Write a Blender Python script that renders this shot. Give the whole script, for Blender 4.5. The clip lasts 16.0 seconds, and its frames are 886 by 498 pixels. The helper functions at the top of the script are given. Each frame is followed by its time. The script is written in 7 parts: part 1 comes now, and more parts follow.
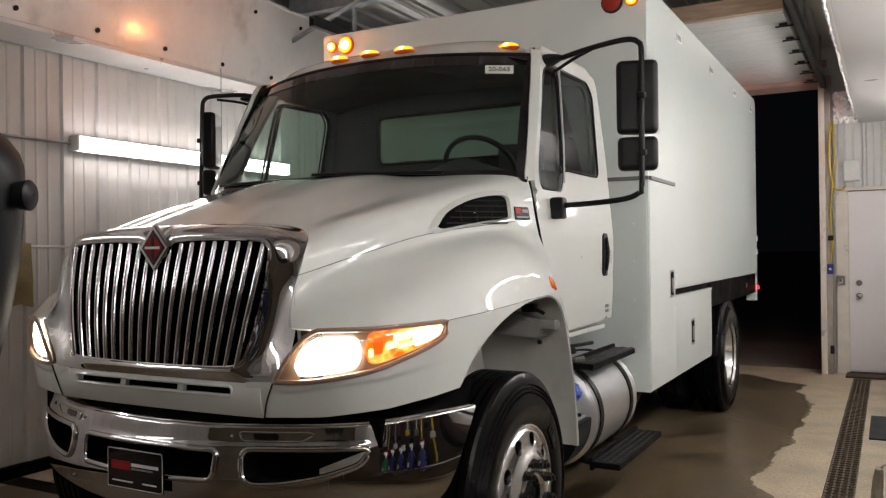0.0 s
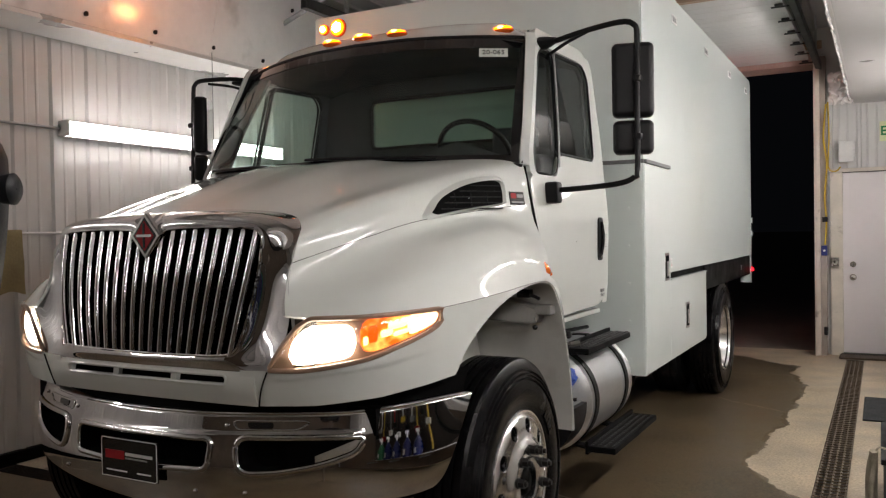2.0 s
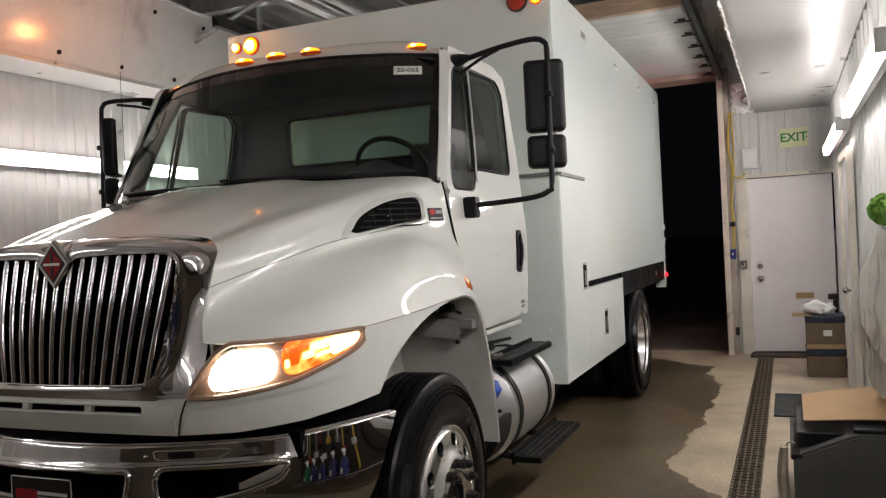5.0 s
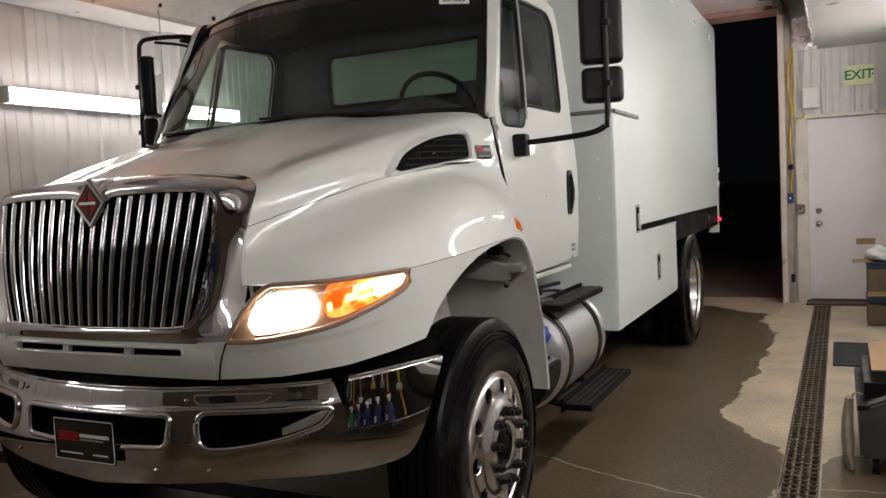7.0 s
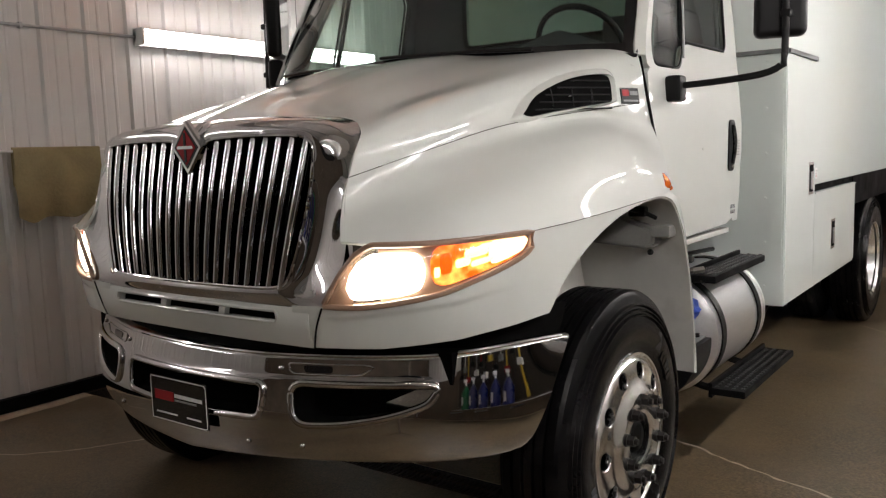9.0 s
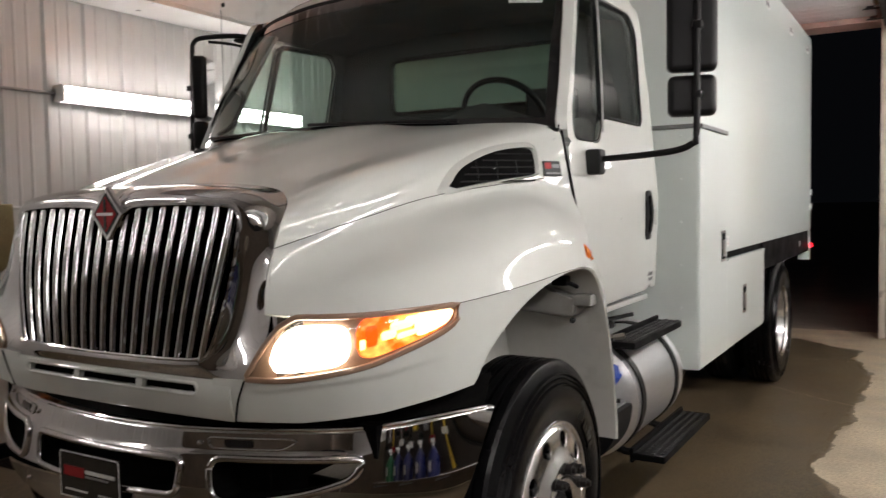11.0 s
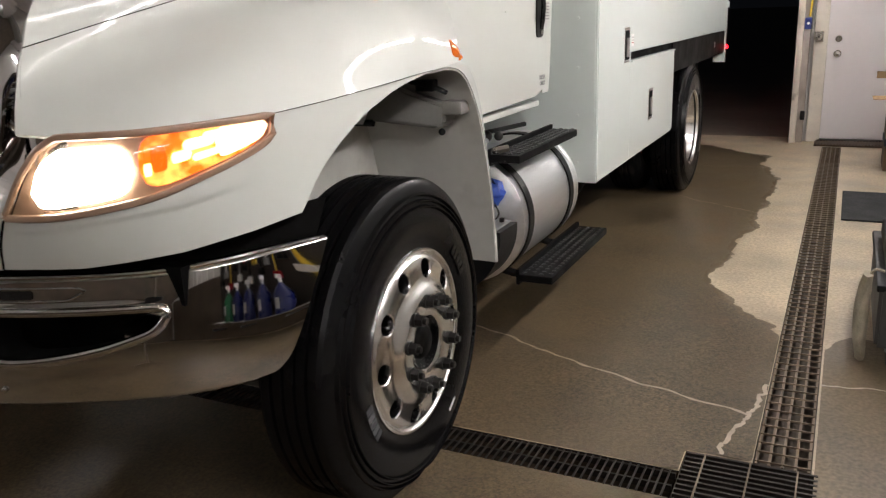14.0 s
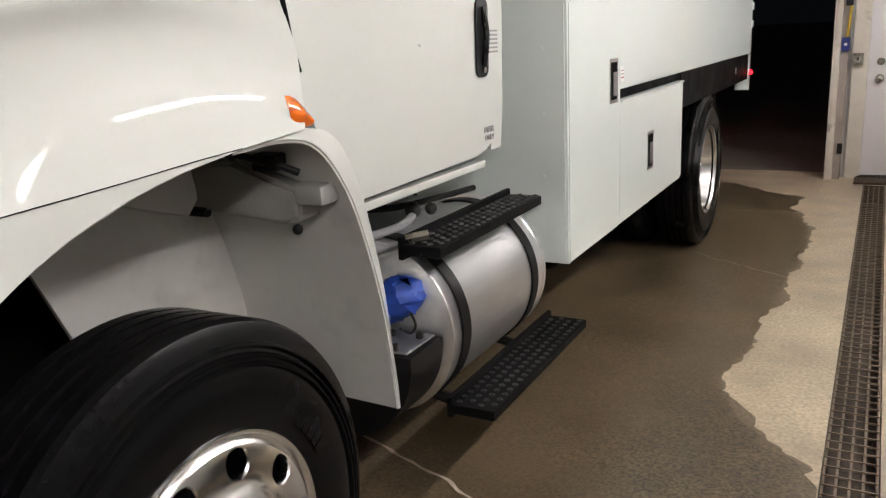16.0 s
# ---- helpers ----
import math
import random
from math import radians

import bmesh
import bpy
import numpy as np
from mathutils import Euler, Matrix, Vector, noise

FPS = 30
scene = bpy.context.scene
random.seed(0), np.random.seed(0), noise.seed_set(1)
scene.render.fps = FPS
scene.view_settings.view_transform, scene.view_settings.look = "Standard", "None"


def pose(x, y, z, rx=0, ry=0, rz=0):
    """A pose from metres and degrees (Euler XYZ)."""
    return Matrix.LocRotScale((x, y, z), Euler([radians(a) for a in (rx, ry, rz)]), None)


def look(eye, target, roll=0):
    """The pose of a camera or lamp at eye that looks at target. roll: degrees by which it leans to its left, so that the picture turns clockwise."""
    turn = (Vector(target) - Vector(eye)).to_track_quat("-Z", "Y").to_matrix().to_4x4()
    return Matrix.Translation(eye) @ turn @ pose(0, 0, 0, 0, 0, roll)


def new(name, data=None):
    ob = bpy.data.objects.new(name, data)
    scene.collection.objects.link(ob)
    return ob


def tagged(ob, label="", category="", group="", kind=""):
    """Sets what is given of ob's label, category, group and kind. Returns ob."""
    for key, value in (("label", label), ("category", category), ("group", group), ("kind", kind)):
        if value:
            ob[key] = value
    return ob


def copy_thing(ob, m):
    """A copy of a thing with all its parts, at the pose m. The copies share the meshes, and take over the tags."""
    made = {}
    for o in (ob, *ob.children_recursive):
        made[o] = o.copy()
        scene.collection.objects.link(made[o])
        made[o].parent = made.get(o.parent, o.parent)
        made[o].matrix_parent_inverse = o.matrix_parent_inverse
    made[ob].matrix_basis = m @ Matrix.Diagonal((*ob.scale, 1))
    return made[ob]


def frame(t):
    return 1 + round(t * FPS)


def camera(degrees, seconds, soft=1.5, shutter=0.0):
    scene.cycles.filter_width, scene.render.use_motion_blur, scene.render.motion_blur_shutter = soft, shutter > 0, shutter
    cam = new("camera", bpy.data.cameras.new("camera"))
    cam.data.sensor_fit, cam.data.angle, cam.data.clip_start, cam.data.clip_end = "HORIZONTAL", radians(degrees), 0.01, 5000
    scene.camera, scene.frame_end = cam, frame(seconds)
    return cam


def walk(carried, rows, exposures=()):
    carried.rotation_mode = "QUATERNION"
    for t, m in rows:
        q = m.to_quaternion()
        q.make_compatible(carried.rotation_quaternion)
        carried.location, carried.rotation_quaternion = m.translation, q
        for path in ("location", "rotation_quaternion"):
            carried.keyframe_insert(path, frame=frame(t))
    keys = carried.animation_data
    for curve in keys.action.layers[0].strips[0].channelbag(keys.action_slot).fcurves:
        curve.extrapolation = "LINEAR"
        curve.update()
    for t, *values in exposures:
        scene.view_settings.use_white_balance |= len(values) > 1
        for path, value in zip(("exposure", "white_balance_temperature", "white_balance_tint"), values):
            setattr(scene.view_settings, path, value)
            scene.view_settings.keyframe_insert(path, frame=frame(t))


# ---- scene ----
cam = camera(57.0, 16.0, soft=1.25, shutter=0.35)
PATH = [
    (0, (2.596, -2.257, 1.516), (1.636, -0.502, 1.524), -0.7),
    (0.5, (2.58, -2.229, 1.531), (1.621, -0.474, 1.525), -0.8),
    (1, (2.58, -2.236, 1.53), (1.63, -0.477, 1.506), -0.9),
    (1.5, (2.591, -2.242, 1.521), (1.641, -0.482, 1.49), -1.1),
    (2, (2.582, -2.234, 1.533), (1.634, -0.473, 1.497), -1.0),
    (2.5, (2.576, -2.231, 1.531), (1.648, -0.46, 1.497), -1.2),
    (3, (2.571, -2.228, 1.539), (1.705, -0.426, 1.505), -0.8),
    (3.5, (2.585, -2.239, 1.537), (1.812, -0.395, 1.528), -1.3),
    (3.7, (2.573, -2.225, 1.557), (1.829, -0.369, 1.555), -1.5),
    (5.8, (2.615, -2.249, 1.536), (1.817, -0.416, 1.476), -3.7),
    (6, (2.608, -2.226, 1.532), (1.795, -0.402, 1.437), -2.9),
    (6.5, (2.593, -2.181, 1.529), (1.794, -0.351, 1.407), -3.3),
    (7, (2.512, -2.094, 1.516), (1.634, -0.301, 1.382), -2.9),
    (7.5, (2.395, -1.975, 1.5), (1.471, -0.212, 1.311), -1.0),
    (8, (2.359, -1.82, 1.502), (1.282, -0.149, 1.282), -0.2),
    (8.2, (2.355, -1.776, 1.502), (1.208, -0.157, 1.251), -0.8),
    (10.3, (2.392, -1.665, 1.521), (1.214, -0.062, 1.317), -2.4),
    (10.5, (2.39, -1.667, 1.525), (1.234, -0.044, 1.357), -2.2),
    (11, (2.372, -1.701, 1.557), (1.343, 0.011, 1.451), -1.0),
    (11.5, (2.363, -1.689, 1.567), (1.52, 0.123, 1.517), -2.1),
    (12, (2.37, -1.622, 1.533), (1.655, 0.242, 1.414), -2.9),
    (12.5, (2.392, -1.459, 1.516), (1.639, 0.37, 1.215), -1.4),
    (13, (2.385, -1.329, 1.476), (1.54, 0.423, 1.012), -0.9),
    (13.5, (2.38, -1.29, 1.474), (1.526, 0.435, 0.929), -1.5),
    (14, (2.386, -1.178, 1.472), (1.532, 0.545, 0.924), -2.2),
    (14.5, (2.322, -0.931, 1.454), (1.461, 0.79, 0.908), -2.6),
    (15, (2.255, -0.628, 1.499), (1.494, 1.139, 0.953), -1.9),
    (15.5, (2.308, -0.265, 1.507), (1.456, 1.471, 0.997), -1.3),
    (16, (2.299, -0.053, 1.501), (1.378, 1.649, 0.998), -2.8),
]
walk(cam, [(t, look(eye, target, roll)) for t, eye, target, roll in PATH], [(0, 0.0), (3.7, 0.0), (6.5, -0.06), (8, 0.12), (10.5, 0.16), (11.5, -0.03), (12.5, -0.15), (13.3, 0.20), (14, 0.40), (15, 0.38), (16, 0.33)])

# ---- world and light ----
world = bpy.data.worlds.new("night")
scene.world = world
world.use_nodes = True
world.node_tree.nodes["Background"].inputs[0].default_value = (0.010, 0.011, 0.014, 1)
world.node_tree.nodes["Background"].inputs[1].default_value = 0.17
TUBE_GLOW, TUBE_GLOW_AISLE, BEAM_GLOW = 17.5, 46.0, 18.0


# ---- materials ----
def mat(name, base, rough=0.5, metal=0.0, coat=0.0, vary=0.08, scale=6.0, bump=0.0, bump_scale=60.0, spots=None,
        rough_vary=0.08, stretch=(1, 1, 1), each=0.0, speck=None, spec=0.5, coat_rough=0.04):
    """A principled surface with broad and fine variation, fine relief and, if wanted, stains of another colour."""
    m = bpy.data.materials.new(name)
    m.use_nodes = True
    nt = m.node_tree
    b = nt.nodes["Principled BSDF"]
    b.inputs["Roughness"].default_value, b.inputs["Metallic"].default_value = rough, metal
    b.inputs["Coat Weight"].default_value, b.inputs["Coat Roughness"].default_value = coat, coat_rough
    b.inputs["Specular IOR Level"].default_value = spec
    co = nt.nodes.new("ShaderNodeTexCoord")
    mp = nt.nodes.new("ShaderNodeMapping")
    mp.inputs["Scale"].default_value = stretch
    nt.links.new(co.outputs["Object"], mp.inputs[0])

    def noise_node(sc, detail=5.0):
        n = nt.nodes.new("ShaderNodeTexNoise")
        n.inputs["Scale"].default_value, n.inputs["Detail"].default_value = sc, detail
        nt.links.new(mp.outputs[0], n.inputs["Vector"])
        return n

    big, fine = noise_node(scale), noise_node(scale * 9)
    mix = nt.nodes.new("ShaderNodeMath")
    mix.operation = "MULTIPLY_ADD"
    mix.inputs[1].default_value = 0.35
    nt.links.new(fine.outputs[0], mix.inputs[0])
    nt.links.new(big.outputs[0], mix.inputs[2])
    ramp = nt.nodes.new("ShaderNodeMapRange")
    ramp.inputs[1].default_value, ramp.inputs[2].default_value = 0.42, 0.93
    ramp.inputs[3].default_value, ramp.inputs[4].default_value = 1 - vary, 1 + vary
    nt.links.new(mix.outputs[0], ramp.inputs[0])
    tone = nt.nodes.new("ShaderNodeVectorMath")
    tone.operation = "SCALE"
    tone.inputs[0].default_value = base
    nt.links.new(ramp.outputs[0], tone.inputs[3])
    out = tone.outputs[0]
    if each:
        info = nt.nodes.new("ShaderNodeObjectInfo")
        er = nt.nodes.new("ShaderNodeMapRange")
        er.inputs[3].default_value, er.inputs[4].default_value = 1 - each, 1 + each
        nt.links.new(info.outputs["Random"], er.inputs[0])
        t2 = nt.nodes.new("ShaderNodeVectorMath")
        t2.operation = "SCALE"
        nt.links.new(out, t2.inputs[0])
        nt.links.new(er.outputs[0], t2.inputs[3])
        out = t2.outputs[0]
    if speck:
        sk_ = noise_node(speck[1], 7.0)
        kr = nt.nodes.new("ShaderNodeMapRange")
        kr.inputs[1].default_value, kr.inputs[2].default_value = 0.35, 0.65
        kr.inputs[3].default_value, kr.inputs[4].default_value = 1 - speck[0], 1 + speck[0]
        nt.links.new(sk_.outputs[0], kr.inputs[0])
        t3 = nt.nodes.new("ShaderNodeVectorMath")
        t3.operation = "SCALE"
        nt.links.new(out, t3.inputs[0])
        nt.links.new(kr.outputs[0], t3.inputs[3])
        out = t3.outputs[0]
    if spots:
        colour, sc, lo, hi = spots
        sp = noise_node(sc, 8.0)
        sr = nt.nodes.new("ShaderNodeMapRange")
        sr.inputs[1].default_value, sr.inputs[2].default_value = lo, hi
        nt.links.new(sp.outputs[0], sr.inputs[0])
        mx = nt.nodes.new("ShaderNodeMix")
        mx.data_type = "RGBA"
        nt.links.new(sr.outputs[0], mx.inputs["Factor"])
        nt.links.new(out, mx.inputs[6])
        mx.inputs[7].default_value = (*colour, 1)
        out = mx.outputs[2]
    nt.links.new(out, b.inputs["Base Color"])
    rr = nt.nodes.new("ShaderNodeMapRange")
    rr.inputs[1].default_value, rr.inputs[2].default_value = 0.3, 0.7
    rr.inputs[3].default_value, rr.inputs[4].default_value = max(0.0, rough - rough_vary * rough * 2), min(1.0, rough + rough_vary * rough * 2)
    nt.links.new(big.outputs[0], rr.inputs[0])
    nt.links.new(rr.outputs[0], b.inputs["Roughness"])
    if bump:
        bn = noise_node(bump_scale, 4.0)
        bp = nt.nodes.new("ShaderNodeBump")
        bp.inputs["Strength"].default_value, bp.inputs["Distance"].default_value = bump, 0.01
        nt.links.new(bn.outputs[0], bp.inputs["Height"])
        nt.links.new(bp.outputs[0], b.inputs["Normal"])
    return m


def glow(name, colour, strength):
    m = bpy.data.materials.new(name)
    m.use_nodes = True
    b = m.node_tree.nodes["Principled BSDF"]
    b.inputs["Base Color"].default_value = (*colour, 1)
    b.inputs["Emission Color"].default_value = (*colour, 1)
    b.inputs["Emission Strength"].default_value = strength
    b.inputs["Roughness"].default_value = 0.2
    return m


def glass(name, tint, rough=0.0, clear=0.85):
    """Thin sheet glass: mirror-like gloss over a tinted see-through sheet."""
    m = bpy.data.materials.new(name)
    m.use_nodes = True
    nt = m.node_tree
    nt.nodes.clear()
    o = nt.nodes.new("ShaderNodeOutputMaterial")
    t = nt.nodes.new("ShaderNodeBsdfTransparent")
    t.inputs[0].default_value = (*[c * clear for c in tint], 1)
    g = nt.nodes.new("ShaderNodeBsdfGlossy")
    g.inputs["Roughness"].default_value = rough
    lw = nt.nodes.new("ShaderNodeLayerWeight")
    lw.inputs[0].default_value = 0.5
    pw = nt.nodes.new("ShaderNodeMath")
    pw.operation = "POWER"
    pw.inputs[1].default_value = 5.0
    nt.links.new(lw.outputs["Facing"], pw.inputs[0])
    f = nt.nodes.new("ShaderNodeMath")
    f.operation = "MULTIPLY_ADD"
    f.inputs[1].default_value, f.inputs[2].default_value = 0.90, 0.055
    nt.links.new(pw.outputs[0], f.inputs[0])
    x = nt.nodes.new("ShaderNodeMixShader")
    nt.links.new(f.outputs[0], x.inputs[0])
    nt.links.new(t.outputs[0], x.inputs[1])
    nt.links.new(g.outputs[0], x.inputs[2])
    nt.links.new(x.outputs[0], o.inputs[0])
    return m


PAINT = mat("white_paint", (0.655, 0.675, 0.640), 0.42, coat=1.0, spec=0.12, vary=0.02, scale=2, rough_vary=0.04)
BOXPAINT = mat("white_panel_paint", (0.765, 0.83, 0.805), 0.40, coat=0.9, spec=0.2, vary=0.025, scale=1.3, bump=0.05, bump_scale=2.2)
CHROME = mat("chrome", (0.66, 0.66, 0.665), 0.035, metal=1.0, vary=0.02, rough_vary=0.3)
ALU = mat("polished_aluminium", (0.91, 0.91, 0.905), 0.19, metal=1.0, vary=0.05, scale=12)
STUD = mat("worn_stud_tip", (0.045, 0.045, 0.045), 0.35, metal=0.5, vary=0.3)
BRUSHED = mat("brushed_aluminium", (0.90, 0.905, 0.92), 0.34, metal=0.92, vary=0.05, stretch=(8, 1, 8), bump=0.03, bump_scale=40)
BLACK = mat("black_plastic", (0.009, 0.009, 0.0095), 0.42, spec=0.2, vary=0.15, bump=0.05, bump_scale=250)
GLOSSBLACK = mat("gloss_black", (0.010, 0.010, 0.011), 0.12, coat=0.5, vary=0.05)
# near black for seams, and for shade put into recesses and undersides
DEEP = mat("seam_and_shade_black", (0.003, 0.003, 0.003), 0.8, spec=0.05)
FRAMEBLACK = mat("black_chassis_paint", (0.004, 0.004, 0.004), 0.5, spec=0.04, vary=0.3, spots=((0.010, 0.009, 0.008), 9, 0.6, 0.75))
RUBBER = mat("tyre_rubber", (0.0045, 0.0045, 0.005), 0.24, spec=0.17, vary=0.2, scale=5, bump=0.06, bump_scale=120, spots=((0.012, 0.0115, 0.011), 6, 0.6, 0.9))
TREADRUB = mat("tread_rubber", (0.010, 0.010, 0.0105), 0.7, spec=0.16, vary=0.2, spots=((0.05, 0.045, 0.04), 5, 0.58, 0.8))
STEELDARK = mat("dark_greasy_steel", (0.020, 0.018, 0.017), 0.42, metal=0.25, spec=0.35, vary=0.35, scale=20)
STEPBLACK = mat("black_step_coating", (0.007, 0.007, 0.0075), 0.5, spec=0.07, vary=0.2, spots=((0.06, 0.056, 0.05), 35, 0.66, 0.72))
LINER = mat("grey_white_liner", (0.66, 0.655, 0.62), 0.55, vary=0.08, scale=3, spots=((0.30, 0.29, 0.26), 3, 0.55, 0.8))
# darker copy of the liner, with the wheel arch's shade in its colour
DUCT = mat("arch_shade_grey", (0.27, 0.265, 0.25), 0.55, vary=0.15, scale=8)
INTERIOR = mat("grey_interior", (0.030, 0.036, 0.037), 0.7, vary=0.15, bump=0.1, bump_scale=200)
TRIMGREY = mat("grey_trim", (0.16, 0.165, 0.165), 0.6, vary=0.1)
FLOORBROWN = mat("floor_brown_steel", (0.15, 0.125, 0.10), 0.6, metal=0.3, vary=0.2, scale=8, bump=0.1, bump_scale=80)
BOTTLEBLUE = mat("dark_blue_plastic", (0.010, 0.016, 0.10), 0.3, vary=0.1)
BACKBOARD = mat("dark_stained_board", (0.035, 0.026, 0.020), 0.55, vary=0.25, scale=4, bump=0.08, bump_scale=60)
PILLARGREY = mat("grey_pillar_lining", (0.125, 0.142, 0.136), 0.6, vary=0.1, bump=0.1, bump_scale=200)
TRIMLIGHT = mat("light_grey_trim", (0.42, 0.43, 0.42), 0.4, vary=0.08)
SEATCLOTH = mat("seat_cloth", (0.035, 0.036, 0.038), 0.9, vary=0.2, bump=0.3, bump_scale=300)
BLUE = mat("blue_plastic", (0.010, 0.022, 0.17), 0.4, vary=0.15)
BLUERAG = mat("blue_wrap", (0.015, 0.06, 0.36), 0.55, vary=0.25, scale=20)
GREEN = mat("green_plastic", (0.006, 0.13, 0.045), 0.4)
AMBERLENS = mat("amber_lens", (0.75, 0.14, 0.01), 0.18, coat=0.6)
REDLENS = mat("red_lens", (0.35, 0.03, 0.015), 0.2, coat=0.6)
AMBERGLOW = glow("amber_lamp", (1.0, 0.12, 0.002), 8.0)
AMBERHOT = glow("amber_bulb", (1.0, 0.42, 0.05), 18.0)
STROBEHOT = glow("strobe_core", (1.0, 0.33, 0.09), 260.0)
TURNGLOW = glow("turn_signal", (1.0, 0.22, 0.02), 2.0)
_nt = TURNGLOW.node_tree
_n, _r = _nt.nodes.new("ShaderNodeTexNoise"), _nt.nodes.new("ShaderNodeValToRGB")
_n.inputs["Scale"].default_value, _n.inputs["Detail"].default_value = 22.0, 3.0
_r.color_ramp.elements[0].color, _r.color_ramp.elements[0].position = (0.75, 0.065, 0.002, 1), 0.42
_r.color_ramp.elements[1].color, _r.color_ramp.elements[1].position = (1.0, 0.45, 0.10, 1), 0.66
_c = _nt.nodes.new("ShaderNodeTexCoord")
_nt.links.new(_c.outputs["Object"], _n.inputs["Vector"])
_nt.links.new(_n.outputs[0], _r.inputs[0])
_nt.links.new(_r.outputs[0], _nt.nodes["Principled BSDF"].inputs["Emission Color"])
BEAMSOFT = glow("lamp_tip_glow", (1.0, 0.72, 0.45), 2.6)
BEAM = glow("headlamp_beam", (1.0, 0.92, 0.78), BEAM_GLOW)
TURNRED = glow("turn_bulb_red", (1.0, 0.085, 0.004), 1.5)
TURNHOT = glow("turn_streak", (1.0, 0.62, 0.22), 4.0)
ROOFRED = glow("rear_roof_lamp", (1.0, 0.03, 0.015), 22.0)
REDGLOW = glow("red_marker", (1.0, 0.008, 0.016), 5.0)
TUBEWHITE = glow("tube_glow", (1.0, 0.945, 0.925), TUBE_GLOW)
TUBEBRIGHT = glow("bright_tube_glow", (1.0, 0.945, 0.925), TUBE_GLOW_AISLE)
WINDSHIELD = glass("windshield_glass", (0.80, 0.92, 0.86), clear=0.92)
SIDEGLASS = glass("side_glass", (0.76, 0.88, 0.82), clear=0.84)
LENS = glass("clear_lens", (1.0, 0.97, 0.92), rough=0.02, clear=0.97)
WALLMETAL = mat("white_wall_panel", (0.64, 0.63, 0.615), 0.42, vary=0.05, scale=1.5, spots=((0.50, 0.48, 0.44), 1.7, 0.6, 0.85), bump=0.02, bump_scale=6, each=0.03)
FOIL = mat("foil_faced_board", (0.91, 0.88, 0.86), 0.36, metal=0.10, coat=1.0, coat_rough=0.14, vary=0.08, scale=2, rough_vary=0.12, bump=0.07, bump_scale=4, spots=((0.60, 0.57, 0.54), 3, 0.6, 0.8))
# foil facing in a darker, more metallic grey, for the right ceiling
FOILGREY = mat("darker_foil_board", (0.37, 0.362, 0.35), 0.33, metal=0.4, vary=0.08, scale=1.5, rough_vary=0.12, bump=0.05, bump_scale=5, spots=((0.36, 0.35, 0.335), 2, 0.55, 0.85))
WHITEBOARD = mat("white_faced_board", (0.84, 0.83, 0.81), 0.30, metal=0.45, vary=0.06, scale=2, bump=0.12, bump_scale=4)
GALV = mat("galvanised_steel", (0.42, 0.43, 0.44), 0.38, metal=0.85, vary=0.2, scale=14)
RAILDARK = mat("dark_rail", (0.07, 0.07, 0.07), 0.5, metal=0.5, vary=0.2)
ROOFPANEL = mat("roof_sheet", (0.58, 0.57, 0.55), 0.4, metal=0.35, vary=0.12, scale=3)
WOOD = mat("raw_timber", (0.42, 0.30, 0.21), 0.7, vary=0.25, stretch=(1, 8, 8), bump=0.1)
DOORPAINT = mat("door_paint", (0.82, 0.77, 0.78), 0.4, vary=0.03, scale=1.5, bump=0.02, bump_scale=8)
TRIMPAINT = mat("trim_paint", (0.72, 0.66, 0.58), 0.5, vary=0.1, scale=6, spots=((0.34, 0.30, 0.25), 7, 0.62, 0.75))
OLDPOST = mat("weathered_post", (0.40, 0.34, 0.30), 0.55, vary=0.25, scale=5, spots=((0.22, 0.16, 0.13), 6, 0.55, 0.75), stretch=(1, 1, 0.3))
REDTRIM = mat("brown_red_trim", (0.50, 0.36, 0.31), 0.5, vary=0.2, scale=6)
NICKEL = mat("nickel", (0.55, 0.52, 0.47), 0.25, metal=1.0)
CONCRETE = mat("concrete", (0.50, 0.408, 0.288), 0.46, vary=0.22, scale=3.0, bump=0.05, bump_scale=180, spots=((0.24, 0.195, 0.145), 2.0, 0.42, 0.90), rough_vary=0.12, speck=(0.20, 60))
WETCONCRETE = mat("wet_concrete", (0.094, 0.069, 0.041), 0.33, vary=0.45, scale=3.0, bump=0.16, bump_scale=160, spots=((0.168, 0.123, 0.072), 1.3, 0.38, 0.85), rough_vary=0.06, speck=(0.62, 85))
OUTCONCRETE = mat("outside_concrete", (0.24, 0.20, 0.17), 0.7, vary=0.3, scale=1.0)
SALT = mat("crack_filler", (0.55, 0.48, 0.40), 0.8, vary=0.25, scale=20)
GRATEDARK = mat("dark_grate", (0.026, 0.021, 0.017), 0.55, metal=0.4, vary=0.4, scale=14)
GRATETOP = mat("worn_grate_rod", (0.21, 0.16, 0.115), 0.5, metal=0.5, vary=0.4, scale=14)
DAMP = mat("damp_concrete", (0.158, 0.119, 0.074), 0.46, vary=0.3, scale=3.0, bump=0.08, bump_scale=170, spots=((0.125, 0.090, 0.052), 2.2, 0.4, 0.9), rough_vary=0.1, speck=(0.28, 62))
GRATE = mat("rusty_grate", (0.085, 0.058, 0.039), 0.6, metal=0.4, vary=0.4, scale=14, spots=((0.16, 0.10, 0.06), 18, 0.55, 0.7))
TRENCH = mat("drain_trench", (0.070, 0.050, 0.034), 0.7, vary=0.3)
MAT = mat("black_floor_mat", (0.02, 0.021, 0.023), 0.8, vary=0.2, bump=0.3, bump_scale=120)
CARD = mat("cardboard", (0.42, 0.27, 0.14), 0.8, vary=0.12, scale=5, stretch=(1, 6, 1))
CARDDARK = mat("brown_carton", (0.16, 0.11, 0.07), 0.8, vary=0.2)
NAVYBIN = mat("navy_bin", (0.02, 0.028, 0.05), 0.5, vary=0.15)
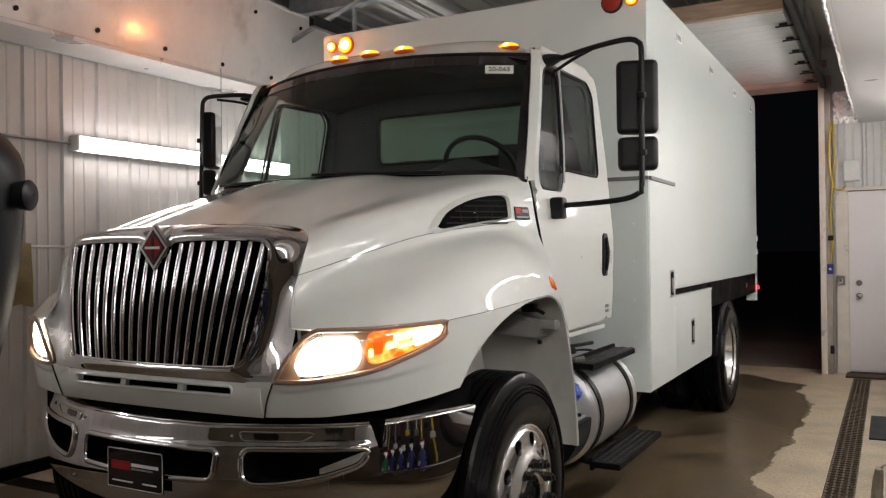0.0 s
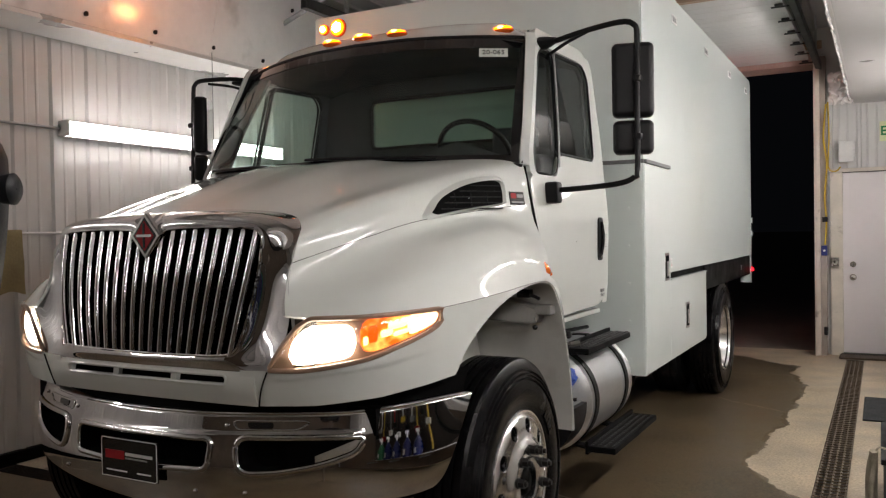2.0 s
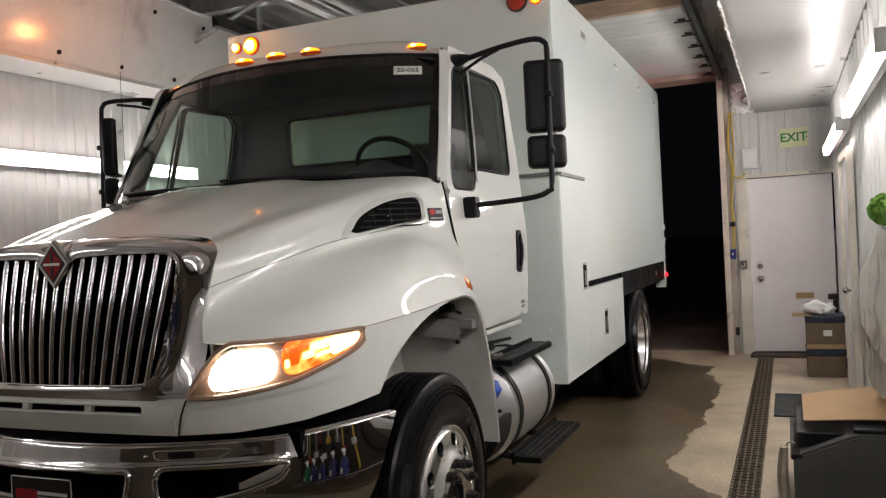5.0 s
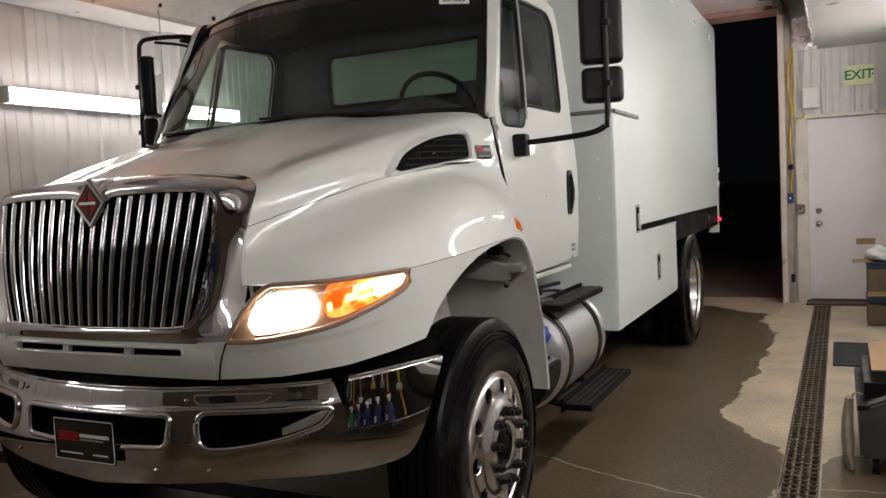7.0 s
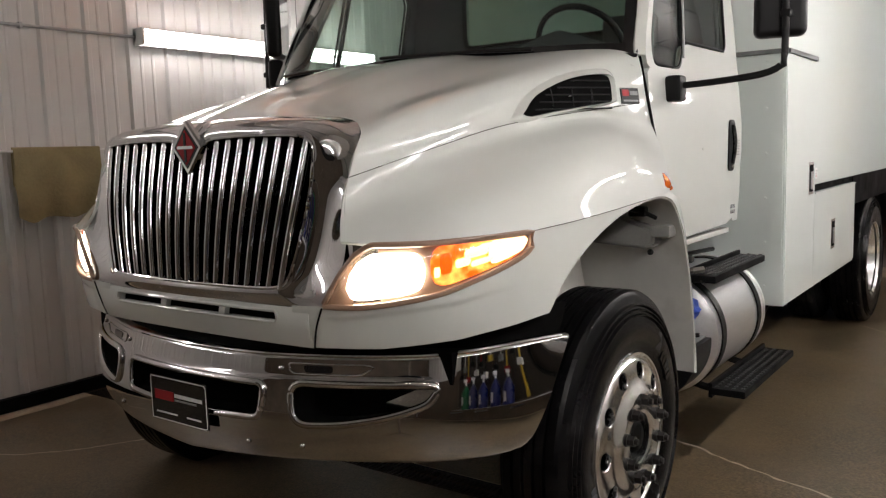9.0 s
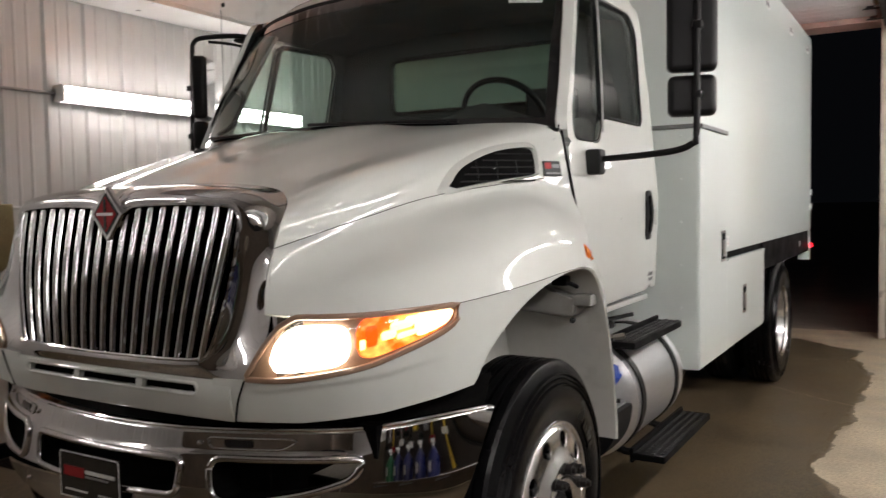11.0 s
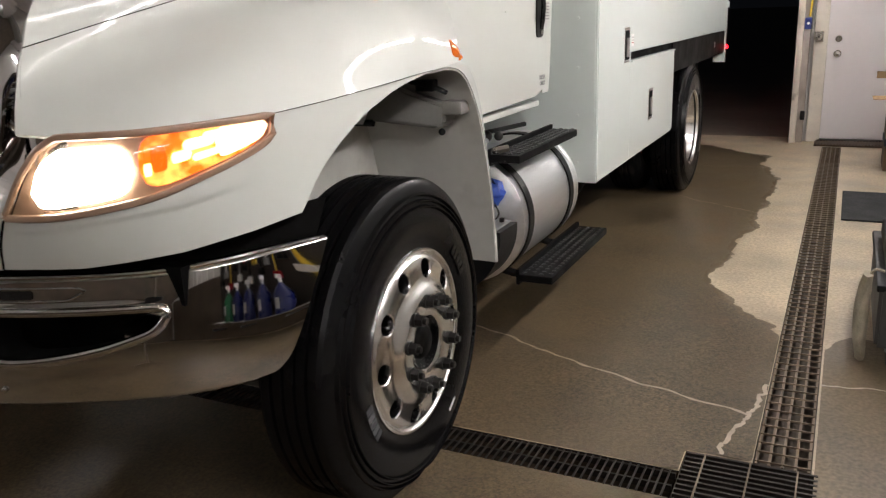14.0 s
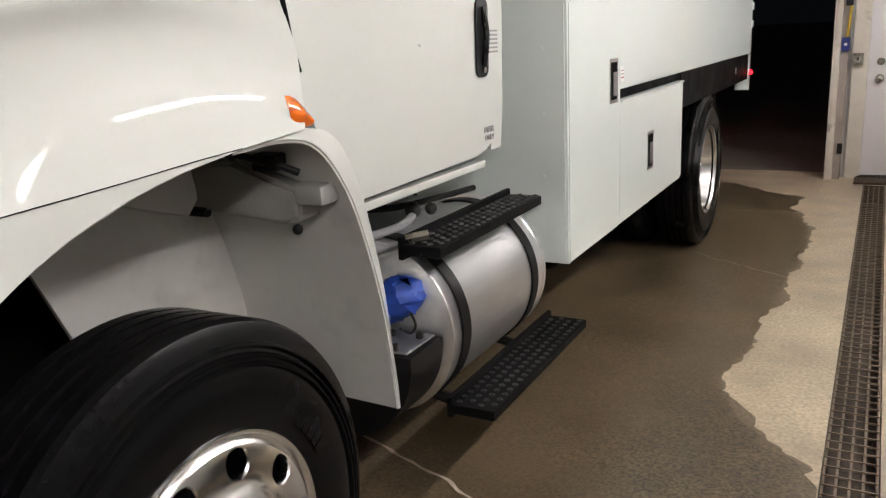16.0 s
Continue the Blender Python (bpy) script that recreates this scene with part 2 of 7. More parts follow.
HEADGREY = mat("dark_housing", (0.010, 0.0105, 0.012), 0.4, spec=0.18, vary=0.15, bump=0.05, bump_scale=140)
CARTGREY = mat("cart_plastic", (0.075, 0.074, 0.072), 0.55, vary=0.15, bump=0.08, bump_scale=140)
TOWEL = mat("white_towel", (0.84, 0.82, 0.77), 0.95, vary=0.10, scale=8, bump=0.6, bump_scale=160, spots=((0.50, 0.45, 0.38), 6, 0.62, 0.85))
TEAL = mat("teal_band", (0.02, 0.22, 0.20), 0.9, vary=0.15)
LEAFGREEN = mat("green_duster", (0.16, 0.32, 0.05), 0.9, vary=0.35, scale=25)
CHAMOIS = mat("tan_chamois", (0.30, 0.25, 0.13), 0.9, vary=0.2, scale=6, bump=0.4, bump_scale=60)
MITT = mat("grey_brown_mitt", (0.42, 0.37, 0.28), 0.95, vary=0.25, scale=15, bump=0.6, bump_scale=140)
PAPER = mat("pale_paper", (0.72, 0.76, 0.70), 0.7, vary=0.03)
INK = mat("ink", (0.02, 0.02, 0.025), 0.6)
SIGNFACE = mat("sign_face", (0.70, 0.73, 0.45), 0.5, vary=0.06)
SIGNGREEN = mat("sign_green", (0.01, 0.20, 0.06), 0.5)
REDPAINT = mat("red_enamel", (0.30, 0.010, 0.014), 0.45, spec=0.2)
YELLOW = mat("yellow_hose", (0.62, 0.42, 0.03), 0.5, vary=0.15)
LABELWHITE = mat("label_white", (0.75, 0.75, 0.74), 0.5)
LABELGREY = mat("label_grey", (0.25, 0.25, 0.25), 0.6)
LABELDIM = mat("rubbed_chalk_grey", (0.055, 0.057, 0.06), 0.8, vary=0.4, scale=60)

LAMPRIM = mat("lamp_rim", (0.30, 0.19, 0.13), 0.32, coat=0.5)
DARKWALL = mat("dark_brown_board", (0.12, 0.093, 0.068), 0.6, vary=0.3, scale=3, bump=0.05)
LAMPHOUSE = mat("lamp_housing", (0.42, 0.29, 0.22), 0.34, metal=0.3)


# ---- mesh helpers ----
SOFTENED = set()                                   # meshes with rounded box edges


def part(name, bm, material, parent=None, label="", smooth=True, angle=40.0):
    me = bpy.data.meshes.new(name)
    soft_edges = id(bm) in SOFTENED
    SOFTENED.discard(id(bm))
    bmesh.ops.recalc_face_normals(bm, faces=bm.faces)
    bm.to_mesh(me)
    bm.free()
    me.materials.append(material)
    if smooth:
        me.shade_smooth()
        me.set_sharp_from_angle(angle=radians(angle))
    ob = new(name, me)
    ob.parent = parent
    if smooth and soft_edges:
        md = ob.modifiers.new("flat_faces", "WEIGHTED_NORMAL")
        md.keep_sharp, md.weight = True, 90
    if label:
        tagged(ob, label)
    return ob


def thing(name, label, category, place=(0, 0, 0), turn=0.0, group="", kind=""):
    ob = new(name)
    ob.empty_display_size = 0.1
    ob.matrix_basis = pose(*place, 0, 0, turn)
    return tagged(ob, label, category, group, kind)


def B():
    return bmesh.new()


def box(bm, lo, hi, bevel=0.0, segs=2, m=None):
    lo, hi = Vector(lo), Vector(hi)
    r = bmesh.ops.create_cube(bm, size=1.0, matrix=Matrix.Translation((lo + hi) / 2) @ Matrix.Diagonal((*(hi - lo), 1)))
    vs = r["verts"]
    if bevel:
        SOFTENED.add(id(bm))
        es = list({e for v in vs for e in v.link_edges})
        out = bmesh.ops.bevel(bm, geom=es, offset=bevel, segments=segs, affect="EDGES", profile=0.5)
        vs = list({v for f in out["faces"] for v in f.verts} | {v for v in vs if v.is_valid})
    if m is not None:
        bmesh.ops.transform(bm, matrix=m, verts=vs)
    return bm


def cyl(bm, a, b, r, r2=None, n=20, caps=True):
    a, b = Vector(a), Vector(b)
    q = (b - a).to_track_quat("Z", "Y").to_matrix().to_4x4()
    bmesh.ops.create_cone(bm, cap_ends=caps, segments=n, radius1=r, radius2=r if r2 is None else r2, depth=(b - a).length,
                          matrix=Matrix.Translation((a + b) / 2) @ q)
    return bm


def ball(bm, c, r, sc=(1, 1, 1), u=16, v=10):
    bmesh.ops.create_uvsphere(bm, u_segments=u, v_segments=v, radius=r, matrix=Matrix.Translation(c) @ Matrix.Diagonal((*sc, 1)))
    return bm


def spline(pts, n):
    """n points on a smooth curve through the given ones, evenly spaced by chord."""
    p = np.array(pts, float)
    d = np.r_[0, np.cumsum(np.linalg.norm(np.diff(p, axis=0), axis=1))]
    q = np.vstack([2 * p[0] - p[1], p, 2 * p[-1] - p[-2]])
    out = []
    for s in np.linspace(0, d[-1], n):
        i = min(max(int(np.searchsorted(d, s, "right")) - 1, 0), len(p) - 2)
        t = (s - d[i]) / max(d[i + 1] - d[i], 1e-9)
        a, b, c, e = q[i], q[i + 1], q[i + 2], q[i + 3]
        out.append(0.5 * ((2 * b) + (c - a) * t + (2 * a - 5 * b + 4 * c - e) * t * t + (3 * b - a - 3 * c + e) * t ** 3))
    return np.array(out)


def line(pts, n):
    p = np.array(pts, float)
    d = np.r_[0, np.cumsum(np.linalg.norm(np.diff(p, axis=0), axis=1))]
    s = np.linspace(0, d[-1], n)
    return np.stack([np.interp(s, d, p[:, k]) for k in range(p.shape[1])], axis=1)


def sheet(bm, rows, closed_u=False, closed_v=False):
    """A quad sheet over rows of points (rows run in u, each in v)."""
    vs = [[bm.verts.new(tuple(p)) for p in row] for row in rows]
    nu, nv = len(vs), len(vs[0])
    for i in range(nu if closed_u else nu - 1):
        for j in range(nv if closed_v else nv - 1):
            a, b, c, d = vs[i][j], vs[(i + 1) % nu][j], vs[(i + 1) % nu][(j + 1) % nv], vs[i][(j + 1) % nv]
            if len({a, b, c, d}) == 4:
                bm.faces.new((a, b, c, d))
    return bm


def thick(bm, t):
    """Gives a sheet its thickness, inwards along its normals."""
    bmesh.ops.recalc_face_normals(bm, faces=bm.faces)
    bm.normal_update()
    rim = [e for e in bm.edges if len(e.link_faces) == 1]
    faces = list(bm.faces)
    twin = {v: bm.verts.new(v.co - v.normal * t) for v in list(bm.verts)}
    for f in faces:
        bm.faces.new([twin[v] for v in reversed(f.verts)])
    for e in rim:
        a, b = e.verts
        bm.faces.new((a, b, twin[b], twin[a]))
    return bm


def sweep(bm, pts, r, n=10, cap=True, squash=1.0):
    """A round bar along a line of points."""
    p = [Vector(tuple(q)) for q in pts]
    rows, up = [], Vector((0.13, 0.21, 0.97))
    for i, c in enumerate(p):
        t = (p[min(i + 1, len(p) - 1)] - p[max(i - 1, 0)]).normalized()
        s = t.cross(up).normalized()
        u = s.cross(t).normalized()
        rr = r[i] if hasattr(r, "__len__") else r
        rows.append([c + (s * math.cos(a) * squash + u * math.sin(a)) * rr for a in np.linspace(0, 2 * math.pi, n, endpoint=False)])
    sheet(bm, rows, closed_v=True)
    if cap:
        for row in (rows[0], rows[-1]):
            bm.faces.new([bm.verts.new(q) for q in row])
    return bm


def revolve(bm, profile, n=48, axis="x", centre=(0, 0, 0), start=0.0, end=2 * math.pi):
    """Turns (along, radius) pairs round an axis."""
    c = Vector(centre)
    full = abs(end - start - 2 * math.pi) < 1e-6
    rows = []
    for a in np.linspace(start, end, n, endpoint=not full):
        row = []
        for h, r in profile:
            u, w = r * math.cos(a), r * math.sin(a)
            row.append(c + Vector((h, u, w) if axis == "x" else (u, h, w) if axis == "y" else (u, w, h)))
        rows.append(row)
    return sheet(bm, rows, closed_u=full)


def mirror_x(bm):
    """Adds the same mesh on the other side of x = 0."""
    r = bmesh.ops.duplicate(bm, geom=list(bm.verts) + list(bm.edges) + list(bm.faces))
    vs = [g for g in r["geom"] if isinstance(g, bmesh.types.BMVert)]
    bmesh.ops.scale(bm, vec=(-1, 1, 1), verts=vs)
    bmesh.ops.remove_doubles(bm, verts=list(bm.verts), dist=0.0005)
    return bm


def flip_x(bm):
    bmesh.ops.scale(bm, vec=(-1, 1, 1), verts=list(bm.verts))
    return bm


def prism(bm, outline, depth, m):
    """A flat outline (u, v) given depth along its normal, set at m."""
    a = [bm.verts.new(m @ Vector((u, v, 0))) for u, v in outline]
    b = [bm.verts.new(m @ Vector((u, v, depth))) for u, v in outline]
    bm.faces.new(a[::-1])
    bm.faces.new(b)
    for i in range(len(a)):
        j = (i + 1) % len(a)
        bm.faces.new((a[i], a[j], b[j], b[i]))
    return bm


def lettering(text, size, material, m, parent, name="lettering", deep=0.001, bold=0.0):
    cu = bpy.data.curves.new(name, "FONT")
    cu.body, cu.size, cu.extrude, cu.offset = text, size, deep, bold
    cu.align_x, cu.align_y = "CENTER", "CENTER"
    tmp = bpy.data.objects.new("tmp", cu)
    scene.collection.objects.link(tmp)
    bpy.context.view_layer.update()
    me = bpy.data.meshes.new_from_object(tmp)
    bpy.data.objects.remove(tmp)
    me.materials.clear()
    me.materials.append(material)
    ob = new(name, me)
    ob.parent = parent
    ob.matrix_basis = m
    return ob


# ---- the setting ----
XL, XR, YF, YB = -2.70, 3.14, -6.0, 8.67          # inner faces of the walls
SOFFIT, ROOF = 3.0, 3.95
DRAIN = (2.215, 2.395)                            # long trench
CROSS = (1.12, 1.29)                              # trench across
SUMP = (2.0, 2.42, 0.98, 1.43)
OPEN = (-1.55, 1.87, 3.48)                        # garage opening: left, right, head


def floor_sheet():
    bm = B()
    xs = [XL - 0.2, SUMP[0], DRAIN[0], DRAIN[1], SUMP[1], XR + 0.2]
    ys = [YF - 0.2, SUMP[2], CROSS[0], CROSS[1], SUMP[3], 8.25, YB + 0.25]
    for i in range(len(xs) - 1):
        for j in range(len(ys) - 1):
            cx, cy = (xs[i] + xs[i + 1]) / 2, (ys[j] + ys[j + 1]) / 2
            if SUMP[0] < cx < SUMP[1] and SUMP[2] < cy < SUMP[3]:
                continue
            if DRAIN[0] < cx < DRAIN[1] and SUMP[3] < cy < 8.25:
                continue
            if cx < SUMP[0] and CROSS[0] < cy < CROSS[1]:
                continue
            bm.faces.new([bm.verts.new(p) for p in ((xs[i], ys[j], 0), (xs[i + 1], ys[j], 0), (xs[i + 1], ys[j + 1], 0), (xs[i], ys[j + 1], 0))])
    bmesh.ops.remove_doubles(bm, verts=list(bm.verts), dist=0.0005)
    return bm


floor = tagged(part("floor", floor_sheet(), CONCRETE, smooth=False), "worn brown-grey concrete garage floor, partly wet", "floor", kind="structure")
tr = B()
for x0, x1, y0, y1 in ((XL, SUMP[0], *CROSS), (*DRAIN, SUMP[3], 8.25), SUMP):
    box(tr, (x0, y0, -0.16), (x1, y1, -0.005))
    top = [f for f in tr.faces if f.normal.z > 0.9 and f.calc_center_median().z > -0.01]
    bmesh.ops.delete(tr, geom=top, context="FACES")
tagged(part("drain_trench", tr, TRENCH, smooth=False), "dark recessed drain trench in the floor", "drain", kind="structure")

# wet part of the floor: ragged edge
edge = [(-2.2, 8.2), (0.2, 8.3), (1.12, 8.1), (1.45, 7.75), (1.77, 7.55), (1.68, 7.2), (1.73, 6.9), (1.88, 6.4), (1.89, 5.6), (1.86, 5.0), (1.89, 4.6), (1.81, 4.25),
        (1.82, 3.9), (1.77, 3.6), (1.79, 3.25), (1.86, 3.06), (1.98, 2.92), (2.12, 2.76), (2.212, 2.62), (2.212, 1.433), (1.996, 1.433),
        (1.996, 1.293), (-2.4, 1.293), (-2.55, 3.0), (-2.5, 6.0)]
ring = line(edge + [edge[0]], 900)[:-1]
wet = B()
vs = []
for x, y in ring:
    if 1.3 < x < 2.15 and y > 2.6:
        x += 0.05 * noise.noise((x * 3, y * 3, 0)) + 0.045 * noise.noise((x * 11, y * 11, 3)) + 0.018 * noise.noise((x * 31, y * 31, 4))
        y += 0.05 * noise.noise((x * 4, y * 4, 7))
    vs.append(wet.verts.new((x, y, 0.004)))
wet.faces.new(vs)
bmesh.ops.triangulate(wet, faces=list(wet.faces))
tagged(part("wet_floor", wet, WETCONCRETE, smooth=False), "dark wet area of concrete with a ragged edge", "floor", kind="structure")
rim_d = B()
vs = []
for x, y in ring:
    if 1.3 < x < 2.15 and y > 2.6:
        x += 0.035 + 0.05 * noise.noise((x * 3, y * 3, 0)) + 0.05 * noise.noise((x * 6, y * 6, 11)) + 0.03 * noise.noise((x * 17, y * 17, 13))
        y += 0.05 * noise.noise((x * 4, y * 4, 7))
        x = min(x, 2.211)
    vs.append(rim_d.verts.new((x, y, 0.002)))
rim_d.faces.new(vs)
bmesh.ops.triangulate(rim_d, faces=list(rim_d.faces))
tagged(part("damp_floor", rim_d, DAMP, smooth=False), "half-dried rim of the wet concrete", "floor", kind="structure")
wet2 = B()
shore = [(2.62, SUMP[2] - 0.004), (2.66, 0.6), (XR - 0.12, 0.2), (XR - 0.12, -1.2), (XR - 0.12, -5.6), (1.6, -5.8), (0.8, -5.7), (0.0, -5.8), (-0.9, -5.7), (-1.8, -5.8), (-2.5, -5.3), (-2.58, 0.0), (-2.56, CROSS[0] - 0.004)]
rim_w = [(x + 0.05 * noise.noise((x * 4, y * 4, 1)) + 0.02 * noise.noise((x * 13, y * 13, 5)), min(y + (0.06 * noise.noise((x * 4, y * 4, 9)) if y < SUMP[2] - 0.01 else 0), CROSS[0] - 0.004)) for x, y in line(shore, 220)]
rim_w += [(1.99, CROSS[0] - 0.004), (1.99, SUMP[2] - 0.004)]
wet2.faces.new([wet2.verts.new((x, y, 0.004)) for x, y in rim_w])
bmesh.ops.triangulate(wet2, faces=list(wet2.faces))
tagged(part("wet_floor", wet2, WETCONCRETE, smooth=False), "dark damp concrete before the truck", "floor", kind="structure")


def damp(pts, label):
    """A thin damp stain with an uneven rim, under the wet sheets."""
    bm = B()
    ring_d = [(max(2.403, x + 0.04 * noise.noise((x * 5, y * 5, 2)) + 0.02 * noise.noise((x * 15, y * 15, 6))), y + 0.04 * noise.noise((x * 5, y * 5, 8))) for x, y in line(pts + pts[:1], 200)[:-1]]
    bm.faces.new([bm.verts.new((x, y, 0.002)) for x, y in ring_d])
    bmesh.ops.triangulate(bm, faces=list(bm.faces))
    return tagged(part("damp_floor", bm, DAMP, smooth=False), label, "floor", kind="structure")


damp([(2.47, 0.95), (2.37, 1.25), (2.37, 1.9), (2.37, 2.5), (2.52, 2.72), (2.75, 2.62), (2.95, 2.7), (3.1, 2.5), (3.15, 1.9), (3.12, 1.0), (2.9, 0.8), (2.75, 1.2)], "brown damp stain on the concrete beside the drain")


def crack(pts, width, seed):
    bm, rnd = B(), random.Random(seed)
    p = spline(pts, 16 * len(pts))
    for i, q in enumerate(p):
        q += np.array([noise.noise((i * 0.16, seed, 0)), noise.noise((i * 0.16, seed, 5))]) * 0.022 + np.array([noise.noise((i * 0.6, seed, 9)), 0]) * 0.006
    rows = []
    for i, q in enumerate(p):
        d = p[min(i + 1, len(p) - 1)] - p[max(i - 1, 0)]
        nrm = np.array([-d[1], d[0]]) / max(np.linalg.norm(d), 1e-6)
        w = width * (0.8 + 0.7 * noise.noise((i * 0.35, seed, 2))) / 2
        rows.append([(*(q - nrm * w), 0.0065), (*(q + nrm * w), 0.0065)])
    sheet(bm, rows)
    return tagged(part("floor_crack", bm, SALT, smooth=False), "pale filled crack in the concrete", "crack", kind="structure")


crack([(0.4, 2.42), (0.99, 2.2), (1.2, 2.1), (1.5, 1.98), (1.85, 1.86), (2.17, 1.77)], 0.016, 1)
crack([(2.205, 2.06), (2.19, 1.9), (2.17, 1.77), (2.13, 1.62), (2.10, 1.44)], 0.02, 2)
crack([(1.22, 5.47), (1.7, 5.15), (2.205, 4.85)], 0.008, 3)
crack([(1.1, 6.85), (1.7, 6.9), (2.2, 6.95)], 0.007, 4)
crack([(2.40, 2.13), (2.6, 2.16), (2.95, 2.2)], 0.012, 5)
crack([(-2.6, 0.02), (-2.2, 0.10), (-1.75, 0.42), (-1.5, 0.8)], 0.012, 6)
crack([(-1.9, -0.5), (-2.05, 0.0), (-2.3, 0.12)], 0.01, 7)


def rib_panel(width=0.915, height=3.0, pitch=0.305):
    """A ribbed steel wall sheet in its own x-z plane, ribs towards -y."""
    bm = B()
    prof = [(0.0, 0.0)]
    for k in range(int(round(width / pitch))):
        x = k * pitch
        prof += [(x + 0.015, 0), (x + 0.030, -0.022), (x + 0.058, -0.022), (x + 0.073, 0)]
        for c in (0.135, 0.165 + 0.06):
            prof += [(x + c - 0.014, 0), (x + c - 0.007, -0.006), (x + c + 0.007, -0.006), (x + c + 0.014, 0)]
    prof.append((width, 0))
    sheet(bm, [[(x, y, 0) for x, y in prof], [(x, y, height) for x, y in prof]])
    thick(bm, -0.002)
    return bm


def wall(name, lo, hi, label):
    return tagged(part(name, box(B(), lo, hi), WALLMETAL, smooth=False), label, "wall", kind="structure")


wall_left = wall("wall_left", (XL - 0.2, YF - 0.2, 0), (XL - 0.025, YB + 0.2, 4.2), "white ribbed steel garage side wall")
wall_right = wall("wall_right", (XR + 0.025, YF - 0.2, 0), (XR + 0.2, YB + 0.2, 4.2), "white ribbed steel garage side wall with lamps")
# out of view; dark colour stands in for the dim end the chrome reflects
wall_front = tagged(part("wall_front", box(B(), (XL - 0.2, YF - 0.2, 0), (XR + 0.2, YF, 4.2)), DARKWALL, smooth=False), "unseen end wall, coloured dark for the reflections in the chrome", "wall", kind="structure")
back = B()
box(back, (XL - 0.02, YB, 0), (OPEN[0] - 0.12, YB + 0.2, 4.2))
box(back, (OPEN[0] - 0.12, YB, OPEN[2] + 0.15), (OPEN[1] + 0.12, YB + 0.2, 4.2))
box(back, (OPEN[1] + 0.12, YB, 2.215), (XR + 0.02, YB + 0.2, 4.2))
box(back, (OPEN[1] + 0.12, YB, 0), (2.15, YB + 0.2, 2.215))
wall_back = tagged(part("wall_back", back, WALLMETAL, smooth=False), "white steel end wall round the open garage door", "wall", kind="structure")

# ribbed sheets on the walls
base = part("wall_panel", rib_panel(), WALLMETAL, wall_left, smooth=False)
mesh_l = base.data
n = 0
y = YF
while y < YB - 0.3:
    for side in (wall_left, wall_right):
        if side is wall_left:
            m = pose(XL - 0.024, y, 0.0, 0, 0, 90) @ Matrix.Diagonal((1, 1, 1, 1))
        else:
            m = pose(XR + 0.024, y + 0.915, 0.0, 0, 0, -90)
        ob = base if n == 0 else new("wall_panel", mesh_l)
        ob.parent, ob.matrix_basis = side, m
        n += 1
    y += 0.915
short = part("wall_panel", rib_panel(0.915, SOFFIT - 2.215), WALLMETAL, wall_back, smooth=False)
short.matrix_basis = pose(2.0, YB - 0.001, 2.215)
s2 = new("wall_panel", short.data)
s2.parent, s2.matrix_basis = wall_back, pose(2.915, YB - 0.001, 2.215) @ Matrix.Diagonal((0.245, 1, 1, 1))

# wall foot: dark kick board on the long walls
for nm, x0, x1 in (("baseboard", XL - 0.02, XL + 0.03), ("baseboard", XR - 0.01, XR + 0.02)):
    for y0, y1 in (((YF, YB),) if x0 < 0 else ((YF, 5.35), (6.45, YB))):
        tagged(part(nm, box(B(), (x0, y0, 0.005), (x1, y1, 0.09), 0.006), FRAMEBLACK), "low dark kick board along the wall", "baseboard", kind="structure")

# ceilings
sl = B()
box(sl, (XL, YF, SOFFIT), (-2.28, YB, SOFFIT + 0.03))
tagged(part("ceiling_left", sl, WHITEBOARD, smooth=False), "shiny white insulation board above the side wall", "ceiling", kind="structure")
sf = B()
LEAN_IN = 0.20                                   # the upright board leans into the room at its top
box(sf, (-2.30, YF, SOFFIT + 0.03), (-2.27, YB, 3.72))


def leaned(bm):
    for v in bm.verts:
        v.co.x += (v.co.z - SOFFIT - 0.03) * LEAN_IN
    return bm


leaned(sf)
tagged(part("ceiling_side_left", sf, FOIL, smooth=False), "shiny upright foil-faced board below the roof", "ceiling", kind="structure")
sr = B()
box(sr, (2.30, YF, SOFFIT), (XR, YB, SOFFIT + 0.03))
tagged(part("ceiling_right", sr, FOILGREY, smooth=False), "crinkled foil-faced insulation board ceiling", "ceiling", kind="structure")
sf = B()
box(sf, (2.27, YF, SOFFIT + 0.03), (2.30, YB, ROOF))
tagged(part("ceiling_side_right", sf, FOIL, smooth=False), "upright foil-faced board beside the door rail", "ceiling", kind="structure")
# roof sheet with ribs
rf = B()
prof = [(XL, ROOF)]
x = XL + 0.05
while x < XR:
    prof += [(x, ROOF), (x + 0.015, ROOF - 0.025), (x + 0.05, ROOF - 0.025), (x + 0.065, ROOF)]
    x += 0.3
prof.append((XR, ROOF))
sheet(rf, [[(px, YF - 0.2, pz) for px, pz in prof], [(px, YB + 0.2, pz) for px, pz in prof]])
thick(rf, 0.004)
tagged(part("ceiling", rf, ROOFPANEL, smooth=False), "dull ribbed steel roof sheet", "ceiling", kind="structure")


def roof_beam(y, z=3.72):
    ob = thing("roof_truss", "galvanised steel roof beam with a slanted brace", "beam", (0, y, z), group="roof beams")
    part("beam", box(B(), (-2.26, -0.05, 0), (2.26, 0.05, 0.18), 0.008), GALV, ob)
    for s in (-1, 1):
        part("brace", cyl(B(), (s * 2.2, -0.09, -0.25), (s * 1.1, -0.09, 0.14), 0.022, n=10), GALV, ob)
    return ob


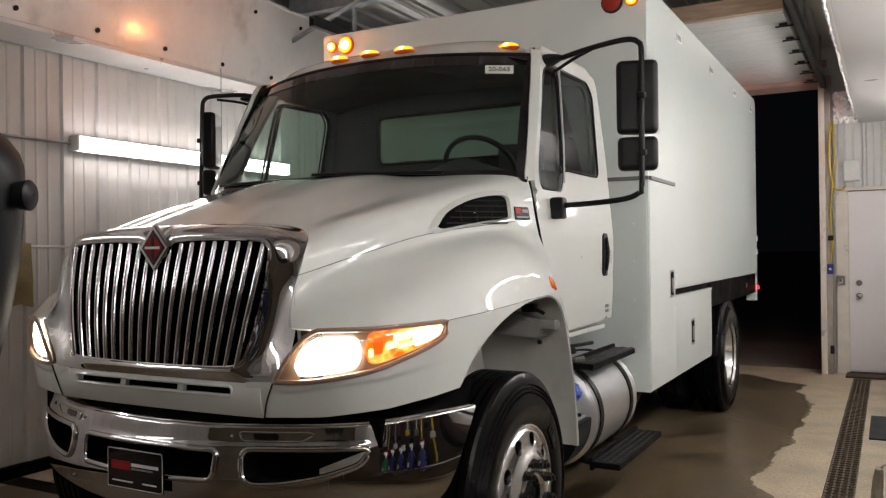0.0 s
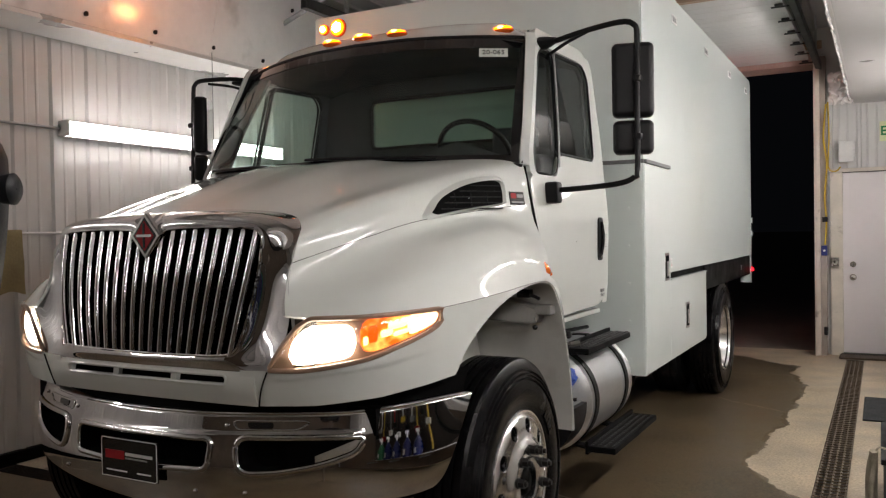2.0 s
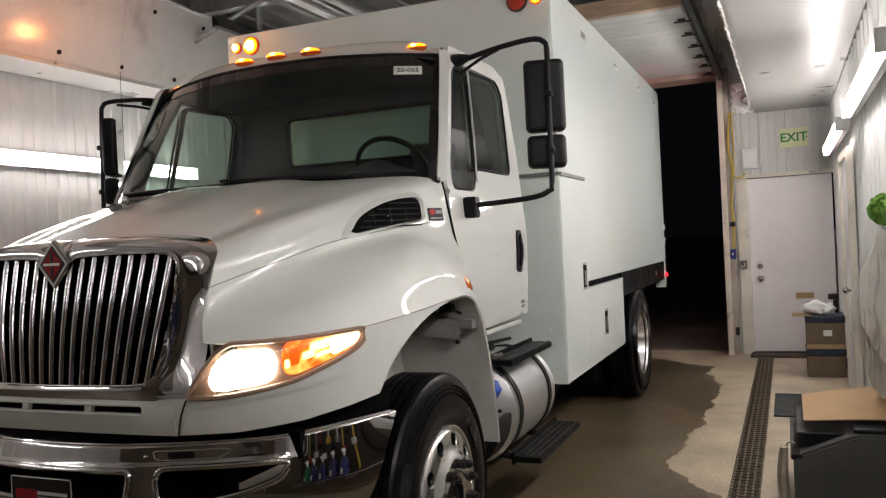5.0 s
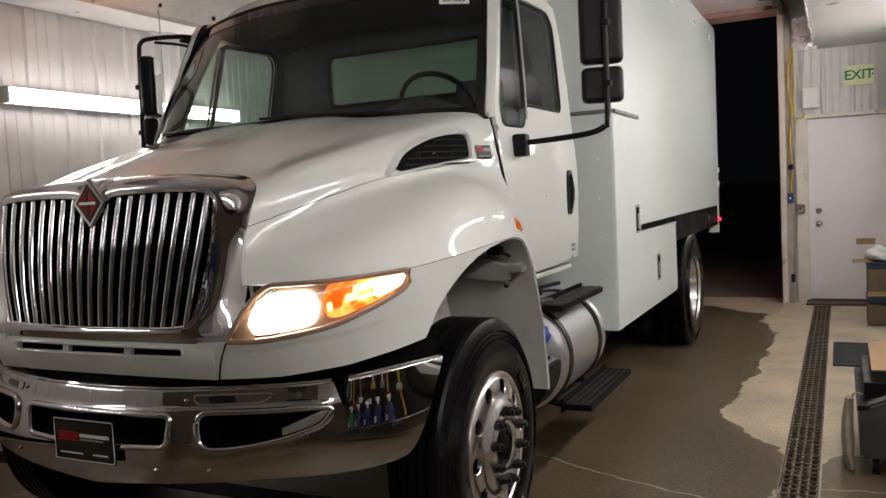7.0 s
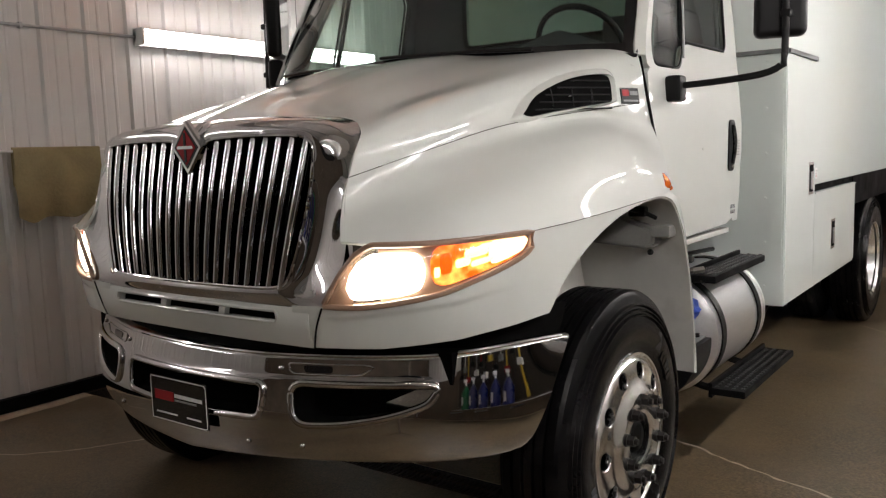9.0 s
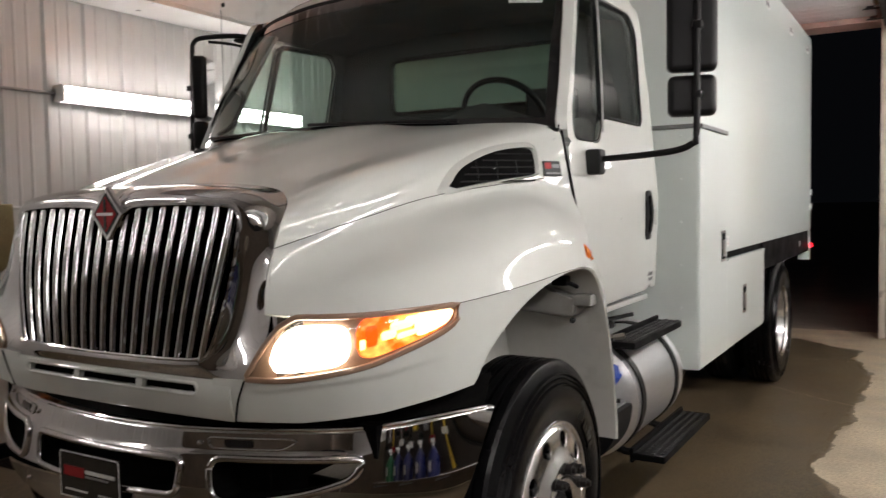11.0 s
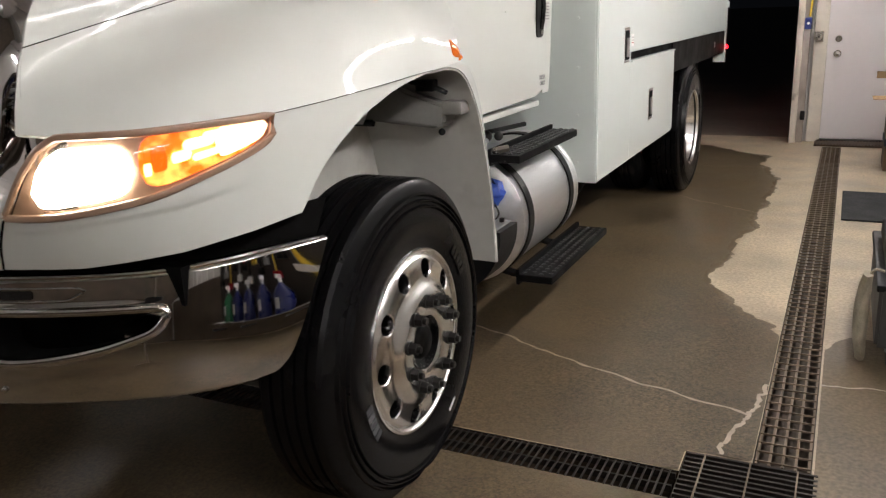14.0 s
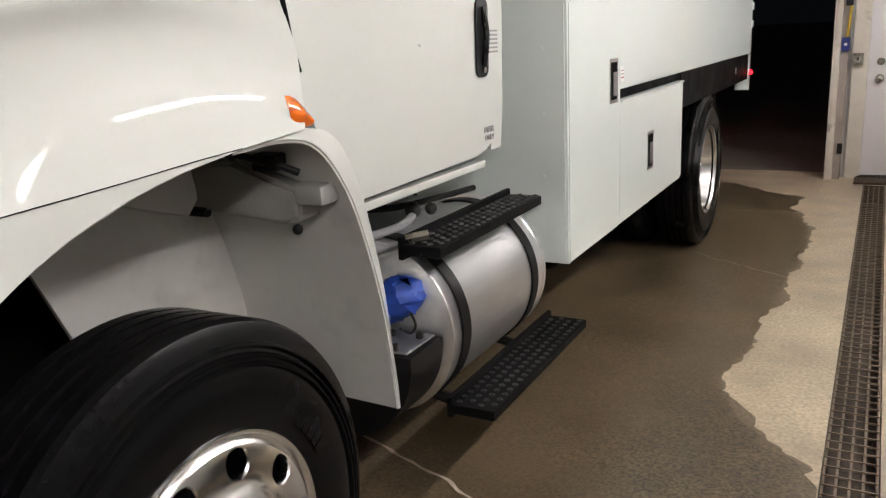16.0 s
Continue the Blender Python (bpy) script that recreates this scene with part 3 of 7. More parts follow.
b0 = roof_beam(-3.6)
for yy in (-1.2, 1.2, 3.75):
    copy_thing(b0, pose(0, yy, 3.72))
for x in (-1.55, -0.75, 0.05, 0.85, 1.65):
    tagged(part("roof_purlin", box(B(), (x, YF, 3.905), (x + 0.05, YB, ROOF - 0.03)), ROOFPANEL, smooth=False), "steel purlin under the roof sheet", "beam", kind="structure")
for y in (-4.4, -2.0, 0.4, 2.8):
    for x0 in (-2.26,):
        tagged(part("board_strip", leaned(box(B(), (x0 - 0.020, y, SOFFIT + 0.04), (x0 - 0.004, y + 0.035, 3.71))), FOIL, smooth=False), "foil tape seam on the upright board", "trim", kind="structure")
for side, x in (("l", -2.27 + 0.69 * LEAN_IN), ("r", 2.262)):
    bm, rnd = B(), random.Random(side)
    pts = [(x + rnd.gauss(0, 0.004), yy, (3.715 if side == "l" else SOFFIT + 0.015) + rnd.gauss(0, 0.005)) for yy in np.arange(YF, YB, 0.06)]
    sweep(bm, pts, [(0.006 if side == "r" else 0.010) + 0.008 * rnd.random() for _ in pts], n=7)
    tagged(part("foil_tape", bm, FOIL, smooth=False), "crumpled shiny foil tape along the board edge", "trim", kind="structure")
# round fixing washers on the upright board
for k in range(16):
    for zz in (3.1, 3.6):
        ws = B()
        cyl(ws, (-2.268, -4.5 + k * 0.61 + (0.3 if zz > 3.3 else 0), zz), (-2.258, -4.5 + k * 0.61 + (0.3 if zz > 3.3 else 0), zz), 0.017, n=12)
        tagged(part("fixing_washer", leaned(ws), BLACK), "small round dark fixing washer", "fixing", group="board fixings")

# lifted garage door: flat sections under the roof, with its rails and rollers
gd = thing("garage_door", "lifted white sectional garage door with timber edge", "garage door", (0, 5.0, 3.52))
for k in range(6):
    bm = B()
    y0 = k * 0.56
    box(bm, (OPEN[0] + 0.02, y0, 0), (1.83, y0 + 0.55, 0.045), 0.006)
    for r in (0.19, 0.37):
        box(bm, (OPEN[0] + 0.03, y0 + r, -0.003), (1.82, y0 + r + 0.03, 0.004), 0.002)
    part("section", bm, WALLMETAL, gd)
    for s in (OPEN[0] + 0.05, 1.78):
        part("hinge", box(B(), (s - 0.02, y0 + 0.525, -0.030), (s + 0.05, y0 + 0.575, -0.009), 0.005), RAILDARK, gd)
        part("roller", cyl(B(), (s - 0.05, y0 + 0.55, -0.035), (s + 0.14, y0 + 0.55, -0.035), 0.008, n=10), RAILDARK, gd)
part("edge_board", box(B(), (OPEN[0] - 0.02, -0.09, -0.05), (1.86, -0.015, 0.09), 0.006), WOOD, gd, "brown timber edge board")
for s, x in (("l", OPEN[0] - 0.06), ("r", 1.93)):
    rl = thing("door_rail", "dark steel overhead door rail", "rail", (x, 3.2, 3.42))
    bm = B()
    box(bm, (-0.03, 0, 0), (-0.022, 5.35, 0.085))
    box(bm, (-0.03, 0, 0.078), (0.03, 5.35, 0.085))
    box(bm, (-0.03, 0, 0), (0.03, 5.35, 0.007))
    box(bm, (0.022, 0, 0.0), (0.03, 5.35, 0.085))
    part("track", bm, RAILDARK, rl, smooth=False)
    for yy in (0.6, 2.8, 4.8):
        part("hanger", box(B(), (-0.012, yy, 0.085), (0.012, yy + 0.04, 0.53)), GALV, rl)

# frame of the garage opening
def casing(name, lo, hi, material, label):
    return tagged(part(name, box(B(), lo, hi, 0.006), material), label, "trim", kind="structure")


casing("trim", (OPEN[1], 8.46, 0), (OPEN[1] + 0.03, YB + 0.2, OPEN[2] + 0.13), TRIMPAINT, "weathered pale jamb of the garage opening")
casing("trim", (OPEN[1] + 0.032, 8.52, 0), (OPEN[1] + 0.13, YB + 0.002, OPEN[2] + 0.1), OLDPOST, "weathered guide post beside the opening")
casing("trim", (OPEN[1] + 0.02, 8.45, 0.006), (OPEN[1] + 0.065, 8.515, 3.42), TRIMPAINT, "upright steel door track")
casing("trim", (OPEN[0] - 0.03, 8.46, 0), (OPEN[0], YB + 0.2, OPEN[2] + 0.13), TRIMPAINT, "weathered pale jamb of the garage opening")
casing("trim", (OPEN[0] - 0.1, 8.46, OPEN[2]), (OPEN[1] - 0.003, YB + 0.2, OPEN[2] + 0.16), REDTRIM, "brown-red header over the opening")
casing("trim", (OPEN[0] - 0.1, 8.42, OPEN[2] + 0.17), (OPEN[1] + 0.1, 8.455, OPEN[2] + 0.27), WOOD, "timber board over the header")
casing("trim", (2.035, 8.615, 0), (2.17, YB - 0.002, 2.19), TRIMPAINT, "pale door casing")
casing("trim", (2.0, 8.60, 2.19), (XR, YB - 0.025, 2.235), TRIMPAINT, "pale ledge above the door")

# outside: ground under the night sky
gr = B()
sheet(gr, [[(x, y, -0.02) for x in (-400, -20, 0, 20, 400)] for y in (YB + 0.2, 14, 30, 400)])
tagged(part("ground", gr, OUTCONCRETE, smooth=False), "dark concrete yard outside at night", "ground", kind="structure")

# steel exit door in the end wall
dr = thing("door_1", "closed pale steel exit door", "door", (2.17, 8.66, 0.03), kind="structure")
part("door_leaf", box(B(), (0.0, 0, 0), (0.955, 0.045, 2.155), 0.005), DOORPAINT, dr)
for z, r in ((0.905, 0.030), (1.06, 0.026)):
    bm = B()
    cyl(bm, (0.105, -0.006, z), (0.105, 0.001, z), r + 0.008, n=20)
    if z < 1:
        cyl(bm, (0.105, -0.04, z), (0.105, -0.006, z), 0.012, n=12)
        ball(bm, (0.105, -0.052, z), r, (1, 0.75, 1))
    else:
        cyl(bm, (0.105, -0.022, z), (0.105, -0.006, z), r * 0.9, n=20)
    part("door_knob" if z < 1 else "deadbolt", bm, NICKEL, dr, "satin nickel")
part("threshold", box(B(), (-0.02, -0.05, -0.028), (0.97, 0.05, -0.004), 0.003), STEELDARK, dr, "dark metal")
part("note", box(B(), (0.50, -0.004, 0.65), (0.70, -0.001, 0.72)), CARD, dr, "yellowed strip of tape")
cd = thing("door_2", "closed pale door in the side wall", "door", (XR + 0.0, 5.4, 0.01), kind="structure")
part("door_leaf", box(B(), (-0.035, 0.06, 0), (0.0, 0.96, 2.12), 0.004), DOORPAINT, cd)
for y0, y1, z0, z1 in ((0, 0.055, 0, 2.2), (0.965, 1.02, 0, 2.2), (0.056, 0.964, 2.125, 2.2)):
    part("casing", box(B(), (-0.06, y0, z0), (0.0, y1, z1), 0.006), TRIMPAINT, cd)
part("handle", ball(cyl(B(), (-0.09, 0.13, 0.98), (-0.036, 0.13, 0.98), 0.012), (-0.095, 0.13, 0.98), 0.027), NICKEL, cd)


# ---- the truck ----
truck = thing("truck", "white work truck with chrome grille and tall box body, lamps lit", "truck")

# plan line of the front sheet metal: from the middle round to the side
PLAN = spline([(0.0, 0.03), (0.3, 0.035), (0.55, 0.05), (0.72, 0.075), (0.88, 0.14), (1.0, 0.235), (1.085, 0.35), (1.135, 0.45), (1.185, 0.62), (1.212, 0.82), (1.222, 1.0), (1.222, 1.2), (1.21, 1.36)], 240)


def on_plan(k, z, out=0.0):
    """The point on the plan line at 0..1 along it, at height z, pushed outwards."""
    i = min(max(k, 0.0), 1.0) * (len(PLAN) - 1)
    i0 = min(int(i), len(PLAN) - 2)
    p = PLAN[i0] + (PLAN[i0 + 1] - PLAN[i0]) * (i - i0)
    d = PLAN[i0 + 1] - PLAN[i0]
    d = d / np.linalg.norm(d)
    return np.array([p[0] + d[1] * out, p[1] - d[0] * out, z])


def k_of(x=None, y=None):
    if x is not None:
        return int(np.argmin(np.abs(PLAN[:150, 0] - x))) / (len(PLAN) - 1)
    return (60 + int(np.argmin(np.abs(PLAN[60:, 1] - y)))) / (len(PLAN) - 1)


K_TIP = k_of(y=0.44)
split_k = [0.0, k_of(x=0.70), k_of(x=0.80), k_of(x=0.95), K_TIP, k_of(y=0.7), k_of(y=1.0), 1.0]
split_z = [1.25, 1.250, 1.243, 1.245, 1.260, 1.284, 1.306, 1.324]


def split(k):
    return float(np.interp(k, split_k, split_z))


# hood with its fenders: smooth curves from front to back
N = 96
C = [spline([(0, 0.30, 1.640), (0, 0.6, 1.755), (0, 1.0, 1.878), (0, 1.30, 1.925)], N),
     spline([(0.20, 0.30, 1.641), (0.21, 0.6, 1.758), (0.24, 1.0, 1.882), (0.27, 1.31, 1.93)], N),
     spline([(0.36, 0.31, 1.634), (0.39, 0.6, 1.735), (0.44, 1.0, 1.850), (0.50, 1.34, 1.912)], N),
     spline([(0.53, 0.31, 1.615), (0.59, 0.6, 1.705), (0.70, 1.0, 1.820), (0.85, 1.42, 1.912)], N),
     spline([(0.632, 0.250, 1.580), (0.722, 0.52, 1.672), (0.838, 0.925, 1.775), (1.015, 1.465, 1.888)], N),
     spline([(0.676, 0.170, 1.515), (0.768, 0.485, 1.600), (0.880, 0.845, 1.70), (1.054, 1.468, 1.825)], N),
     spline([(0.674, 0.140, 1.437), (0.775, 0.45, 1.520), (0.885, 0.80, 1.600), (1.078, 1.468, 1.675)], N),
     spline([(0.668, 0.126, 1.40), (0.793, 0.44, 1.477), (0.915, 0.80, 1.562), (1.005, 1.10, 1.600), (1.100, 1.464, 1.585)], N),
     spline([(0.666, 0.112, 1.35), (0.865, 0.39, 1.415), (1.05, 0.77, 1.512), (1.125, 1.08, 1.535), (1.150, 1.435, 1.490)], N),
     spline([(0.674, 0.092, 1.30), (0.97, 0.315, 1.345), (1.145, 0.72, 1.418), (1.195, 1.05, 1.437), (1.19, 1.39, 1.415)], N),
     ]
sp = [on_plan(k, split(k), 0.004) for k in np.linspace(k_of(x=0.695), 1.0, N)]
C.append(np.array(sp))
rows = [spline(col, 120) for col in np.stack(C, axis=1)]
bm = B()
sheet(bm, rows)
mirror_x(bm)
thick(bm, 0.012)
hood = part("hood", bm, PAINT, truck, angle=60)
# rolled rear lip of each fender, behind the wheel, and inner liner
arch = [(0.50, 1.0), (0.57, 1.10), (0.68, 1.185), (0.82, 1.250), (0.97, 1.288), (1.15, 1.312)]
low = B()
# panel below the headlamp and over the wheel, down to the bumper and the arch
under = spline([(0.50, 1.045), (0.62, 1.050), (0.80, 1.058), (0.95, 1.088), (1.04, 1.130), (1.10, 1.170), (1.126, 1.200), (1.136, 1.236)], 80)
mouth = spline(arch, 60)
K_A, K_R = k_of(x=0.50), k_of(y=1.15)
rws = []
for k in np.linspace(K_A, K_R, 120):
    px_, py_ = on_plan(k, 0)[:2]
    zt = min(float(np.interp(px_, under[:, 0], under[:, 1])), split(k)) if k < K_TIP else split(k)
    zb = float(np.interp(px_, [0.5, 0.8, 1.0, 1.10, 1.15], [0.912, 0.925, 0.950, 0.980, 1.0])) if py_ < 0.50 else float(np.interp(py_, mouth[:, 0], mouth[:, 1]))
    fade = min(1.0, max(0.0, (1.15 - px_) / 0.16)) if py_ < 0.6 else 0.0
    fade = fade * fade * (3 - 2 * fade)
    zc = float(np.interp(px_, [0.5, 0.70, 1.0, 1.15], [1.012, 1.016, 1.062, 1.115]))
    row = []
    for f in np.linspace(0, 1, 40):
        z = zt + (zb - zt) * f
        tuck = -0.020 * max(0.0, (1.05 - z) / 0.14) ** 2
        stepin = -0.007 / (1 + math.exp(-(zc - z) / 0.0035)) * (1.0 if px_ > 0.66 else max(0.0, (px_ - 0.60) / 0.06))
        row.append(on_plan(k, z, (tuck + stepin) * fade + 0.004))
    rws.append(row)
sheet(low, rws)
thick(low, 0.010)
low2 = low.copy()
part("fender_side", low, PAINT, truck, angle=60)
part("fender_side", flip_x(low2), PAINT, truck, angle=60)
rear_in = spline([(1.13, 1.310), (1.28, 1.312), (1.40, 1.278), (1.50, 1.165), (1.565, 1.02), (1.62, 0.84), (1.655, 0.65), (1.665, 0.537)], 40)
rear_out = spline([(1.15, 1.322), (1.30, 1.328), (1.47, 1.302), (1.56, 1.195), (1.615, 1.04), (1.66, 0.85), (1.683, 0.65), (1.682, 0.532)], 40)
for s in (1, -1):
    fl = sheet(B(), [[(s * (1.216 - 0.02 * f), *(rear_in[i] * (1 - f) + rear_out[i] * f)) for f in np.linspace(0, 1, 4)] for i in range(40)])
    part("fender_lip", thick(fl, 0.012), PAINT, truck)
    ln = B()
    path = np.vstack([spline([(0.63, 1.145), (0.655, 1.167), (0.68, 1.185), (0.82, 1.250), (0.97, 1.288), (1.13, 1.310)], 24), rear_in[1:]])
    rws = []
    for i, (yy, zz) in enumerate(path):
        row = []
        for f in np.linspace(0, 1, 9):
            x = 1.212 - 0.52 * f - 0.28 * max(0.0, 0.82 - yy)
            bulge = 0.03 * math.sin(f * math.pi)
            w_in = min(1.0, max(0.0, (yy - 0.55) / 0.3), max(0.0, (1.56 - yy) / 0.3)) if yy < 1.56 else 0.0
            row.append((s * x, yy + 0.03 * f * min(1.0, max(-0.6, (yy - 1.1) / 0.2)), zz + (bulge + 0.03 * f) * w_in))
        rws.append(row)
    sheet(ln, rws)
    thick(ln, 0.006)
    part("wheel_arch_liner", ln, LINER, truck, "grey-white moulded wheel arch liner")
for s in (1, -1):
    pn = B()
    out = [(1.12, 0.80), (1.66, 0.55), (1.66, 0.9), (1.55, 1.22), (1.40, 1.34), (0.9, 1.34), (0.72, 1.25), (0.74, 1.19), (0.90, 1.17), (1.0, 1.08)]
    prism(pn, out, 0.012, Matrix(((0, 0, s, s * 0.70), (1, 0, 0, 0), (0, 1, 0, 0), (0, 0, 0, 1))))
    prism(pn, [(0.98, 1.33), (1.10, 1.20), (1.40, 1.10), (1.44, 1.14), (1.40, 1.33)], 0.09, Matrix(((0, 0, s, s * 0.71), (1, 0, 0, 0), (0, 1, 0, 0), (0, 0, 0, 1))))
    part("inner_fender", pn, LINER, truck, "grey-white moulded inner fender")
    for (yy, zz) in ((1.33, 1.215), (1.45, 1.10), (1.05, 1.25), (1.22, 1.27)):
        part("bolt", cyl(B(), (s * 0.70, yy, zz), (s * 0.815, yy, zz), 0.014, n=8), BLACK, truck)
    hb = B()
    sweep(hb, spline([(s * 0.86, 1.12, 1.31), (s * 0.95, 1.22, 1.30), (s * 0.98, 1.33, 1.285), (s * 0.96, 1.40, 1.25)], 16), 0.011)
    box(hb, (min(s * 0.93, s * 0.99), 1.20, 1.275), (max(s * 0.93, s * 0.99), 1.27, 1.305), 0.006)
    part("hood_latch", hb, BLACK, truck, "black rubber hood latch")
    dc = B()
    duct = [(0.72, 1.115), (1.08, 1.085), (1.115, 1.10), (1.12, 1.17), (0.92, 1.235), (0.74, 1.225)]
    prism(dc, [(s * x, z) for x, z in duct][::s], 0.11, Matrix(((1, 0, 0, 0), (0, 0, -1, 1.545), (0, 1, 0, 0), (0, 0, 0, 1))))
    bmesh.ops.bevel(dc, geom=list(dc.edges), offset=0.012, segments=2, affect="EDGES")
    part("air_duct", dc, DUCT, truck, "grey-white moulded duct, darkened for the shade of the wheel arch")
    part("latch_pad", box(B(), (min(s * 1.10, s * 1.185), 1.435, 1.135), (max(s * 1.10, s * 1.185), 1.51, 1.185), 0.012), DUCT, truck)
    lb_ = B()
    box(lb_, (min(s * 1.03, s * 1.10), 1.385, 1.222), (max(s * 1.03, s * 1.10), 1.43, 1.262), 0.006)
    sweep(lb_, spline([(s * 0.96, 1.33, 1.285), (s * 1.03, 1.375, 1.255), (s * 1.10, 1.40, 1.235), (s * 1.13, 1.43, 1.215)], 12), 0.009, n=8)
    part("bolt", ball(B(), (s * 1.10, 1.445, 1.075), 0.013), BLACK, truck)
    part("latch_bracket", lb_, BLACK, truck, "black latch bracket in the wheel arch")
    mk = B()
    sheet(mk, [[(s * (1.200 + 0.020 * math.sin(v * math.pi) * math.sin(min(1, u + 0.25) * math.pi / 1.25)), 1.318 + 0.080 * u, 1.326 + (0.072 - 0.05 * u * u) * v) for v in np.linspace(0, 1, 8)] for u in np.linspace(0, 1, 10)])
    thick(mk, 0.01)
    part("side_marker", mk, AMBERLENS, truck, "orange teardrop side marker lens")

# panel seams: thin dark grooves
def groove(pts, w=0.0035, name="seam", material=DEEP, n=40, both=True):
    for s in ((1, -1) if both else (1,)):
        part(name, sweep(B(), [(s * p[0], p[1], p[2]) for p in spline(pts, n)], w, n=6), material, truck)


groove([on_plan(k, split(k), 0.0065) for k in np.linspace(K_TIP, k_of(y=1.14), 12)], 0.0010)
groove([tuple(C[6][i] + np.array([0.002, -0.001, 0.001])) for i in range(0, 96, 7)], 0.0012)
groove([on_plan(k_of(x=0.62), 1.045, 0.006), on_plan(k_of(x=0.59), 0.98, 0.001), on_plan(k_of(x=0.57), 0.915, -0.012)], 0.003)
groove([(1.045, 1.470, 1.868), (1.066, 1.470, 1.76), (1.084, 1.470, 1.67), (1.104, 1.466, 1.575), (1.125, 1.452, 1.50), (1.15, 1.44, 1.44)], 0.0065)

# scoop on each side of the hood
SIDE = np.array([p for row in rows for p in row if p[0] > 0.6 and p[2] > np.interp(p[1], C[6][:, 1], C[6][:, 2]) - 0.03])
for s in (1, -1):
    def on_side(y, z):
        """Half width of the hood's side at a place between shoulder and crease."""
        d = (SIDE[:, 1] - y) ** 2 + (SIDE[:, 2] - z) ** 2
        k = np.argsort(d)[:6]
        w = 1 / (d[k] + 1e-6)
        return float((SIDE[k, 0] * w).sum() / w.sum())
    out = spline([(0.79, 1.625), (0.86, 1.69), (1.0, 1.745), (1.13, 1.772), (1.24, 1.778), (1.262, 1.755), (1.262, 1.69), (1.24, 1.672), (1.1, 1.655), (0.95, 1.635), (0.83, 1.617), (0.79, 1.625)], 60)[:-1]
    c = out.mean(axis=0)
    surround, hole, rimb = B(), B(), B()
    big = [c + (q - c) * np.array([1.14, 1.30]) for q in out]
    mid = [c + (q - c) * np.array([1.06, 1.13]) for q in out]
    lay = [[(s * (on_side(*q) - 0.003), *q) for q in big], [(s * (on_side(*q) + 0.018), *q) for q in mid], [(s * (on_side(*q) + 0.027), *q) for q in out], [(s * (on_side(*q) + 0.010), *(c + (q - c) * 0.97)) for q in out]]
    sheet(surround, lay, closed_v=True)
    part("scoop_surround", surround, PAINT, truck, angle=80)
    sheet(hole, [[(s * (on_side(*(c + (q - c) * f)) + 0.013), *(c + (q - c) * f)) for q in out] for f in (0.03, 0.3, 0.6, 0.85, 0.985)], closed_v=True)
    part("scoop_mesh", hole, DEEP, truck, "black grille insert of the hood scoop")
    for k in range(5):
        zz = 1.645 + k * 0.026
        y0 = float(np.interp(zz, [1.62, 1.69, 1.745, 1.78], [0.82, 0.88, 1.02, 1.15]))
        part("scoop_slat", sweep(B(), [(s * (on_side(yy, zz + 0.02 * (yy - 1.0)) + 0.014), yy, zz + 0.02 * (yy - 1.0)) for yy in np.linspace(y0 + 0.02, 1.245, 10)], 0.0035, n=6), BLACK, truck)
    for yy in (0.95, 1.05, 1.15):
        part("scoop_slat", sweep(B(), [(s * (on_side(yy, zz) + 0.0135), yy, zz) for zz in np.linspace(1.655, 1.725, 6)], 0.003, n=6), BLACK, truck)
    def patch(y0, y1, z0, z1, out_):
        return thick(sheet(B(), [[(s * (on_side(yy, zz) + out_), yy, zz) for zz in np.linspace(z0, z1, 4)] for yy in np.linspace(y0, y1, 5)]), 0.004)
    bd = part("badge", patch(1.318, 1.418, 1.668, 1.730, 0.006), BLACK, truck, "small dark badge with a red field")
    part("badge_field", patch(1.326, 1.361, 1.698, 1.723, 0.0075), REDPAINT, bd)
    part("badge_field", patch(1.367, 1.411, 1.702, 1.718, 0.0075), LABELGREY, bd)
    part("badge_field", patch(1.328, 1.408, 1.677, 1.684, 0.0075), LABELGREY, bd)

# chrome grille surround: four lines from the top middle round to the bottom middle
inner = [(0, 0.085, 1.478), (0.035, 0.085, 1.512), (0.075, 0.085, 1.556), (0.115, 0.087, 1.573), (0.30, 0.092, 1.578), (0.48, 0.102, 1.572), (0.535, 0.11, 1.558), (0.556, 0.113, 1.525),
         (0.546, 0.10, 1.40), (0.525, 0.08, 1.28), (0.498, 0.058, 1.17), (0.480, 0.046, 1.122), (0.445, 0.038, 1.100), (0.36, 0.032, 1.093), (0.2, 0.026, 1.090), (0, 0.024, 1.088)]
middle = [(0, 0.070, 1.500), (0.03, 0.07, 1.535), (0.07, 0.07, 1.575), (0.115, 0.072, 1.590), (0.30, 0.078, 1.597), (0.49, 0.09, 1.591), (0.552, 0.10, 1.573), (0.578, 0.103, 1.528),
          (0.572, 0.128, 1.40), (0.555, 0.118, 1.28), (0.532, 0.100, 1.165), (0.512, 0.072, 1.11), (0.465, 0.040, 1.082), (0.37, 0.028, 1.076), (0.2, 0.020, 1.073), (0, 0.018, 1.071)]
upper = [(0, 0.115, 1.625), (0.03, 0.115, 1.626), (0.07, 0.115, 1.630), (0.115, 0.117, 1.633), (0.30, 0.125, 1.636), (0.51, 0.15, 1.625), (0.602, 0.152, 1.602), (0.634, 0.145, 1.53),
         (0.620, 0.132, 1.38), (0.616, 0.116, 1.26), (0.598, 0.092, 1.15), (0.575, 0.064, 1.085), (0.52, 0.048, 1.060), (0.38, 0.034, 1.056), (0.2, 0.028, 1.054), (0, 0.026, 1.053)]
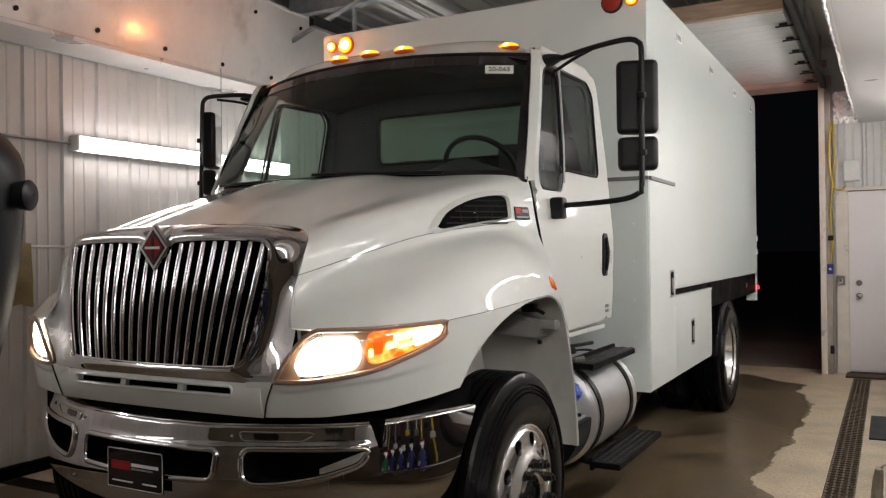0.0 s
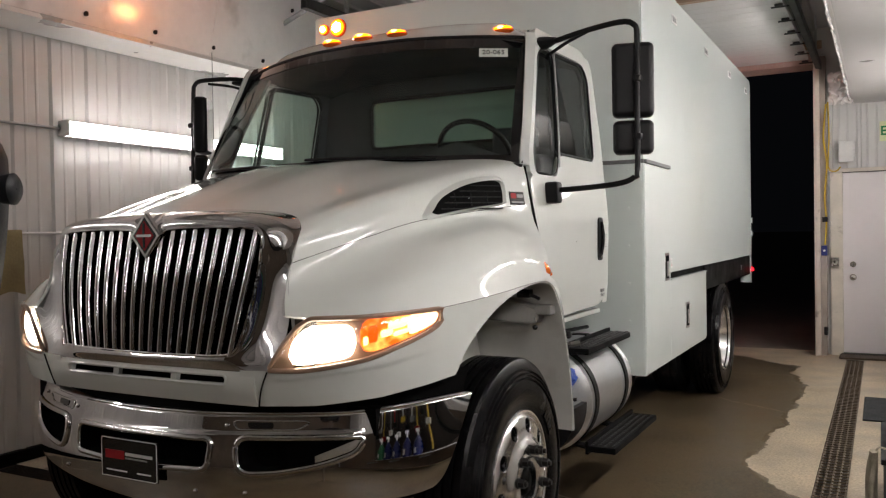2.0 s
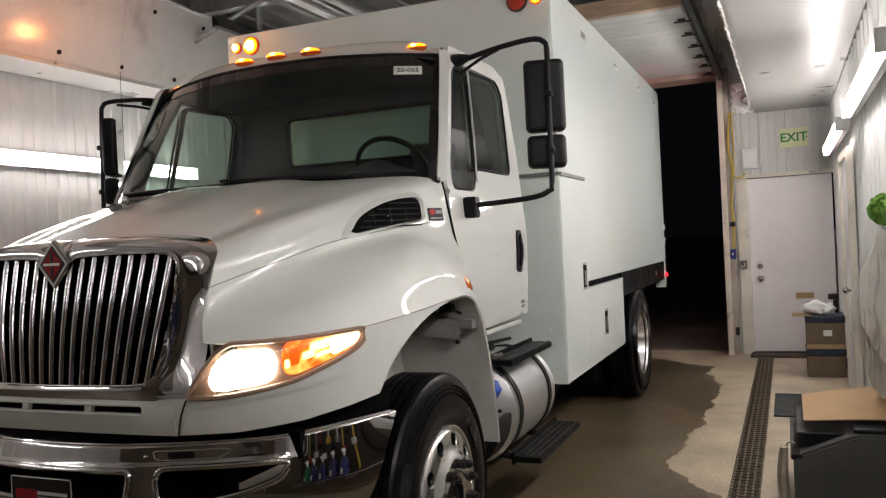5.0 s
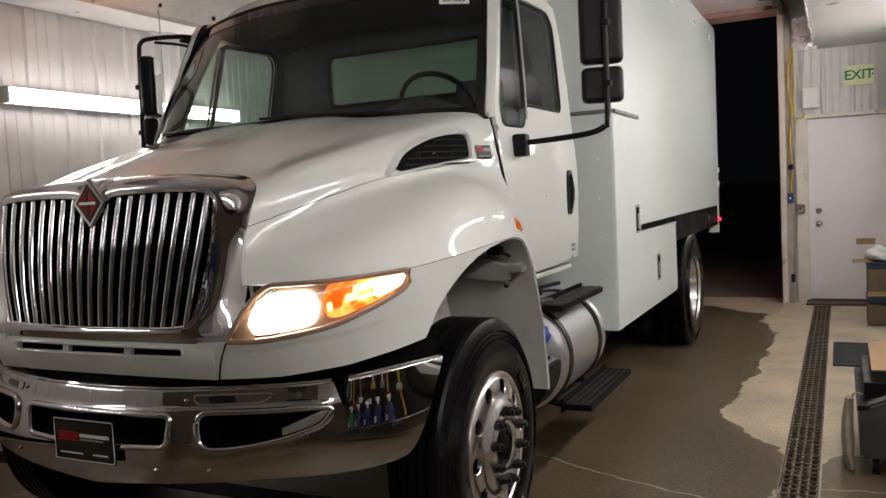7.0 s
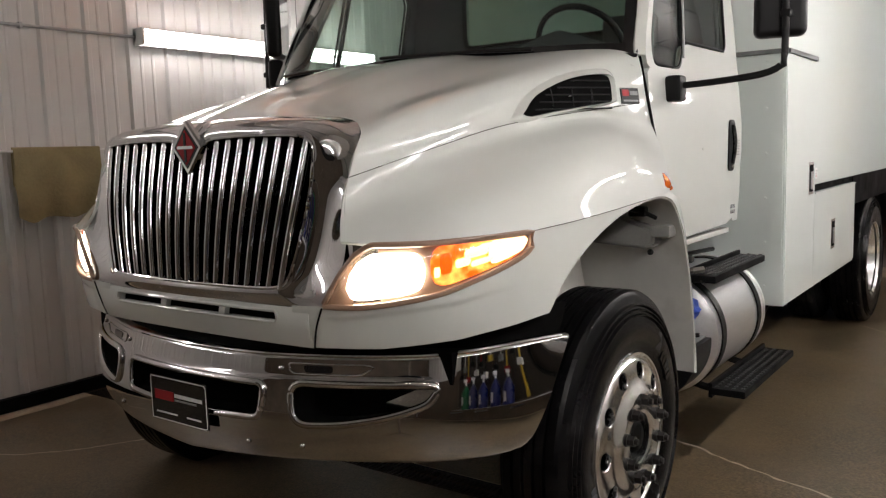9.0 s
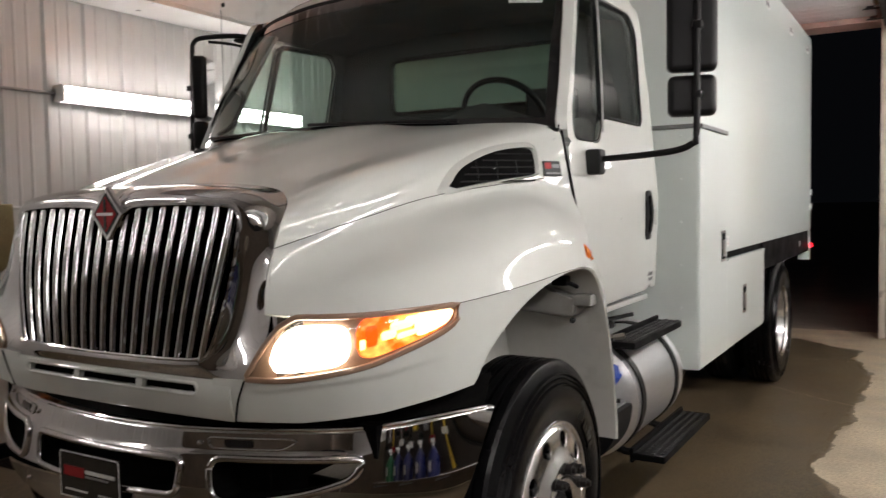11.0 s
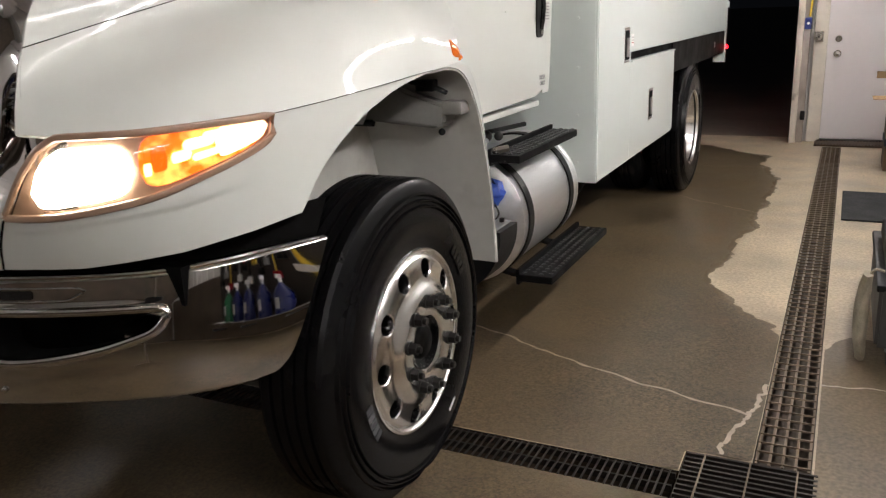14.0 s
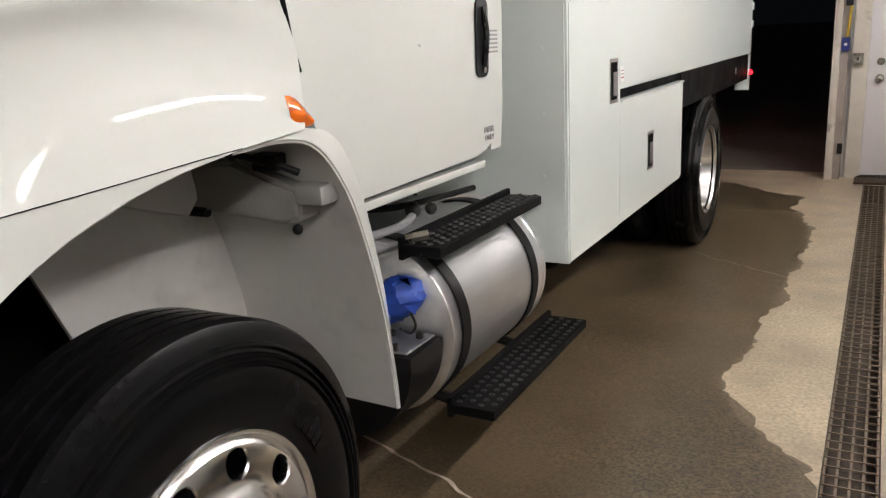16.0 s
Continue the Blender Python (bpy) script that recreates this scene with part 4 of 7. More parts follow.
outer = [(0, 0.315, 1.652), (0.03, 0.315, 1.652), (0.07, 0.315, 1.652), (0.115, 0.315, 1.652), (0.30, 0.318, 1.648), (0.53, 0.305, 1.627), (0.634, 0.25, 1.588), (0.677, 0.165, 1.50),
         (0.667, 0.118, 1.36), (0.700, 0.092, 1.24), (0.672, 0.074, 1.13), (0.640, 0.062, 1.066), (0.615, 0.056, 1.045), (0.40, 0.040, 1.041), (0.2, 0.033, 1.040), (0, 0.030, 1.039)]


def even(pts, per):
    """A smooth line with the same number of points in every interval."""
    q = np.array([pts[0], *pts, pts[-1]], float)
    o = []
    for i in range(1, len(q) - 2):
        a, b, c, e = q[i - 1], q[i], q[i + 1], q[i + 2]
        for t in np.arange(per) / per:
            o.append(0.5 * ((2 * b) + (c - a) * t + (2 * a - 5 * b + 4 * c - e) * t * t + (3 * b - a - 3 * c + e) * t ** 3))
    o.append(q[-1])
    return np.array(o)


def eased(l, times):
    l = l.copy()
    for _ in range(times):
        l[1:-1] = 0.25 * l[:-2] + 0.5 * l[1:-1] + 0.25 * l[2:]
    return l


loops = [eased(even(l, 7), n_) for l, n_ in ((inner, 3), (middle, 8), (upper, 24), (outer, 14))]
lip_in = loops[0] + np.array([0, 0.05, 0])
cols = [spline([loops[0][i], loops[1][i], loops[2][i], loops[3][i]], 20) for i in range(len(loops[0]))]
cols = [np.vstack([lip_in[i][None], c]) for i, c in enumerate(cols)]
cols = np.array(cols)
for _ in range(16):                               # evens out the shell between its edges
    mid = cols[1:-1, 2:-1].copy()
    cols[1:-1, 2:-1] = mid * 0.4 + 0.15 * (cols[:-2, 2:-1] + cols[2:, 2:-1] + cols[1:-1, 1:-2] + cols[1:-1, 3:])
bm = B()
sheet(bm, cols)
mirror_x(bm)
grille = part("grille", bm, CHROME, truck, "chrome grille surround", angle=60)
part("grille_bead", sweep(B(), [*loops[0], *[(-p[0], p[1], p[2]) for p in loops[0][::-1][1:]]], 0.006, n=8), CHROME, grille)
bk = B()
pts = [(x, y + 0.07, z) for x, y, z in spline(inner, 60)]
full = pts + [(-x, y, z) for x, y, z in pts[::-1][1:-1]]
bk.faces.new([bk.verts.new(p) for p in full])
bmesh.ops.triangulate(bk, faces=list(bk.faces))
part("grille_backing", bk, DEEP, grille, "dark radiator screen")
edge_in = spline(inner, 200)


def grille_top(x):
    up = edge_in[:95]
    return float(np.interp(abs(x), up[:70, 0], up[:70, 2]))


def grille_face(x, z):
    return 0.020 + 0.072 * (z - 1.09) / 0.48 + 0.05 * x * x - 0.014 * math.sin((z - 1.09) / 0.48 * math.pi)


bars = 19
for k in range(bars):
    u = (k - (bars - 1) / 2) / ((bars - 1) / 2)
    xt, xb = u * 0.530, u * 0.452
    zt, zb = min(grille_top(xt), 1.575) + 0.004, 1.096
    if abs(u) < 0.01:
        zt = 1.485
    bm = B()
    rws = []
    for f in np.linspace(0, 1, 16):
        z = zt + (zb - zt) * f
        x = xt + (xb - xt) * f ** 1.5
        y = grille_face(x, z)
        row = []
        for a in np.linspace(0, math.pi, 11):          # round nose, flat flanks
            row.append((x + 0.0118 * math.cos(a), y + 0.012 - 0.012 * math.sin(a), z))
        row += [(x - 0.0095, y + 0.062, z), (x + 0.0095, y + 0.062, z)]
        rws.append(row)
    sheet(bm, rws, closed_v=True)
    part("grille_bar", bm, CHROME, grille)
for z in np.linspace(1.13, 1.53, 9):
    part("screen_wire", sweep(B(), [(x, grille_face(x, z) + 0.085, z) for x in np.linspace(-0.47, 0.47, 12)], 0.004, n=5), BLACK, grille)
# diamond emblem: chrome, black and red fields one in the other
EY, EZ = 0.088, 1.548
o = [(0, 0.098), (0.086, 0.0), (0, -0.098), (-0.086, 0.0)]


def diamond(size, front, deep, bevel=0.0):
    bm = prism(B(), [(u * size, v * size) for u, v in o], deep, Matrix(((1, 0, 0, 0.0), (0, 0, -1, EY - front + deep), (0, 1, 0, EZ), (0, 0, 0, 1))))
    if bevel:
        bmesh.ops.bevel(bm, geom=list(bm.edges), offset=bevel, segments=2, affect="EDGES")
    return bm


emblem = part("emblem", diamond(1.0, 0.026, 0.026, 0.006), CHROME, truck, "chrome diamond emblem with a red field")
part("emblem_field", diamond(0.74, 0.0275, 0.005), GLOSSBLACK, emblem)
part("emblem_field", diamond(0.60, 0.0300, 0.004), REDPAINT, emblem)
part("emblem_bar", box(B(), (-0.006, EY - 0.0325, EZ - 0.050), (0.006, EY - 0.0302, EZ + 0.050)), GLOSSBLACK, emblem)
part("emblem_bar", box(B(), (-0.040, EY - 0.034, EZ - 0.005), (0.040, EY - 0.031, EZ + 0.005)), LABELWHITE, emblem)

# white valance with its three slots
va = B()
slots = [(-0.42, -0.155), (-0.125, 0.165), (0.195, 0.43)]
xs = sorted({-0.565, 0.565, *[v for sl_ in slots for v in sl_], *np.linspace(-0.56, 0.56, 30)})


def front(x, z, out=0.0):
    p = on_plan(k_of(x=abs(x)), z, out)
    return (x, p[1], z)


for a, b in zip(xs[:-1], xs[1:]):
    mid_x = (a + b) / 2
    inside = any(l < mid_x < h for l, h in slots)
    zs = [1.040, 1.022, 0.990, 0.955, 0.912]
    outs = [0.0, 0.004, 0.010, 0.004, -0.014]
    for i in range(4):
        if inside and i == 1:
            continue
        va.faces.new([va.verts.new(front(q, zs[j], outs[j])) for q, j in ((a, i), (b, i), (b, i + 1), (a, i + 1))])
bmesh.ops.remove_doubles(va, verts=list(va.verts), dist=0.0008)
thick(va, 0.02)
valance = part("valance", va, PAINT, truck, angle=50)
lz = [(0.425 * math.copysign(1, math.cos(a)) + 0.012 * math.cos(a), 1.006 + 0.0185 * math.sin(a)) for a in np.linspace(0, 2 * math.pi, 40)]
part("slot_lip", sweep(B(), [front(x, z, 0.007) for x, z in line(lz + lz[:1], 160)], 0.0055, n=8, cap=False), PAINT, valance)
# black plate painting the shade behind the valance slots
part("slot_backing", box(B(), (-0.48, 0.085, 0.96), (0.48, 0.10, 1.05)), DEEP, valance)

# headlamps
LAMP_LOW = spline([(0.615, 1.052), (0.70, 1.052), (0.80, 1.060), (0.95, 1.090), (1.04, 1.132), (1.10, 1.172), (1.126, 1.202), (1.1355, 1.236)], 80)


def lamp_bottom(k):
    return float(np.interp(on_plan(k, 0)[0], LAMP_LOW[:, 0], LAMP_LOW[:, 1]))


def lamp_top(k):
    kin = [k_of(x=0.632), k_of(x=0.690), k_of(x=0.740), k_of(x=0.785), k_of(x=0.9), K_TIP]
    return min(float(np.interp(k, kin, [1.060, 1.15, 1.212, 1.240, 1.245, 1.262])), split(k) - 0.002)


def lamp_patch(k0, k1, f0, f1, out, bulge=0.0, n=26, m=10):
    bm = B()
    rws = []
    for k in np.linspace(k0, k1, n):
        zb, zt = lamp_bottom(k), lamp_top(k)
        row = []
        for f in np.linspace(f0, f1, m):
            row.append(on_plan(k, zb + (zt - zb) * f, out + bulge * math.sin(f * math.pi)))
        rws.append(row)
    sheet(bm, rws)
    return bm


def lamp_oval(k0, k1, mid_f, half_f, out, bulge, n=30, m=12):
    """A rounded glowing field inside the lamp."""
    rws_ = []
    for t in np.linspace(0, 1, n):
        k = k0 + (k1 - k0) * t
        h = max(0.02, (1 - abs(2 * t - 1) ** 6)) ** 0.32 * half_f
        zb, zt = lamp_bottom(k), lamp_top(k)
        rws_.append([on_plan(k, zb + (zt - zb) * (mid_f + h * g), out + bulge * (1 - g * g)) for g in np.linspace(-1, 1, m)])
    return sheet(B(), rws_)


for s in (1, -1):
    kin = k_of(x=0.632)

    def put(name, bm, material, label="", angle=40.0, th=0.0):
        if th:
            thick(bm, th)
        if s < 0:
            flip_x(bm)
        return part(name, bm, material, hl, label, angle=angle)
    hl = truck
    hl = put("headlamp", lamp_patch(kin, K_TIP, 0.0, 1.0, -0.016), LAMPHOUSE, "lit teardrop headlamp with an amber turn signal")
    put("lens", lamp_patch(kin + 0.004, K_TIP - 0.004, 0.02, 0.98, -0.002, 0.016), LENS, "clear lens")
    put("lamp_bezel", sheet(B(), [[on_plan(k, z, -0.014 - 0.050 * max(0.0, (0.72 - on_plan(k, z)[0]) / 0.08)) for z in np.linspace(1.03, 1.262, 8)] for k in np.linspace(k_of(x=0.64), k_of(x=0.80), 16)]), CHROME, "chrome bezel beside the grille")
    rimb = [on_plan(k, lamp_bottom(k), 0.006) for k in np.linspace(kin, K_TIP, 40)] + [on_plan(k, lamp_top(k), 0.006) for k in np.linspace(K_TIP, kin, 40)]
    put("lamp_rim", sweep(B(), rimb + rimb[:1], 0.0095, n=8, cap=False, squash=0.8), LAMPRIM)
    put("reflector", lamp_oval(k_of(x=0.704), k_of(x=0.930), 0.475, 0.37, -0.010, 0.008), BEAM, "glowing beam")
    put("turn_signal", lamp_oval(k_of(x=0.942), k_of(y=0.425), 0.53, 0.43, -0.011, 0.006), TURNGLOW, "glowing amber turn signal")
    put("turn_bulb", lamp_oval(k_of(x=0.964), k_of(x=0.990), 0.56, 0.21, -0.006, 0.005), TURNRED)
    # bright streaks of light in the lens, painted as glowing patches
    for x0, x1, f_, h_ in ((0.950, 0.962, 0.42, 0.10), (0.996, 1.030, 0.50, 0.10), (1.012, 1.062, 0.66, 0.11), (1.030, 1.070, 0.40, 0.08), (1.046, 1.088, 0.78, 0.08)):
        put("turn_streak", lamp_oval(k_of(x=x0), k_of(x=x1), f_, h_, -0.005, 0.004, 16, 8), TURNHOT)
    for k in range(4):
        x0 = 0.931 + 0.0034 * k
        put("lens_ring", lamp_oval(k_of(x=x0), k_of(x=x0 + 0.0014), 0.44, 0.26 - 0.02 * k, -0.004, 0.002, 8, 8), LAMPRIM)
    # clear tip given its own glow for light spread inside the lens
    put("lamp_tip", lamp_oval(k_of(x=1.062), k_of(y=0.43), 0.55, 0.36, -0.007, 0.004, 14), BEAMSOFT, "clear lamp tip with a painted glow")

# chrome bumper
HALF = [(0.18, 0.008), (0.35, 0.03), (0.5, 0.066), (0.65, 0.115), (0.8, 0.182), (0.9, 0.239), (1.0, 0.309), (1.1, 0.396), (1.215, 0.520)]
BPLAN = eased(spline([(-x, y) for x, y in HALF[::-1]] + [(0.0, 0.0)] + HALF, 279), 30)[139:]


def bump(k, z, out=0.0):
    i = min(max(k, 0.0), 1.0) * (len(BPLAN) - 1)
    i0 = min(int(i), len(BPLAN) - 2)
    p = BPLAN[i0] + (BPLAN[i0 + 1] - BPLAN[i0]) * (i - i0)
    d = np.array([1.0, 0.0]) if k <= 0 else BPLAN[min(i0 + 3, 139)] - BPLAN[max(i0 - 2, 0)]
    d = d / np.linalg.norm(d)
    return np.array([p[0] + d[1] * out, p[1] - d[0] * out, z])


def kb(x):
    return float(np.interp(x, BPLAN[:, 0], np.linspace(0, 1, len(BPLAN))))


BT = spline([(0, 0.876), (0.35, 0.878), (0.62, 0.884), (0.86, 0.890), (1.0, 0.904), (1.12, 0.924), (1.215, 0.940)], 80)
BL = spline([(0, 0.505), (0.35, 0.525), (0.65, 0.540), (0.9, 0.548), (1.03, 0.562), (1.10, 0.582), (1.15, 0.62), (1.215, 0.69)], 80)


def top_z(x):
    return float(np.interp(x, BT[:, 0], BT[:, 1]))


def bot_z(x):
    return float(np.interp(x, BL[:, 0], BL[:, 1]))


def face_out(x, f):
    """How far the chrome face stands out at a part f of its height from the top."""
    w = min(1.0, max(0.0, (0.97 - x) / 0.2))
    w = w * w * (3 - 2 * w)
    step = min(1.0, max(0.0, (0.235 - f) / 0.05))
    o_ = 0.082 * f - 0.032 * f * f - 0.10 * max(0.0, f - 0.5) ** 2 - 0.016 - 0.006 * w * step * step * (3 - 2 * step)
    if f < 0.035:
        o_ -= 0.035 * ((0.035 - f) / 0.035) ** 2
    if f > 0.955:
        o_ -= 0.030 * ((f - 0.955) / 0.045) ** 2
    return o_


def on_face(x, z, out=0.0):
    ax = abs(x)
    f = min(1.0, max(0.0, (top_z(ax) - z) / (top_z(ax) - bot_z(ax))))
    p = bump(kb(ax), z, face_out(ax, f) + out)
    return (math.copysign(p[0], x), p[1], p[2])


def rounded(corners, r, n=6):
    """A closed outline with rounded corners."""
    o_ = []
    c_ = [np.array(c) for c in corners]
    for i, c in enumerate(c_):
        a, b = c_[i - 1] - c, c_[(i + 1) % len(c_)] - c
        ra = min(r, np.linalg.norm(a) * 0.45, np.linalg.norm(b) * 0.45)
        p0, p2 = c + a / np.linalg.norm(a) * ra, c + b / np.linalg.norm(b) * ra
        for t in np.linspace(0, 1, n):
            o_.append(p0 * (1 - t) ** 2 + c * 2 * t * (1 - t) + p2 * t * t)
    return np.array(o_)


def dense(o_, n):
    return line(np.vstack([o_, o_[:1]]), n + 1)[:-1]


centre_hole = dense(rounded([(-0.365, 0.782), (0.365, 0.782), (0.350, 0.670), (0.0, 0.660), (-0.350, 0.670)], 0.03), 110)
fog_hole = dense(rounded([(0.458, 0.792), (0.70, 0.796), (0.915, 0.800), (0.885, 0.742), (0.77, 0.699), (0.62, 0.669), (0.474, 0.660)], 0.055), 100)


def within(poly, x, z):
    a, b = poly, np.roll(poly, -1, axis=0)
    hit = ((a[:, 1] > z) != (b[:, 1] > z)) & (x < (b[:, 0] - a[:, 0]) * (z - a[:, 1]) / (b[:, 1] - a[:, 1] + 1e-12) + a[:, 0])
    return bool(hit.sum() % 2)


bm = B()
nu, nv = 130, 56
END = spline([(0.0, 1.195), (0.02, 1.211), (0.06, 1.214), (0.45, 1.180), (0.80, 1.143), (0.93, 1.118), (1.0, 1.075)], 60)
vs, flat = [], {}
for i in range(nu + 1):
    col = []
    for j in range(nv + 1):
        f = j / nv
        x = i / nu * float(np.interp(f, END[:, 0], END[:, 1]))
        z = top_z(x) + (bot_z(x) - top_z(x)) * f
        v = bm.verts.new(on_face(x, z))
        flat[v] = (x, z, 0 < i < nu and 0 < j < nv)
        col.append(v)
    vs.append(col)
for i in range(nu):
    for j in range(nv):
        four = (vs[i][j], vs[i + 1][j], vs[i + 1][j + 1], vs[i][j + 1])
        x, z = np.mean([flat[v][0] for v in four]), np.mean([flat[v][1] for v in four])
        if not within(centre_hole, x, z) and not within(fog_hole, x, z):
            bm.faces.new(four)
for v in [v for v in bm.verts if not v.link_faces]:
    bm.verts.remove(v)
for v in bm.verts:
    x, z, interior = flat[v]
    if len(v.link_faces) < 4 and (interior or x < 0.3):
        both = np.vstack([centre_hole, fog_hole])
        d = np.hypot(both[:, 0] - x, both[:, 1] - z)
        q = both[int(np.argmin(d))]
        if d.min() < 0.0085:
            v.co = on_face(max(q[0], 0.0) if x > 0.002 else 0.0, q[1])
mirror_x(bm)
thick(bm, 0.005)
bumper = part("bumper", bm, CHROME, truck, "polished chrome front bumper", angle=60)
edge_line = [on_face(x, top_z(abs(x)) - 0.006, 0.002) for x in np.linspace(-1.2, 1.2, 120)]
part("bumper_lip", sweep(B(), edge_line, 0.0065, n=8), CHROME, bumper)
for hole_ in (centre_hole, fog_hole, fog_hole * np.array([-1, 1])):
    part("bumper_rim", sweep(B(), [on_face(x, z, 0.001) for x, z in np.vstack([hole_, hole_[:2]])], 0.0125, n=12, cap=False), CHROME, bumper)
    well = B()
    mid_ = hole_.mean(axis=0)
    sheet(well, [[on_face(x, z, -0.004) for x, z in hole_], [tuple(np.array(on_face(*(mid_ + (np.array([x, z]) - mid_) * 1.0), -0.004)) + np.array([0, 0.10, 0])) for x, z in hole_]], closed_v=True)
    if abs(mid_[0]) < 0.2:
        well.faces.new([well.verts.new(tuple(np.array(on_face(x, z, -0.004)) + np.array([0, 0.10, 0]))) for x, z in hole_])
    part("bumper_opening", well, DEEP, bumper, "black recessed bumper opening")
for x, z in ((-0.42, 0.835), (0.42, 0.832), (0.30, 0.585), (0.50, 0.590), (-0.45, 0.59), (-0.80, 0.845)):
    part("bolt", ball(B(), on_face(x, z, 0.003), 0.0085, (1, 0.6, 1), 12, 8), CHROME, bumper)
for s in (1, -1):
    slot = dense(rounded([(0.445, 0.850), (0.70, 0.854), (0.735, 0.850), (0.69, 0.822), (0.46, 0.818)], 0.02), 60) * np.array([s, 1])
    part("slot_trim", sweep(B(), [on_face(x, z, 0.001) for x, z in np.vstack([slot, slot[:2]])], 0.0035, n=8, cap=False), CHROME, bumper)
    # flat black patch paints the dark reflection inside the chrome slot
    ib = B()
    ib.faces.new([ib.verts.new(on_face(x, z, 0.002)) for x, z in dense(rounded([(0.50, 0.846), (0.60, 0.848), (0.60, 0.826), (0.51, 0.824)], 0.008), 30) * np.array([s, 1])])
    part("upper_slot", ib, GLOSSBLACK, bumper, "dark patch painted for the dark reflection in the chrome slot")
# black sheet painting the shade between bumper and valance
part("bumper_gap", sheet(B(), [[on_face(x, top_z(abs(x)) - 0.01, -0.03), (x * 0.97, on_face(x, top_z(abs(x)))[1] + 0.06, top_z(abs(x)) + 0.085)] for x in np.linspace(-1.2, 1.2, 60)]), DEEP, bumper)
un = B()
box(un, (-0.56, 0.22, 0.56), (0.56, 0.40, 0.90))
box(un, (-0.95, 0.26, 0.80), (0.95, 0.50, 0.90))
part("cross_member", un, DEEP, truck)

# dealer plate: plain shapes only
plate = part("front_plate", box(B(), (-0.155, -0.042, 0.602), (0.155, -0.034, 0.759), 0.003), GLOSSBLACK, bumper, "black dealer plate with a red and white emblem field")
for nm, m_, lo, hi in (("plate_field", REDPAINT, (-0.130, -0.044, 0.676), (-0.025, -0.0415, 0.710)), ("plate_field", LABELWHITE, (-0.018, -0.044, 0.693), (0.130, -0.0415, 0.705)),
                       ("plate_field", LABELGREY, (-0.018, -0.044, 0.680), (0.10, -0.0415, 0.686)), ("plate_field", LABELWHITE, (-0.125, -0.044, 0.628), (-0.01, -0.0415, 0.633)),
                       ("plate_field", LABELWHITE, (0.045, -0.044, 0.628), (0.12, -0.0415, 0.633))):
    part(nm, box(B(), lo, hi), m_, plate)
pr = [(-0.152, -0.0425, 0.605), (0.152, -0.0425, 0.605), (0.152, -0.0425, 0.756), (-0.152, -0.0425, 0.756), (-0.152, -0.0425, 0.605)]
part("plate_border", sweep(B(), line(pr, 60), 0.0014, n=6, cap=False), LABELWHITE, plate)


# ---- cab ----
def side_x(z):
    """Half width of the cab at a height."""
    return float(np.interp(z, [1.05, 1.25, 1.60, 1.90, 2.10, 2.35, 2.55, 2.64], [1.075, 1.09, 1.095, 1.068, 1.050, 1.022, 0.997, 0.970]))


def side_patch(outer_pts, inner_pts=None, n=64, out=0.0, th=0.02, s=1, rings=3):
    """A panel on the cab side between two closed outlines (y, z)."""
    def loop(p):
        q = np.array(line(list(p) + [p[0]], n + 1)[:-1])
        return q
    o = loop(outer_pts)
    bm = B()
    if inner_pts is None:
        c = o.mean(axis=0)
        lays = [c + (o - c) * f for f in np.linspace(0.01, 1.0, 18)]
    else:
        i_ = loop(inner_pts)
        # same starting corner: roll the inner loop to the nearest
        shift = int(np.argmin(((i_ - o[0]) ** 2).sum(axis=1)))
        i_ = np.roll(i_, -shift, axis=0)
        lays = [i_ + (o - i_) * f for f in np.linspace(0, 1, rings)]
    sheet(bm, [[(s * (side_x(z) + out), y, z) for y, z in lay] for lay in lays], closed_v=True)
    if th:
        thick(bm, th)
    return bm


def rounded(pts, r=0.05, n=6):
    """Rounds the corners of an outline."""
    out = []
    m = len(pts)
    for i in range(m):
        a, b, c = np.array(pts[i - 1], float), np.array(pts[i], float), np.array(pts[(i + 1) % m], float)
        u, v = a - b, c - b
        ra = min(r, np.linalg.norm(u) * 0.45)
        rc = min(r, np.linalg.norm(v) * 0.45)
        p, q = b + u / np.linalg.norm(u) * ra, b + v / np.linalg.norm(v) * rc
        for t in np.linspace(0, 1, n):
            out.append(tuple((1 - t) ** 2 * p + 2 * t * (1 - t) * b + t * t * q))
    return out


VENT = rounded([(1.765, 2.46), (1.545, 1.93), (1.55, 1.835), (1.84, 1.835), (1.893, 1.90), (2.004, 2.505), (1.88, 2.52)], 0.06)
PANE = rounded([(2.018, 2.515), (1.908, 1.955), (2.505, 1.955), (2.57, 2.46), (2.50, 2.53)], 0.045)
UPPER_OUT = rounded([(1.80, 2.615), (1.475, 1.90), (1.475, 1.815), (2.690, 1.815), (2.690, 2.15), (2.65, 2.55), (2.57, 2.635)], 0.04)
BOTH = rounded([(1.765, 2.475), (1.540, 1.93), (1.545, 1.825), (1.86, 1.825), (1.92, 1.945), (2.515, 1.945), (2.58, 2.465), (2.51, 2.54), (1.88, 2.53)], 0.05)
